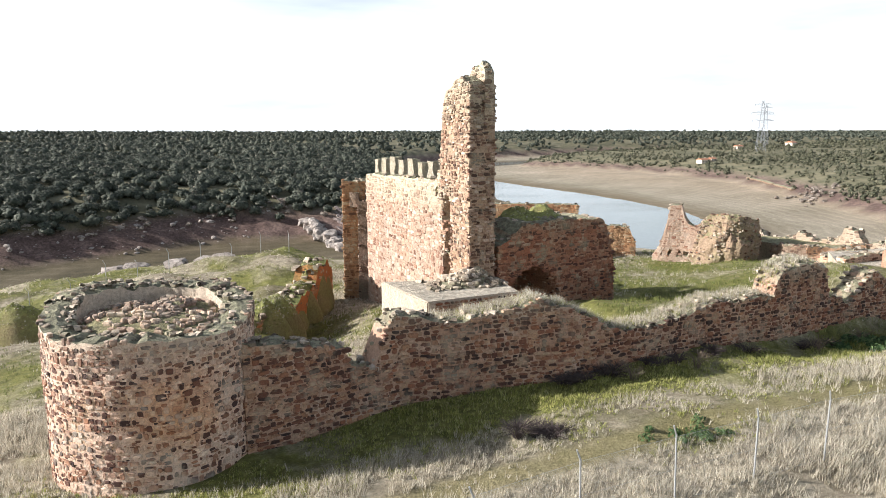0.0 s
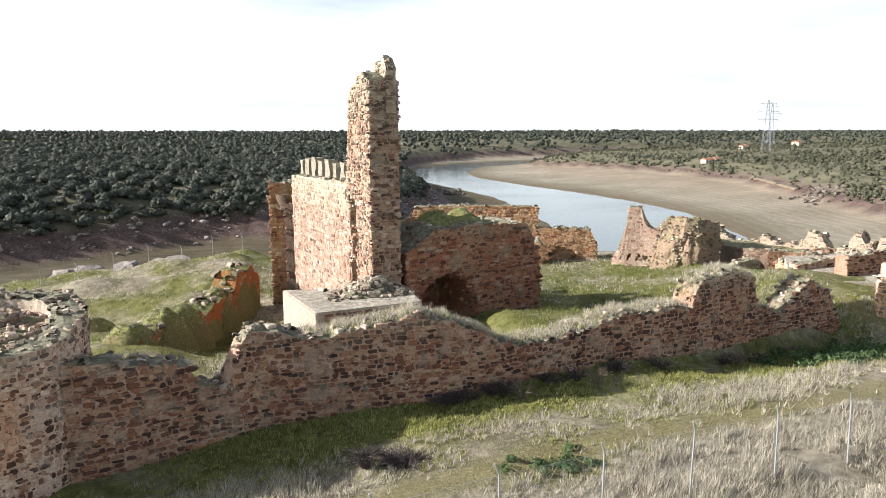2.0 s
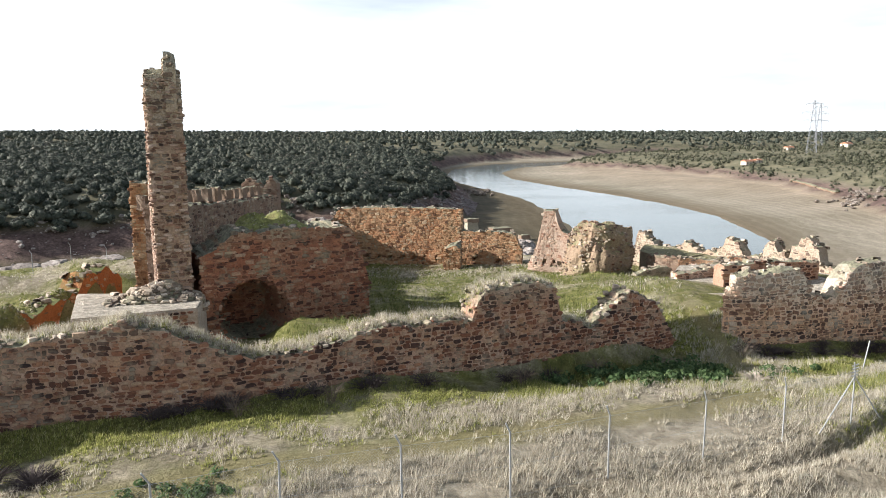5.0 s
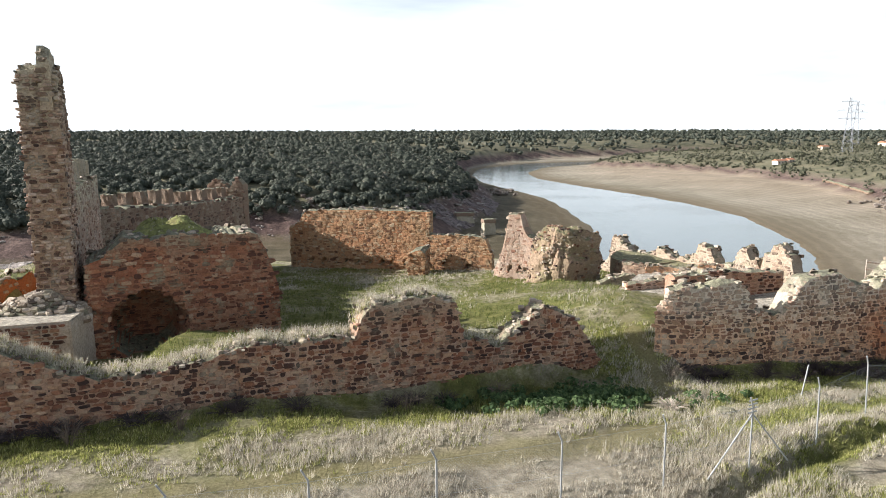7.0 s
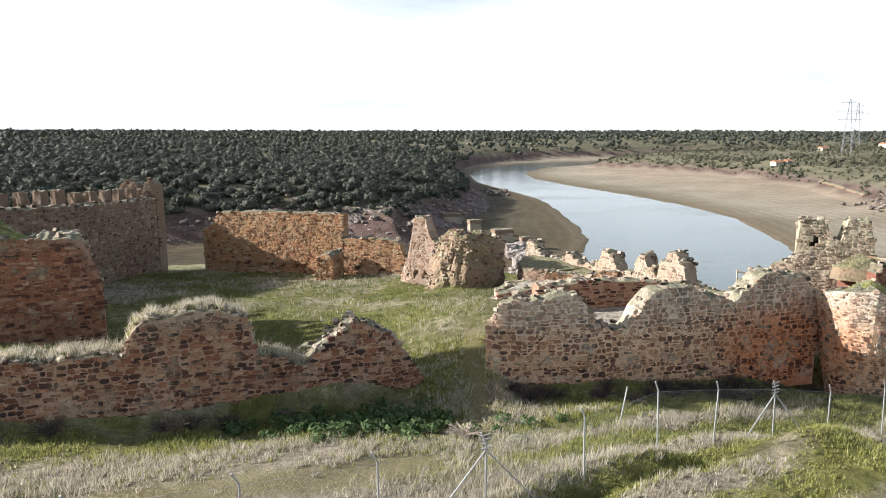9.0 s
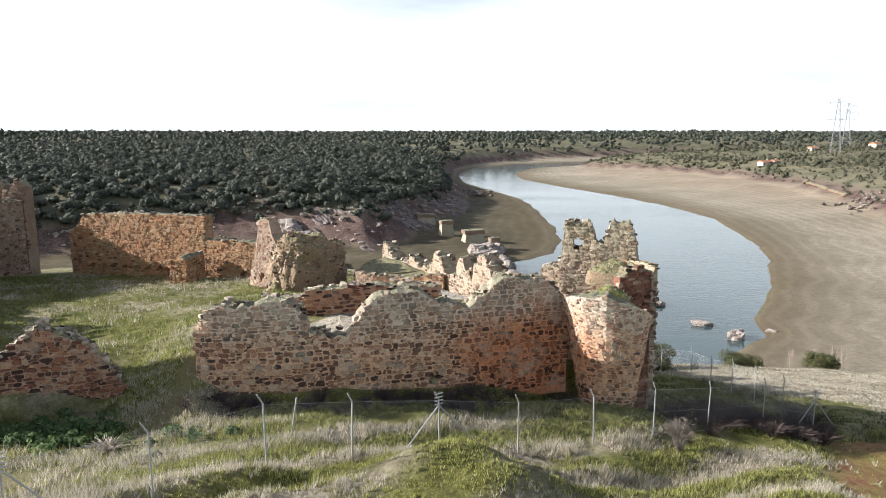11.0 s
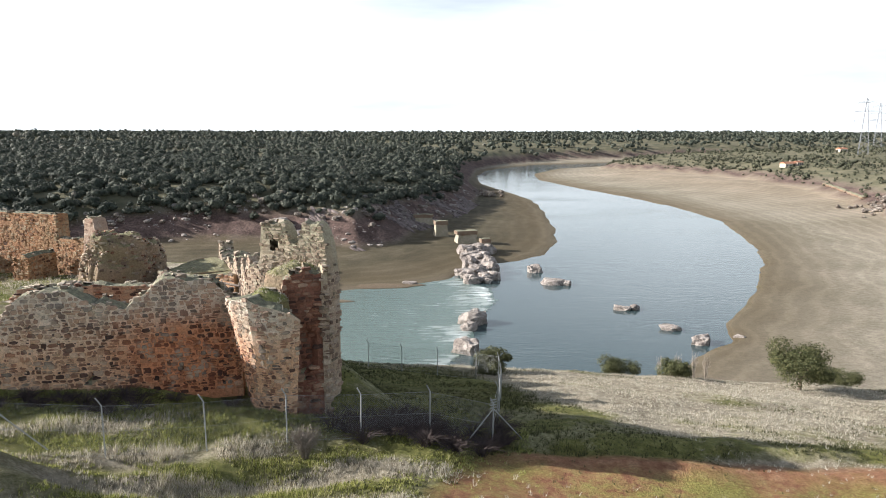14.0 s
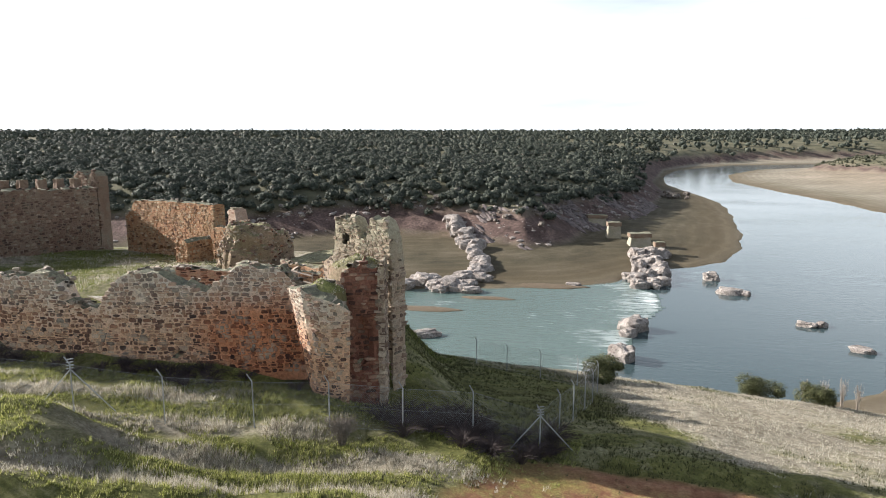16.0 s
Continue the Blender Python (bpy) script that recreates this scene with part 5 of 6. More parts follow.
for i, (x, y) in enumerate(FENCE):
    fence_post(x, y, gz(x, y), 1.0 if i in (12, 16) else 0.0, random.Random(i).uniform(-1.5, 1.5))

def stake():
    bm = bmesh.new()
    tube(bm, (0, 0, -0.3), (0, 0, 1.3), 0.028)
    ob = part("stake", bm, M_GALV)
    ob.matrix_basis = pose(12.0, 23.4, gz(12.0, 23.4), 0, 9, 0)
    tagged(ob, "galvanised stake leaning in the grass before the wall", "stake")


stake()

# ---------------------------------------------------------------- woods


def ball(sub):
    bm = bmesh.new()
    bmesh.ops.create_icosphere(bm, subdivisions=sub, radius=1.0)
    v = np.array([p.co[:] for p in bm.verts])
    f = np.array([[p.index for p in q.verts] for q in bm.faces])
    bm.free()
    return v, f


def crown_shape(rng, lobes, sprays, spray, core):
    """A rounded oak crown, base at z = 0, about 1 across and 0.85 high: lumpy inner lobes under many small leaf sprays."""
    bv, bf = ball(core)
    vs, fs, n, centres = [], [], 0, []
    for i in range(lobes):
        a = 2 * math.pi * (i + rng.random()) / lobes
        d = 0.0 if i == 0 else rng.uniform(0.17, 0.3)
        r = rng.uniform(0.19, 0.27) if i else 0.36
        centres.append((np.array((d * math.cos(a), d * math.sin(a), 0.36 + rng.uniform(-0.12, 0.14) + (0.08 if i == 0 else 0))), r))
    for c, r in centres:
        o = Vector((rng.random() * 50, rng.random() * 9, 0))
        k = np.array([0.86 + 0.3 * noise.noise(Vector(p) * 2.2 + o) for p in bv])
        vs.append(bv * (r, r, r * 0.9) * k[:, None] + c)
        fs.append(bf + n)
        n += len(bv)
    for _ in range(sprays):
        c, r = centres[rng.randrange(lobes)] if rng.random() < 0.8 else centres[0]
        u = Vector((rng.gauss(0, 1), rng.gauss(0, 1), rng.gauss(0.35, 0.9))).normalized()
        p = Vector(c) + u * r * rng.uniform(0.82, 1.12)
        w = (u + 0.5 * Vector((rng.gauss(0, 0.6), rng.gauss(0, 0.6), rng.gauss(0.2, 0.6)))).normalized()
        t = w.cross(Vector((rng.gauss(0, 1), rng.gauss(0, 1), rng.gauss(0, 1)))).normalized()
        b = w.cross(t)
        z = spray * rng.uniform(0.6, 1.35)
        vs.append(np.array([p - t * z, p + b * z * 0.8, p + t * z * 0.9 - w * z * 0.3, p - b * z * 0.8]))
        fs.append(np.array([[0, 1, 2], [0, 2, 3]]) + n)
        n += 4
    return np.concatenate(vs), np.concatenate(fs)


def scatter_woods(name, label, spots, shapes, mat, seed):
    rng = random.Random(seed)
    verts, faces, n = [], [], 0
    grounds = ground(np.array([p[0] for p in spots]), np.array([p[1] for p in spots]))
    for (x, y, s), g in zip(spots, grounds):
        v, f = shapes[rng.randrange(len(shapes))]
        a = rng.uniform(0, 6.28)
        c, d = math.cos(a) * s, math.sin(a) * s
        r = np.array(((c, -d, 0), (d, c, 0), (0, 0, s * rng.uniform(0.75, 1.05))))
        verts.append(v @ r.T + (x, y, g - 0.08 * s))
        faces.append(f + n)
        n += len(v)
    me = bpy.data.meshes.new(name)
    V, F = np.concatenate(verts), np.concatenate(faces)
    me.vertices.add(len(V))
    me.vertices.foreach_set("co", V.ravel())
    me.loops.add(F.size)
    me.loops.foreach_set("vertex_index", F.ravel())
    me.polygons.add(len(F))
    me.polygons.foreach_set("loop_start", np.arange(0, F.size, 3))
    me.update()
    me.validate()
    me.materials.append(mat)
    return tagged(new(name, me), label, "woods", kind="stuff")


HOUSES = [(320, 569)]


def woods():
    rng = random.Random(77)
    near = [crown_shape(rng, 6, 170, 0.062, 1) for _ in range(10)]
    mid = [crown_shape(rng, 3, 70, 0.085, 1) for _ in range(8)]
    far = [crown_shape(rng, 1, 16, 0.15, 1) for _ in range(6)]
    sets = {"near": [], "mid": [], "far": [], "near_open": [], "mid_open": [], "far_open": [], "scrub": []}
    R = np.random.default_rng(5)

    def sow(count, dmin, dmax, key, size):
        # spread evenly over the plan of the view, from the castle outward
        r = np.sqrt(R.uniform(dmin**2, dmax**2, count))
        a = R.uniform(radians(-52), radians(46), count)
        x, y = r * np.sin(a), r * np.cos(a)
        hl, hr = beside(FOOT_LEFT, x, y), -beside(FOOT_RIGHT, x, y)
        clear = wave(x, y, 38, 4.0) + 0.6 * wave(x, y, 14, 2.0)
        ok = (hl > 15 + 5 * wave(x, y, 12, 1)) & (clear < np.where(r < 420, 0.95, 0.62))
        ok |= (hr > 9) & (wave(x, y, 55, 8.0) + 0.5 * wave(x, y, 17, 3) < np.where(r < 900, 0.25, 0.35)) & (R.random(count) < 0.85)
        for i in np.nonzero(ok)[0]:
            other = hr[i] > 9
            sets[key + "_open" if other else key].append((float(x[i]), float(y[i]), float(size * R.uniform(0.5, 1.3) * (0.62 if other else 1.0))))

    sow(7600, 230, 470, "near", 5.8)
    sow(8500, 470, 900, "mid", 7.0)
    sow(15000, 900, 2600, "far", 11.0)
    # low scrub over the open slopes of the other bank
    x, y = R.uniform(200, 620, 9000), R.uniform(260, 900, 9000)
    hr = -beside(FOOT_RIGHT, x, y)
    ok = (hr > 5) & (wave(x, y, 26, 3.0) + 0.6 * wave(x, y, 9, 1.0) > -0.35) & (np.hypot(x - HOUSES[0][0], y - HOUSES[0][1]) > 14)
    for i in np.nonzero(ok)[0][:3600]:
        sets["scrub"].append((float(x[i]), float(y[i]), float(R.uniform(1.4, 3.6))))
    scatter_woods("scrub", "low grey-green scrub dotted over the far slope", sets["scrub"], far, M_SCRUB, 4)
    scatter_woods("woods_near", "dense evergreen holm oaks on the far valley side", sets["near"], near, M_WOODS, 1)
    scatter_woods("bushes_near", "grey-green oak bushes above the dry river flat", sets["near_open"], mid, M_SCRUB, 5)
    scatter_woods("bushes_middle", "low olive oak bushes over the open slope", sets["mid_open"], mid, M_SCRUB, 6)
    scatter_woods("bushes_far", "distant olive bushes on the open plateau", sets["far_open"], far, M_SCRUB, 7)
    scatter_woods("woods_middle", "evergreen oak scrub covering the slopes", sets["mid"], mid, M_WOODS, 2)
    scatter_woods("woods_far", "distant oak woods on the plateau", sets["far"], far, M_WOODS, 3)


woods()
# ---------------------------------------------------------------- hill: banks, rubble, foundations
w = Wall("wall_earth_bank", "mossy bank with a raw face of orange earth and stones",
         [(-28.0, 29.6, -1.2, -0.2), (-27.2, 30.8, -1.6, 0.9), (-26.0, 33.2, -1.8, 1.15), (-25.2, 35.0, -1.9, 0.9), (-24.4, 37.2, -2.0, 1.2), (-23.8, 38.6, -2.0, 2.1), (-23.3, 40.4, -2.0, 2.4), (-23.0, 41.6, -2.0, 1.6)],
         1.5, {"mortar": M_EARTH, "piece": M_OCHRE["piece"], "joined": M_OCHRE["joined"]}, 211, ragged=0.5, category="bank")
w.lay(skip=0.6, gap=0.7, proud=0.1).rubble(7, (0.15, 0.4)).done()
CUSHIONS = []
for cx, cy, rx, ry, top, seed in ((-28.3, 31.3, 1.5, 1.2, 1.15, 21), (-27.2, 32.6, 1.5, 1.3, 1.35, 25), (-26.6, 34.0, 1.5, 1.3, 1.3, 22), (-26.2, 36.0, 1.3, 1.2, 0.85, 23), (-25.3, 37.6, 1.2, 1.2, 1.2, 26), (-24.7, 39.2, 1.2, 1.3, 2.0, 24), (-24.2, 40.8, 1.0, 1.1, 2.15, 27)):
    CUSHIONS.append(mound("moss_cushion", "thick green moss and grass over the bank", cx + 0.25, cy, rx * 1.15, ry * 1.2, top + 0.4, -0.6, M_MOSS, seed, "bank", 2.4, 36, 0.12))

# overgrown mounds and a fallen heap beyond the round tower
for cx, cy, rx, ry, top, seed in ((-36.5, 45.0, 3.4, 1.5, -0.3, 61), (-31.5, 37.5, 2.6, 1.4, 0.4, 62), (-26.8, 26.5, 1.9, 1.2, 1.5, 63), (-41.5, 41.0, 3.4, 1.6, 0.3, 64)):
    CUSHIONS.append(mound("moss_cushion", "dark mossy mound on the slope behind the tower", cx, cy, rx, ry, top, -2.2, M_MOSS, seed, "bank", 1.7, 36, 0.14))
heap = mound("stone_heap", "collapsed wall heaped into loose stones behind the tower", -30.6, 25.0, 2.0, 1.7, 3.2, -0.4, M_BROWN["mortar"], 66.0, "rubble", 1.5, 36, 0.3)
stud(heap, M_CREST, 520, 67, (0.14, 0.42))
stud(heap, M_RED, 260, 68, (0.14, 0.4))

# excavated rooms inside the gate
for x0, y0, x1, y1, zt, th, mats, seed in (
    (9.6, 35.6, 13.4, 36.2, 2.3, 0.7, M_TOWER, 201), (14.6, 37.6, 17.6, 38.3, 2.2, 0.7, M_TOWER, 202), (12.4, 40.6, 17.5, 41.8, 1.5, 0.8, M_PALE, 203),
    (10.8, 44.6, 14.8, 45.2, 0.6, 0.7, M_CREST, 204), (17.6, 31.0, 21.4, 31.8, 2.6, 0.8, M_PALE, 205)):
    base = gz((x0 + x1) / 2, (y0 + y1) / 2) - 0.5
    w = Wall("wall_foundation", "low excavated foundation wall of pale stone", [(x0, y0, base, zt - 0.3), ((x0 + x1) / 2, (y0 + y1) / 2, base, zt), (x1, y1, base, zt - 0.15)], th, mats, seed, ragged=0.15)
    w.lay(low=0.14, high=0.22, wide=(0.25, 0.6)).lay("start").lay("end").rubble(6).done()


def slab(name, label, plan, z, thick, mat, seed):
    """An uneven floor of compacted mortar."""
    bm = bmesh.new()
    n = len(plan)
    top = [bm.verts.new((x, y, z)) for x, y in plan]
    low = [bm.verts.new((x, y, z - thick)) for x, y in plan]
    bm.faces.new(top)
    for i in range(n):
        bm.faces.new((low[i], low[(i + 1) % n], top[(i + 1) % n], top[i]))
    bmesh.ops.triangulate(bm, faces=bm.faces[:])
    bmesh.ops.subdivide_edges(bm, edges=bm.edges[:], cuts=3)
    for v in bm.verts:
        v.co.z += 0.22 * noise.noise(v.co * 0.9 + Vector((seed, 0, 0))) + 0.08 * noise.noise(v.co * 3.1)
    return tagged(part(name, bm, mat), label, "floor", kind="structure")


slab("floor_excavated", "pale excavated mortar floor", [(9.4, 31.6), (13.2, 30.6), (18.6, 32.0), (19.4, 36.0), (16.5, 40.2), (11.6, 39.6), (9.0, 35.6)], 1.75, 1.6, M_RENDER, 1)
slab("floor_terrace", "grassy terrace over the old cellars", [(13.9, 45.0), (18.0, 43.9), (17.2, 47.0), (14.6, 52.0), (13.0, 49.5), (12.9, 46.2)], 1.15, 1.8, M_RUIN, 2)


for line, mats, seed, label in (
    ([(12.6, 47.2, -1.3, 1.15), (12.75, 45.8, -1.2, 1.25), (13.9, 44.6, -0.8, 1.3)], M_BROWN, 206, "dark stone revetment under the grassy terrace"),
    ([(13.9, 44.6, -0.8, 1.3), (16.0, 44.2, -0.8, 1.15), (18.2, 43.5, -0.6, 1.45)], M_PALE, 207, "pale plastered revetment under the grassy terrace")):
    w = Wall("wall_revetment", label, line, 0.5, mats, seed, ragged=0.12)
    w.lay(low=0.14, high=0.24, wide=(0.2, 0.5), skip=0.25, gap=0.78).rubble(8, (0.1, 0.26)).done()


def loose_stones(name, label, spots, size, mats, seed):
    rng = random.Random(seed)
    ob = None
    for x, y in spots:
        s = rng.uniform(*size)
        me = boulder_mesh(name, (s * rng.uniform(0.9, 1.5), s, s * 0.6), rng.uniform(0, 50), mats, 2, 0.3)
        ob = part(name, me, None)
        ob.matrix_basis = pose(x, y, gz(x, y) + s * 0.2, 0, 0, rng.uniform(0, 360))
        tagged(ob, label, "stone", "loose stones on the hill")


R3 = random.Random(303)
loose_stones("loose_stone", "fallen pale stone lying in the grass", [(0.4 + R3.uniform(-1.2, 1.2), 30.5 + R3.uniform(-0.8, 0.8)) for _ in range(12)] + [(8.9, 22.1), (8.2, 21.4)], (0.15, 0.36), M_CREST["mortar"], 5)
loose_stones("outcrop", "pale boulder on the brow of the hill", [(-36 + R3.uniform(-3, 3), 68 + R3.uniform(-2.5, 2.5)) for _ in range(7)] + [(-43 + R3.uniform(-2, 2), 70 + R3.uniform(-2, 2)) for _ in range(4)], (0.6, 1.2), M_ROCK, 6)

# ---------------------------------------------------------------- river: boulders, weir, old bridge piers, white water


def boulder(x, y, z, size, seed, label="weathered boulder standing in the river", rough=0.35, turn=None):
    ob = part("boulder", boulder_mesh("boulder", size, seed, M_ROCK, 3 if max(size) < 6 else 4, rough))
    ob.matrix_basis = pose(x, y, z, 0, 0, seed * 77 % 360 if turn is None else turn)
    return tagged(ob, label, "boulder", "boulders in the river")


for x, y, s, seed in ((61.5, 209, (2.6, 2.2, 2.0), 1.1), (63.6, 191, (3.2, 2.0, 1.5), 2.2), (67.6, 190, (1.4, 1.2, 1.1), 3.3), (75.2, 162, (2.0, 1.3, 0.9), 4.4), (78.2, 162.5, (1.4, 1.1, 1.0), 5.5),
                      (80.8, 145, (2.1, 1.5, 0.9), 6.6), (83.6, 135, (2.3, 1.7, 1.6), 7.7), (92.5, 138, (1.1, 0.8, 0.6), 8.8), (39.5, 151, (3.0, 2.4, 2.6), 9.9), (38.2, 146, (2.0, 1.6, 1.5), 10.1), (36.5, 130.5, (2.6, 2.2, 2.4), 11.2)):
    boulder(x, y, WATER + 0.1, s, seed)
for x, y, s, seed in ((-2.5, 136, (3.6, 1.6, 1.3), 12.1), (-8, 138, (2.0, 1.4, 1.0), 12.7)):
    boulder(x, y, WATER + 0.1, s, seed, "low rock breaking the water")
RR = random.Random(404)
# pale granite rib coming down the far slope to the water, in large worn slabs
for i in range(26):
    k = i / 25
    x = float(np.interp(k, (0, 0.25, 0.55, 0.8, 1), (-25.5, -17.5, -8.5, -3.5, -5.0))) + RR.uniform(-1.3, 1.3)
    y = float(np.interp(k, (0, 0.25, 0.55, 0.8, 1), (260, 248, 221, 202, 188))) + RR.uniform(-1.8, 1.8)
    s = RR.uniform(1.7, 2.9) * (1.2 if k < 0.2 else 1.0)
    boulder(x, y, max(gz(x, y), WATER) + s * 0.15, (s * 1.0, s * 1.6, s * RR.uniform(0.75, 1.1)), 20 + i * 1.37, "pale granite slab of a rib running down to the water", 0.28, RR.uniform(-35, 5))
for i in range(14):
    x, y, s = -8 + RR.gauss(0, 4.5), 182 + RR.gauss(0, 4.0), RR.uniform(1.3, 3.0)
    boulder(x, y, max(gz(x, y), WATER) + s * 0.15, (s * 1.4, s * 1.1, s * RR.uniform(0.6, 0.95)), 120 + i * 1.9, "worn granite slab at the water's edge", 0.32)
# weir rocks, piled close
for i in range(44):
    k = RR.random()
    x = 43.5 + 2.5 * k + RR.gauss(0, 2.6)
    y = 192 + 48 * k + RR.gauss(0, 2.0)
    s = RR.uniform(0.9, 2.6)
    boulder(x, y, max(gz(x, y), WATER) + s * RR.uniform(0.1, 0.7), (s * 1.25, s, s * RR.uniform(0.65, 1.0)), 50 + i * 1.7, "grey rock of the broken weir", 0.36)
boulder(24, 192, WATER + 0.1, (2.0, 1.2, 0.8), 91.0, "grey rock of the broken weir")


def bridge_pier(x, y, w, d, h, seed):
    rng = random.Random(seed)
    z = gz(x, y) - 0.5
    bm = bmesh.new()
    bmesh.ops.create_cube(bm, size=1.0)
    bmesh.ops.subdivide_edges(bm, edges=bm.edges[:], cuts=3, use_grid_fill=True)
    for v in bm.verts:
        k = 1.0 - 0.2 * (v.co.z + 0.5)
        v.co = Vector((v.co.x * w * k, v.co.y * d * k, (v.co.z + 0.5) * h)) + Vector([rng.uniform(-0.12, 0.12) for _ in range(3)])
    ob = part("bridge_pier", bm, M_CREST["mortar"])
    bm = bmesh.new()
    bmesh.ops.create_cube(bm, size=1.0)
    bmesh.ops.subdivide_edges(bm, edges=bm.edges[:], cuts=3, use_grid_fill=True)
    for v in bm.verts:
        v.co = Vector((v.co.x * w * 0.95, v.co.y * d * 0.95, v.co.z * 1.3 + h + 0.5 + 0.4 * noise.noise(v.co * 3 + Vector((seed, 0, 0)))))
    part("cap", bm, M_BROWN["mortar"], ob, "ragged dark top of rubble")
    ob.matrix_basis = pose(x, y, z, 0, 0, 12)
    return tagged(ob, "squat stone pier of a drowned bridge", "bridge pier", "piers of the old bridge")


for x, y, w, d, h, sd in ((34.0, 270, 5.2, 4.2, 5.2, 1), (43.0, 257, 8.0, 5.0, 3.8, 2), (49.0, 243, 3.6, 3.2, 3.4, 3), (27, 296, 8.5, 4.0, 3.2, 4)):
    bridge_pier(x, y, w, d, h, sd)

# sand spit between the ridge and the weir
for cx, cy, rx, ry in ((-8, 158, 9, 2.5), (4, 172, 7, 2.0)):
    mound("sandbar", "low brown sandbar in the river", cx, cy, rx, ry, WATER + 0.35, WATER + 0.03, M_MUD, cx, "sandbar", 2.0, 40, 0.1)
mound("sandbar", "low brown sandbar in the river", 14, 190, 15, 4.0, WATER + 0.45, WATER + 0.05, M_MUD, 41.0, "sandbar", 2.0, 40, 0.1)


# stones strewn over the bare bank below the woods
def bank_stones():
    R = np.random.default_rng(44)
    x, y = R.uniform(-150, 90, 9000), R.uniform(205, 480, 9000)
    hl = beside(FOOT_LEFT, x, y)
    ok = (hl > 1) & (hl < 26) & (wave(x, y, 9, 4) > -0.3)
    x, y = x[ok][:2200], y[ok][:2200]
    z = ground(x, y)
    bv, bf = ball(1)
    verts, faces = [], []
    for i in range(len(x)):
        s = 0.2 + 1.1 * R.random() ** 5
        v = bv * (s * R.uniform(0.8, 2.0), s, s * R.uniform(0.4, 0.9)) * R.uniform(0.75, 1.2, (len(bv), 1))
        a = R.uniform(0, 6.28)
        c, d = math.cos(a), math.sin(a)
        verts.append(v @ np.array(((c, -d, 0), (d, c, 0), (0, 0, 1))).T + (x[i], y[i], z[i]))
        faces.append(bf + i * len(bv))
    me = mesh_of("bank_stones", np.concatenate(verts), np.concatenate(faces).tolist(), M_ROCK)
    tagged(new("bank_stones", me), "loose stones strewn over the bare river bank", "stones", kind="stuff")


bank_stones()


def scree_slabs():
    """Tilted strata breaking out of the bare slope between the woods and the flats."""
    R = np.random.default_rng(46)
    x, y = R.uniform(-14, 70, 5000), R.uniform(228, 420, 5000)
    hl = beside(FOOT_LEFT, x, y)
    ok = (hl > -1) & (hl < 20) & (wave(x, y, 11, 2) + 0.4 * wave(x, y, 4, 1) > 0.0)
    x, y = x[ok][:420], y[ok][:420]
    z = ground(x, y)
    bv, bf = ball(1)
    bv = np.sign(bv) * np.abs(bv) ** 0.7
    verts, faces = [], []
    for i in range(len(x)):
        s = R.uniform(0.5, 1.5)
        v = bv * (s * R.uniform(1.6, 3.6), s * 0.7, s * 0.4) * R.uniform(0.8, 1.15, (len(bv), 1))
        r = np.array(Euler((R.uniform(-0.3, 0.3), R.uniform(0.15, 0.55), R.uniform(-1.0, -0.3))).to_matrix())
        verts.append(v @ r.T + (x[i], y[i], z[i] + 0.1 * s))
        faces.append(bf + i * len(bv))
    me = mesh_of("scree", np.concatenate(verts), np.concatenate(faces).tolist(), M_SCREE)
    tagged(new("scree", me), "dark tilted slabs of rock on the bare river bank", "rocks", kind="stuff")


M_SCREE = plain("dark_schist", (0.15, 0.12, 0.112), 0.9, 0, 0.6, 0.7, 0.8)
scree_slabs()


def thickets():
    """Leafless pale bushes along the edges of the woods."""
    R = np.random.default_rng(48)
    rng = random.Random(49)
    shapes = [crown_shape(rng, 5, 150, 0.05, 0) for _ in range(6)]
    spots = []
    for cx, cy, spread, count, size in ((-37, 271, 2.5, 7, 3.2), (-33, 268, 3.0, 4, 2.4), (66, 455, 4.0, 14, 4.6), (70, 480, 5.0, 10, 4.6), (250, 338, 6.0, 26, 3.4), (258, 352, 6.0, 18, 3.2), (240, 322, 5.0, 10, 2.6)):
        for _ in range(count):
            spots.append((cx + R.normal(0, spread), cy + R.normal(0, spread), size * R.uniform(0.6, 1.2)))
    x, y = R.uniform(-150, 70, 3000), R.uniform(210, 460, 3000)
    hl = beside(FOOT_LEFT, x, y)
    for i in np.nonzero((hl > 10) & (hl < 19))[0][:70]:
        spots.append((float(x[i]), float(y[i]), float(R.uniform(1.6, 3.6))))
    scatter_woods("thicket", "leafless grey-brown bushes along the bank", spots, shapes, M_BARE, 8)


M_BARE = leaf_material("bare_twigs", [(0.0, (0.13, 0.105, 0.09)), (0.6, (0.22, 0.185, 0.16)), (1.0, (0.34, 0.30, 0.27))], True)
thickets()

# ---------------------------------------------------------------- trees and shrubs


def leaf_cloud(rng, centres, per, leaf, squash=0.8):
    """Many small leaf faces spread through clumps."""
    verts, faces = [], []
    for c, r in centres:
        for _ in range(per):
            d = Vector((rng.gauss(0, 1), rng.gauss(0, 1), rng.gauss(0, 1))).normalized() * r * rng.uniform(0.55, 1.05)
            p = Vector(c) + Vector((d.x, d.y, d.z * squash))
            n = (d.normalized() + Vector((rng.uniform(-0.7, 0.7), rng.uniform(-0.7, 0.7), rng.uniform(-0.4, 0.8)))).normalized()
            t = n.cross(Vector((rng.uniform(-1, 1), rng.uniform(-1, 1), rng.uniform(-1, 1)))).normalized()
            b = n.cross(t)
            s = leaf * rng.uniform(0.6, 1.3)
            i = len(verts)
            verts += [p - t * s, p + b * s * 0.6, p + t * s, p - b * s * 0.6]
            faces.append((i, i + 1, i + 2, i + 3))
    return verts, faces


M_BARK = plain("grey_bark", (0.13, 0.10, 0.075), 0.95, 0, 0.4, 8.0, 0.6)
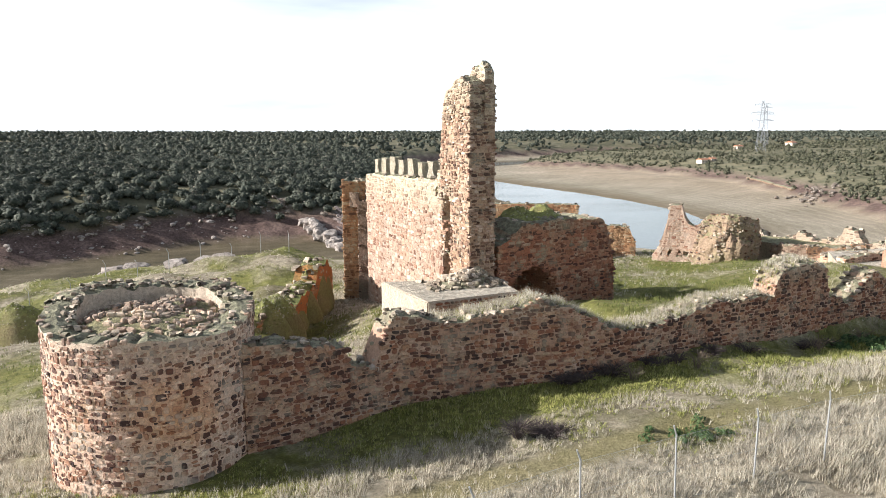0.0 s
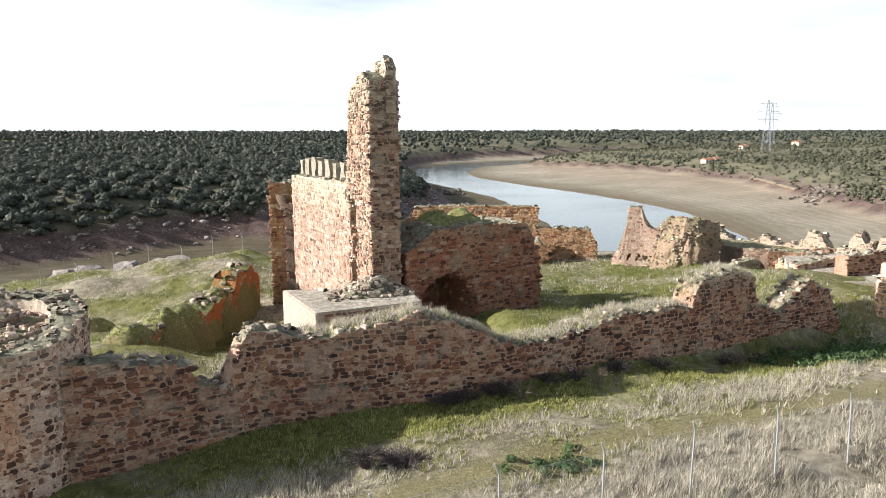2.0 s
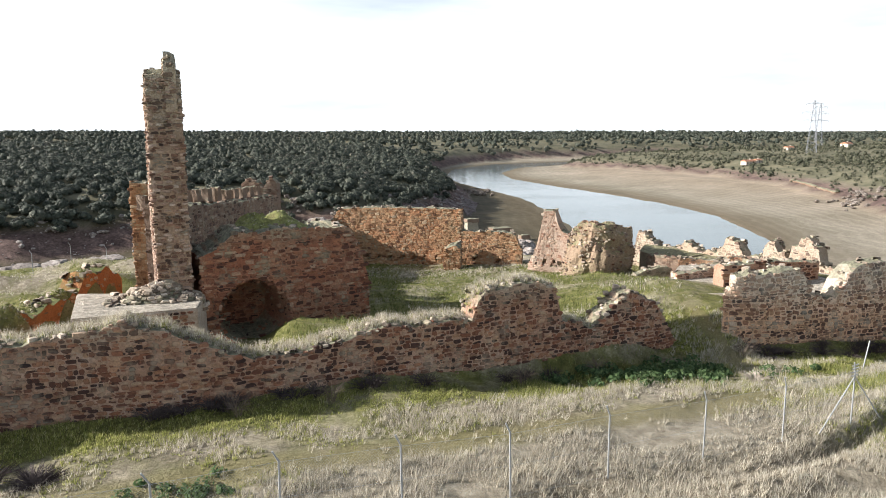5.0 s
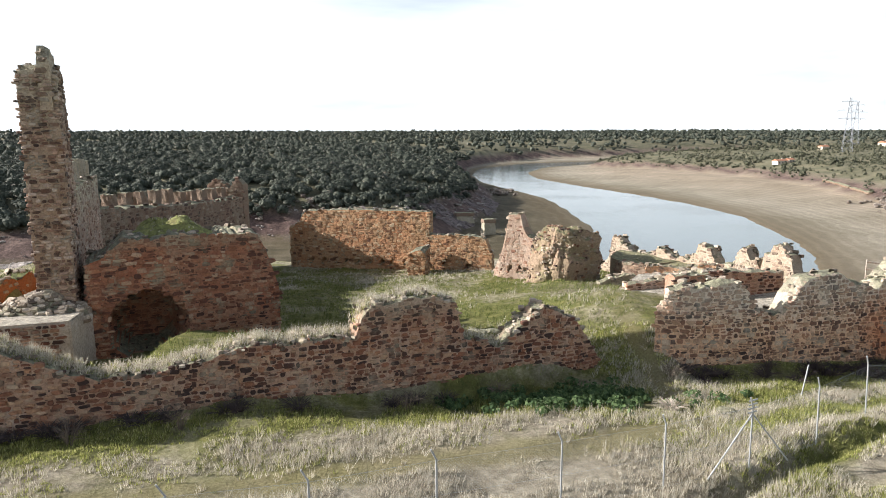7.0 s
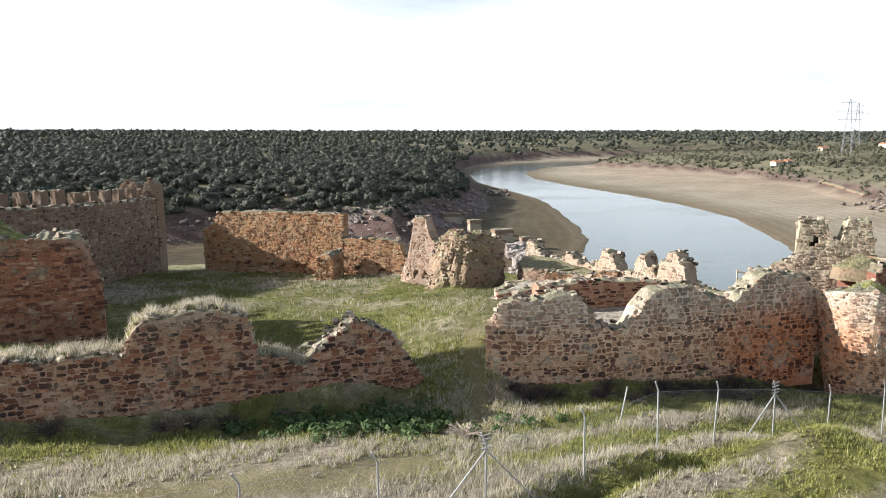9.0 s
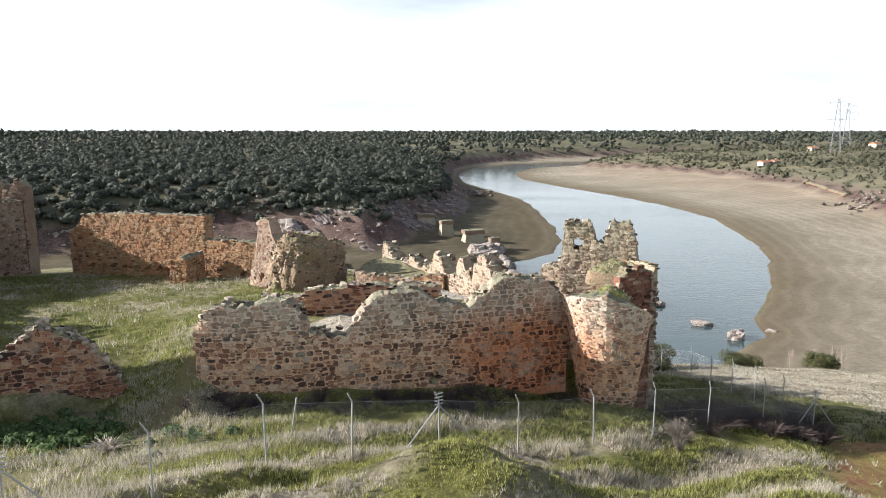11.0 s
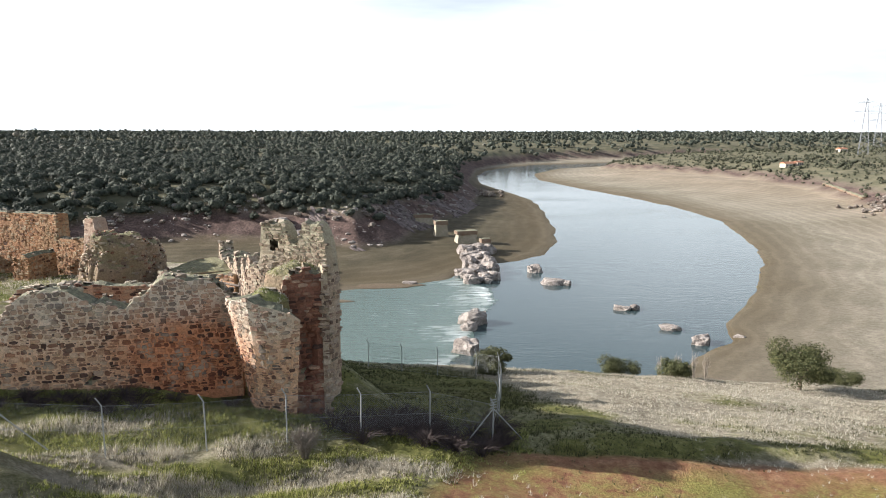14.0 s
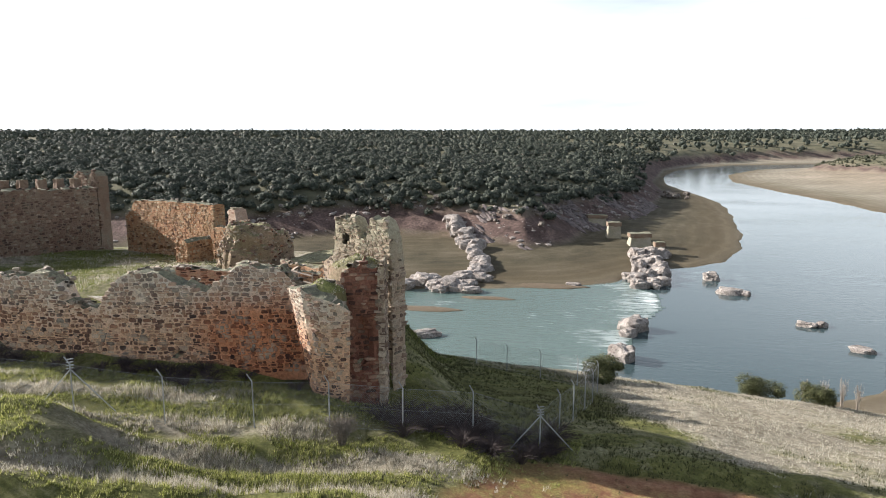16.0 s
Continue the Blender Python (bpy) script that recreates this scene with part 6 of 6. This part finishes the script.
M_TWIG = plain("pale_dry_twigs", (0.36, 0.31, 0.26), 0.9, 0, 0.35, 12.0, 0.0)
M_DEAD = plain("dead_grey_twigs", (0.17, 0.145, 0.12), 0.95, 0, 0.4, 12.0, 0.0)
M_BRAMBLE = plain("dark_bramble_stems", (0.055, 0.040, 0.038), 0.9, 0, 0.5, 5.0, 0.0)


def tree(x, y, height, spread, seed, label, name="tree", leaf=0.075, per=900, trunk=True):
    rng = random.Random(seed)
    z = gz(x, y)
    root = None
    bm = bmesh.new()
    base = 0.22 * height if trunk else 0.0
    tips = []
    tube_taper(bm, (0, 0, -0.3), (0.05 * height * rng.uniform(-1, 1), 0, base), 0.045 * height, 0.03 * height)
    for i in range(7):
        a = 2 * math.pi * (i + rng.random() * 0.6) / 7
        r = spread * rng.uniform(0.35, 0.75)
        tip = (r * math.cos(a), r * math.sin(a), base + (height - base) * rng.uniform(0.3, 0.8))
        tube_taper(bm, (0, 0, base * 0.85), tip, 0.02 * height, 0.006 * height)
        tips.append(tip)
    root = part(name, bm, M_BARK)
    centres = [(t, spread * rng.uniform(0.34, 0.5)) for t in tips] + [((0, 0, height * 0.7), spread * 0.45)]
    for _ in range(9):
        a, r = rng.uniform(0, 6.28), spread * rng.uniform(0.2, 0.85)
        centres.append(((r * math.cos(a), r * math.sin(a), base + (height - base) * rng.uniform(0.12, 0.75)), spread * rng.uniform(0.2, 0.36)))
    v, f = leaf_cloud(rng, centres, per, leaf)
    part("crown", mesh_of("crown", v, f, M_BUSH), None, root, "dense dark green small leaves")
    root.matrix_basis = pose(x, y, z, 0, 0, rng.uniform(0, 360))
    return tagged(root, label, "tree" if trunk else "bush")


def tube_taper(bm, a, b, r0, r1, sides=7):
    a, b = Vector(a), Vector(b)
    q = (b - a).to_track_quat("Z", "Y")
    rings = []
    for p, r in ((a, r0), ((a + b) / 2 + Vector((0, 0, 0.08 * (b - a).length)), (r0 + r1) / 2), (b, r1)):
        rings.append([bm.verts.new(p + q @ Vector((r * math.cos(2 * math.pi * i / sides), r * math.sin(2 * math.pi * i / sides), 0))) for i in range(sides)])
    for lo, hi in zip(rings[:-1], rings[1:]):
        for i in range(sides):
            bm.faces.new((lo[i], lo[(i + 1) % sides], hi[(i + 1) % sides], hi[i]))
    bm.faces.new(rings[-1])


tree(57.6, 51.5, 3.4, 2.9, 1, "small round holm oak on the dry meadow")
tree(47.0, 62.2, 2.0, 2.0, 2, "low dark evergreen bush on the meadow", "bush", 0.065, 560, False)
tree(48.8, 53.2, 1.6, 1.4, 3, "low grey-green bush on the meadow", "bush", 0.06, 480, False)
tree(34.4, 50.7, 1.9, 1.5, 4, "dark evergreen bush beside the fence", "bush", 0.065, 520, False)
tree(72, 70, 3.0, 2.4, 6, "round evergreen bush on the river flat", "bush", 0.07, 520, False)


def bare_shrub(x, y, h, spread, stems, seed, label, mat, name="bare_shrub"):
    rng = random.Random(seed)
    bm = bmesh.new()
    for _ in range(stems):
        a, r = rng.uniform(0, 6.28), rng.uniform(0.15, 1) * spread
        tip = Vector((r * math.cos(a), r * math.sin(a), h * rng.uniform(0.5, 1)))
        mid = tip * 0.5 + Vector((0, 0, 0.12 * h))
        for p, q in (((0.15 * tip.x, 0.15 * tip.y, -0.05), mid), (mid, tip), (mid, tip + Vector((rng.uniform(-0.3, 0.3) * spread, rng.uniform(-0.3, 0.3) * spread, -0.15 * h)))):
            tube(bm, p, q, 0.007, 3)
        if stems > 100:
            for _ in range(4):
                at = mid.lerp(tip, rng.uniform(0.0, 1.0))
                d = Vector((rng.gauss(0, 1), rng.gauss(0, 1), rng.gauss(0.4, 0.8))).normalized() * 0.2 * h
                tube(bm, at, at + d, 0.005, 3)
    ob = part(name, bm, mat)
    ob.matrix_basis = pose(x, y, gz(x, y))
    return tagged(ob, label, "shrub")


bare_shrub(25.6, 25.2, 1.2, 0.62, 110, 1, "leafless pale shrub beside a fence post", M_DEAD)
for i, (x, y) in enumerate(((50.0, 56.0), (50.8, 54.6), (52.0, 55.2), (49.2, 58.0))):
    bare_shrub(x, y, 2.2, 0.35, 40, 10 + i, "tall bleached reeds on the meadow", M_TWIG, "reeds")
for i, (x, y) in enumerate(((-2.4, 22.9), (-9.5, 20.9), (-12.5, 20.2), (1.0, 24.3), (8.0, 25.6))):
    bare_shrub(x, y, 0.75, 0.6, 26, 20 + i, "dead grey twigs at the foot of the wall", M_BARK, "dead_shrub")
bare_shrub(6.7, 22.3, 0.4, 0.7, 70, 31, "heap of cut pale brushwood beside the path", M_TWIG, "brushwood")
RB = random.Random(71)
for i in range(44):
    if i < 17:
        p, t, o = WALLS["wall_south"].axes_at(RB.uniform(11, 27))
    else:
        p, t, o = WALLS["wall_gate"].axes_at(RB.uniform(0.8, 14.5))
    out = RB.uniform(0.3, 0.9 if i < 30 else 1.7)
    bare_shrub(p[0] + o[0] * out, p[1] + o[1] * out, RB.uniform(0.25, 0.6), RB.uniform(0.4, 0.9), 60, 60 + i, "dark tangle of bramble at the foot of the wall", M_BRAMBLE, "bramble")

for i in range(44):
    x, y = (29.6 + RB.gauss(0, 1.7), 28.2 + RB.gauss(0, 0.9)) if i < 40 else (-17.2 + RB.gauss(0, 0.4), 16.9 + RB.gauss(0, 0.3))
    bare_shrub(x, y, RB.uniform(0.4, 0.75), RB.uniform(0.6, 1.1), 95, 160 + i, "dark purple tangle of bramble on the slope", M_BRAMBLE, "bramble")

# nettles by the broken wall end
R4 = random.Random(9)
centres = [((3.4 + R4.gauss(0, 1.9), 23.7 + R4.gauss(0, 0.7), 0), R4.uniform(0.2, 0.45)) for _ in range(110)]
centres = [((c[0], c[1], gz(c[0], c[1]) + 0.15), r) for c, r in centres]
v, f = leaf_cloud(R4, centres, 60, 0.085, 0.6)
tagged(part("nettles", mesh_of("nettles", v, f, M_NETTLE)), "patch of fresh green nettles at the wall end", "plants", kind="stuff")
centres = [((-13.2 + R4.gauss(0, 0.5), 15.2 + R4.gauss(0, 0.3), 0), R4.uniform(0.15, 0.3)) for _ in range(14)]
centres = [((c[0], c[1], gz(c[0], c[1]) + 0.1), r) for c, r in centres]
v, f = leaf_cloud(R4, centres, 50, 0.06, 0.6)
tagged(part("green_weeds", mesh_of("green_weeds", v, f, M_NETTLE)), "clump of bright green weeds in the grass", "plants")

# ---------------------------------------------------------------- fence continued


def chain_link(a, b, name="chain_link"):
    """Diamond wire mesh and three line wires between two posts."""
    ax, ay = a
    bx, by = b
    za, zb = gz(ax, ay), gz(bx, by)
    n = math.hypot(bx - ax, by - ay)
    verts, faces = [], []

    def at(u, h):
        k = u / n
        return (ax + (bx - ax) * k, ay + (by - ay) * k, za + (zb - za) * k + h)

    def wire(u0, h0, u1, h1, r=0.0018):
        i = len(verts)
        p, q = at(u0, h0), at(u1, h1)
        verts.extend([(p[0], p[1], p[2] - r), (q[0], q[1], q[2] - r), (q[0], q[1], q[2] + r), (p[0], p[1], p[2] + r)])
        faces.append((i, i + 1, i + 2, i + 3))

    top, step = 1.78, 0.075
    u = -top
    while u < n:
        for s in (0, 1):
            u0, u1 = max(u, 0), min(u + top, n)
            if u1 > u0:
                h0, h1 = u0 - u, u1 - u
                wire(u0, (top - h0) if s else h0, u1, (top - h1) if s else h1)
        u += step
    root = tagged(part(name, mesh_of(name, verts, faces, M_GALV)), "thin galvanised chain-link mesh between fence posts", "fence", "mesh bays of the perimeter fence")
    for h in (0.05, 0.9, 1.76):
        bm = bmesh.new()
        tube(bm, at(0, h), at(n, h), 0.004, 4)
        part("line_wire", bm, M_GALV, root)
    return root


for a, b in zip(FENCE[:-1], FENCE[1:]):
    chain_link(a, b)
CORNER = [(27.4, 26.9), (30.0, 27.6), (32.5, 28.2), (33.0, 31.4), (33.4, 34.6), (33.8, 37.8), (34.1, 41.0), (34.3, 44.2), (33.0, 46.0), (30.5, 47.6), (28.0, 49.2), (25.5, 50.8)]
for i, (x, y) in enumerate(CORNER[1:]):
    fence_post(x, y, gz(x, y), 1.0 if i == 1 else 0.0, 0.5)
for a, b in zip(CORNER[:-1], CORNER[1:]):
    chain_link(a, b)
BROW = [(-47, 40), (-45, 43.5), (-43, 47), (-41.5, 50.5), (-40, 54), (-38.5, 57.5), (-36.6, 60.6), (-34.2, 62.6), (-31.6, 63.8), (-29, 64.6), (-26.4, 65.2)]
for x, y in BROW:
    fence_post(x, y, gz(x, y), 0.0, 1.0)

# timber handrail on the wall walk
def handrail():
    ends, z = ((19.7, 31.3), (22.0, 30.95)), 2.85
    (x0, y0), (x1, y1) = ends
    bm = bmesh.new()
    tube(bm, (x0, y0, z + 1.05), (x1, y1, z + 0.7), 0.045)
    root = part("handrail", bm, M_TWIG)
    bm = bmesh.new()
    tube(bm, (x0, y0, z + 0.7), (x1, y1, z + 0.35), 0.045)
    part("lower_rail", bm, M_TWIG, root)
    for k in (0.0, 0.33, 0.66, 1.0):
        x, y = x0 + (x1 - x0) * k, y0 + (y1 - y0) * k
        bm = bmesh.new()
        tube(bm, (x, y, gz(x, y) - 0.2), (x, y, z + 1.15 - 0.3 * k), 0.035)
        part("upright", bm, M_TWIG, root)
    tagged(root, "pale timber handrail on the ruined wall walk", "handrail")


handrail()

# ---------------------------------------------------------------- far bank: houses, pylons


M_LATTICE = plain("dull_lattice_steel", (0.22, 0.23, 0.25), 0.7, 0, 0.15, 2.0, 0.0)


def pylon(x, y, h):
    """Four lattice legs drawing together, three crossarms with hanging insulators."""
    z = gz(x, y)
    w = h * 0.085
    bm = bmesh.new()
    for i in range(8):
        k0, k1 = i / 8, (i + 1) / 8
        a, b = w * (1 - 0.86 * k0), w * (1 - 0.86 * k1)
        for s in (-1, 1):
            tube(bm, (-a, s * a, h * k0), (b, s * b, h * k1), 0.08, 3)
            tube(bm, (a, s * a, h * k0), (-b, s * b, h * k1), 0.08, 3)
            tube(bm, (s * a, -a, h * k0), (s * b, b, h * k1), 0.08, 3)
    root = part("pylon", bm, M_LATTICE)
    for sx, sy in ((-1, -1), (1, -1), (1, 1), (-1, 1)):
        bm = bmesh.new()
        tube(bm, (sx * w, sy * w, -1), (sx * w * 0.14, sy * w * 0.14, h), 0.19, 4)
        part("leg", bm, M_LATTICE, root)
    for up, wide in ((0.62, 0.18), (0.77, 0.2), (0.93, 0.14)):
        bm = bmesh.new()
        for s in (-1, 1):
            tube(bm, (0, 0, h * up + 1.2), (s * h * wide, 0, h * up), 0.1, 4)
            tube(bm, (0, 0, h * up - 0.2), (s * h * wide, 0, h * up), 0.14, 4)
        arm = part("crossarm", bm, M_LATTICE, root)
        for s in (-1, 1):
            bm = bmesh.new()
            tube(bm, (s * h * wide, 0, h * up), (s * h * wide, 0, h * up - 1.8), 0.12, 5)
            part("insulator", bm, M_DARK, arm, "dark hanging insulator string")
    root.matrix_basis = pose(x, y, z, 0, 0, -26)
    return tagged(root, "grey steel lattice power pylon", "pylon", "pylons on the skyline")


M_DARK = plain("dark_opening", (0.03, 0.03, 0.035), 0.4, 0, 0.2, 2.0, 0.0)
pylon(423, 637, 41.5 - gz(423, 637))
pylon(517, 765, 43 - gz(517, 765))

M_WHITE = plain("whitewash", (0.55, 0.48, 0.40), 0.85, 0, 0.1, 2.0, 0.1)
M_TILE = plain("clay_tiles", (0.36, 0.17, 0.10), 0.9, 0, 0.3, 1.5, 0.3)


def box(centre, size):
    bm = bmesh.new()
    bmesh.ops.create_cube(bm, size=1.0, matrix=Matrix.Translation(centre) @ Matrix.Diagonal((*size, 1)))
    bmesh.ops.bevel(bm, geom=bm.edges[:], offset=0.02, segments=1, affect="EDGES")
    return bm


def house(x, y, w, d, h, turn, seed):
    z = gz(x, y) - 0.4
    bm = bmesh.new()
    bmesh.ops.create_cube(bm, size=1.0, matrix=Matrix.Translation((0, 0, h / 2)) @ Matrix.Diagonal((w, d, h, 1)))
    bmesh.ops.bevel(bm, geom=bm.edges[:], offset=0.08, segments=1, affect="EDGES")
    root = part("house", bm, M_WHITE)
    bm = bmesh.new()
    a = [bm.verts.new(v) for v in ((-w / 2 - 0.5, -d / 2 - 0.5, h), (w / 2 + 0.5, -d / 2 - 0.5, h), (w / 2 + 0.5, d / 2 + 0.5, h), (-w / 2 - 0.5, d / 2 + 0.5, h), (-w / 2 - 0.5, 0, h + d * 0.26), (w / 2 + 0.5, 0, h + d * 0.26))]
    for q in ((0, 1, 5, 4), (2, 3, 4, 5), (0, 4, 3), (1, 2, 5), (3, 2, 1, 0)):
        bm.faces.new([a[i] for i in q])
    part("roof", bm, M_TILE, root, "red clay tile roof")
    for i in range(3):
        at = -w / 3 + i * w / 3
        tall = 2.0 if i == 1 else 1.3
        mid = tall / 2 + 0.4 if i == 1 else h * 0.55
        opening = part("door" if i == 1 else "window", box((at, -d / 2 - 0.01, mid), (1.1, 0.14, tall)), M_DARK, root)
        part("frame", box((at, -d / 2 - 0.05, mid + tall / 2 + 0.08), (1.4, 0.16, 0.16)), M_WHITE, opening)
        if i != 1:
            part("sill", box((at, -d / 2 - 0.1, mid - tall / 2 - 0.06), (1.4, 0.3, 0.12)), M_WHITE, opening)
    part("chimney", box((w * 0.25, d * 0.1, h + d * 0.26), (0.7, 0.7, 1.5)), M_WHITE, root)
    root.matrix_basis = pose(x, y, z, 0, 0, turn)
    return tagged(root, "white rural house with a clay tile roof", "house", "houses on the far bank")


house(*HOUSES[0], 11, 6, 3.2, 20, 1)
house(HOUSES[0][0] + 10, HOUSES[0][1] + 3, 6, 5, 2.6, 20, 2)
house(520, 720, 12, 8, 4.0, 30, 4)
house(440, 700, 9, 6, 3.2, 15, 5)
house(300, 900, 12, 8, 4.0, 15, 6)


def field_wall(pts, seed):
    bm = bmesh.new()
    rng = random.Random(seed)
    for (x0, y0), (x1, y1) in zip(pts[:-1], pts[1:]):
        n = max(2, int(math.hypot(x1 - x0, y1 - y0) / 3))
        for i in range(n):
            k = (i + rng.random() * 0.3) / n
            x, y = x0 + (x1 - x0) * k, y0 + (y1 - y0) * k
            s = rng.uniform(0.9, 1.9)
            bmesh.ops.create_icosphere(bm, subdivisions=1, radius=1.0, matrix=Matrix.Translation((x, y, gz(x, y) + 0.3)) @ Matrix.Rotation(rng.uniform(0, 3), 4, "Z") @ Matrix.Diagonal((s * 1.4, s, s * 0.7, 1)))
    tagged(part("field_wall", bm, M_BROWN["mortar"]), "tumbled pale dry-stone wall on the far bank", "stone wall", kind="stuff")


field_wall([(262, 372), (284, 450)], 2)

# ---------------------------------------------------------------- grass


def grass(name, label, spots, mat, seed, tall, wide, blades):
    """Tufts of single blades: spots are x, y, z and a size factor."""
    R = np.random.default_rng(seed)
    n = len(spots)
    base = np.repeat(spots[:, :3], blades, 0)
    f = np.repeat(spots[:, 3], blades)
    m = n * blades
    a = R.uniform(0, 2 * np.pi, m)
    r = R.uniform(0, 0.11, m) * f
    base[:, 0] += r * np.cos(a)
    base[:, 1] += r * np.sin(a)
    h = tall * f * R.uniform(0.5, 1.15, m)
    lean = R.uniform(0.1, 0.75, m) * h
    w = wide * R.uniform(0.6, 1.3, m)
    b = a + R.uniform(-0.6, 0.6, m)
    side = R.uniform(0, 2 * np.pi, m)
    dx, dy = w * np.cos(side), w * np.sin(side)
    tip = base + np.stack([lean * np.cos(b) + 0.12 * h, lean * np.sin(b), h], 1)
    V = np.empty((m, 3, 3))
    V[:, 0] = base + np.stack([dx, dy, -0.03 * np.ones(m)], 1)
    V[:, 1] = base - np.stack([dx, dy, 0.03 * np.ones(m)], 1)
    V[:, 2] = tip
    me = bpy.data.meshes.new(name)
    me.vertices.add(m * 3)
    me.vertices.foreach_set("co", V.ravel())
    me.loops.add(m * 3)
    me.loops.foreach_set("vertex_index", np.arange(m * 3))
    me.polygons.add(m)
    me.polygons.foreach_set("loop_start", np.arange(0, m * 3, 3))
    me.update()
    me.materials.append(mat)
    tagged(new(name, me), label, "grass", kind="stuff")


def sow_grass():
    R = np.random.default_rng(12)
    gates = [np.array(w.line[:, :2]) for k, w in WALLS.items() if k in ("wall_south", "wall_gate")]

    def spread(count, x0, x1, y0, y1, size):
        x, y = R.uniform(x0, x1, count), R.uniform(y0, y1, count)
        d, lane, field = dryness_at(x, y), lane_at(x, y), field_at(x, y)
        tuft = wave(x, y, 0.55, 7.0) + 0.6 * wave(x, y, 1.4, 3.0)
        keep = (R.random(count) > lane * 1.15) & (R.random(count) > field * 0.93) & (tuft > -0.55) & (wave(x, y, 2.3, 5.0) + 0.5 * tuft > -0.75)
        keep &= R.random(count) < smooth(3, 13.5, y)
        keep &= np.hypot(x + 29.2, y - 19.2) > 3.0
        keep &= ~((x > -21) & (x < -8) & (y > 25.3 + 0.27 * (x + 19.5)) & (y < 34))
        keep &= ~((x > 9) & (x < 19.4) & (y > 30.5) & (y < 40))
        for line in gates:
            for (ax, ay), (bx, by) in zip(line[:-1], line[1:]):
                dx, dy = bx - ax, by - ay
                n = max(1e-6, math.hypot(dx, dy))
                u = ((x - ax) * dx + (y - ay) * dy) / n
                v = (-(x - ax) * dy + (y - ay) * dx) / n
                keep &= ~((u > -0.05) & (u < n + 0.05) & (v > -0.08) & (v < 1.2))
        x, y, d, tuft = x[keep], y[keep], d[keep], tuft[keep]
        z = castle_hill(x, y)
        f = size * (0.6 + 0.5 * np.clip(tuft, 0, 1.2) + 0.3 * wave(x, y, 2.3, 5.0)) * R.uniform(0.7, 1.2, len(x))
        dry = d + R.uniform(-0.28, 0.28, len(x)) > 0.5
        p = np.stack([x, y, z, f], 1)
        return p[dry], p[~dry]

    near = spread(54000, -40, 9, 3.0, 24, 1.0)
    fore = spread(50000, 5, 34, 5.0, 30, 0.95)
    near = tuple(np.concatenate(p) for p in zip(near, fore))
    inner = spread(26000, -24, 24, 22, 60, 1.2)
    east = spread(52000, 20, 66, 20, 74, 0.8)
    west = spread(11000, -60, -22, 22, 74, 1.1)
    # crest of the outer wall
    w = WALLS["wall_south"]
    crest = []
    for _ in range(2600):
        u = R.uniform(7, 29)
        p, t, o = w.axes_at(u)
        q = p - o * R.uniform(0.2, 1.3)
        crest.append((q[0], q[1], w.top(u) + 0.03, R.uniform(0.5, 0.95)))
    crest = np.array(crest)
    # grass on the mossy fills and cushions
    caps = []
    for ob, count in [(bpy.data.objects[n], 420) for n in ("vault_fill", "turret_fill", "turret_ledge", "floor_terrace")] + [(c, 700) for c in CUSHIONS]:
        faces = [p for p in ob.data.polygons if p.normal.z > 0.45]
        for _ in range(count):
            p = faces[int(R.integers(len(faces)))]
            c = ob.matrix_basis @ p.center
            a, r = R.uniform(0, 6.28), R.uniform(0, 0.12)
            caps.append((c.x + r * math.cos(a), c.y + r * math.sin(a), c.z - 0.02, R.uniform(0.15, 0.42)))
    caps = np.array(caps)
    # bleached tussocks in the yard
    x, y = R.uniform(-6, 22, 2600), R.uniform(26, 56, 2600)
    ok = (wave(x, y, 2.2, 1.0) + 0.5 * wave(x, y, 0.8, 2.0) > 0.25) & (y > 28 + 0.24 * (x + 6)) & ~((x > 8) & (x < 20) & (y < 43)) & ~((x > 5.0) & (x < 12.5) & (y > 45.5) & (y < 52))
    x, y = x[ok], y[ok]
    tussocks = np.stack([x, y, castle_hill(x, y), R.uniform(1.0, 1.7, len(x))], 1)
    grass("dry_grass", "bleached dry grass in tufts over the hill", np.concatenate([near[0], crest[:1800]]), M_GRASS_D, 1, 0.36, 0.010, 8)
    grass("green_grass", "short green winter grass over the hill", np.concatenate([near[1], crest[1800:]]), M_GRASS_G, 2, 0.20, 0.012, 8)
    grass("dry_grass_far", "bleached dry grass on the slopes round the castle", np.concatenate([inner[0], east[0], west[0], caps[::2], tussocks]), M_GRASS_D, 3, 0.26, 0.011, 6)
    grass("yard_grass", "fresh green grass in the castle yard and on its banks", np.concatenate([inner[1], west[1], caps[1::2]]), M_GRASS_Y, 4, 0.22, 0.014, 6)
    # blades of the slope carry its shade in their colour
    grass("slope_grass", "green grass on the slope above the river, darkened for shade", east[1], M_GRASS_SHADE, 5, 0.26, 0.014, 6)


sow_grass()
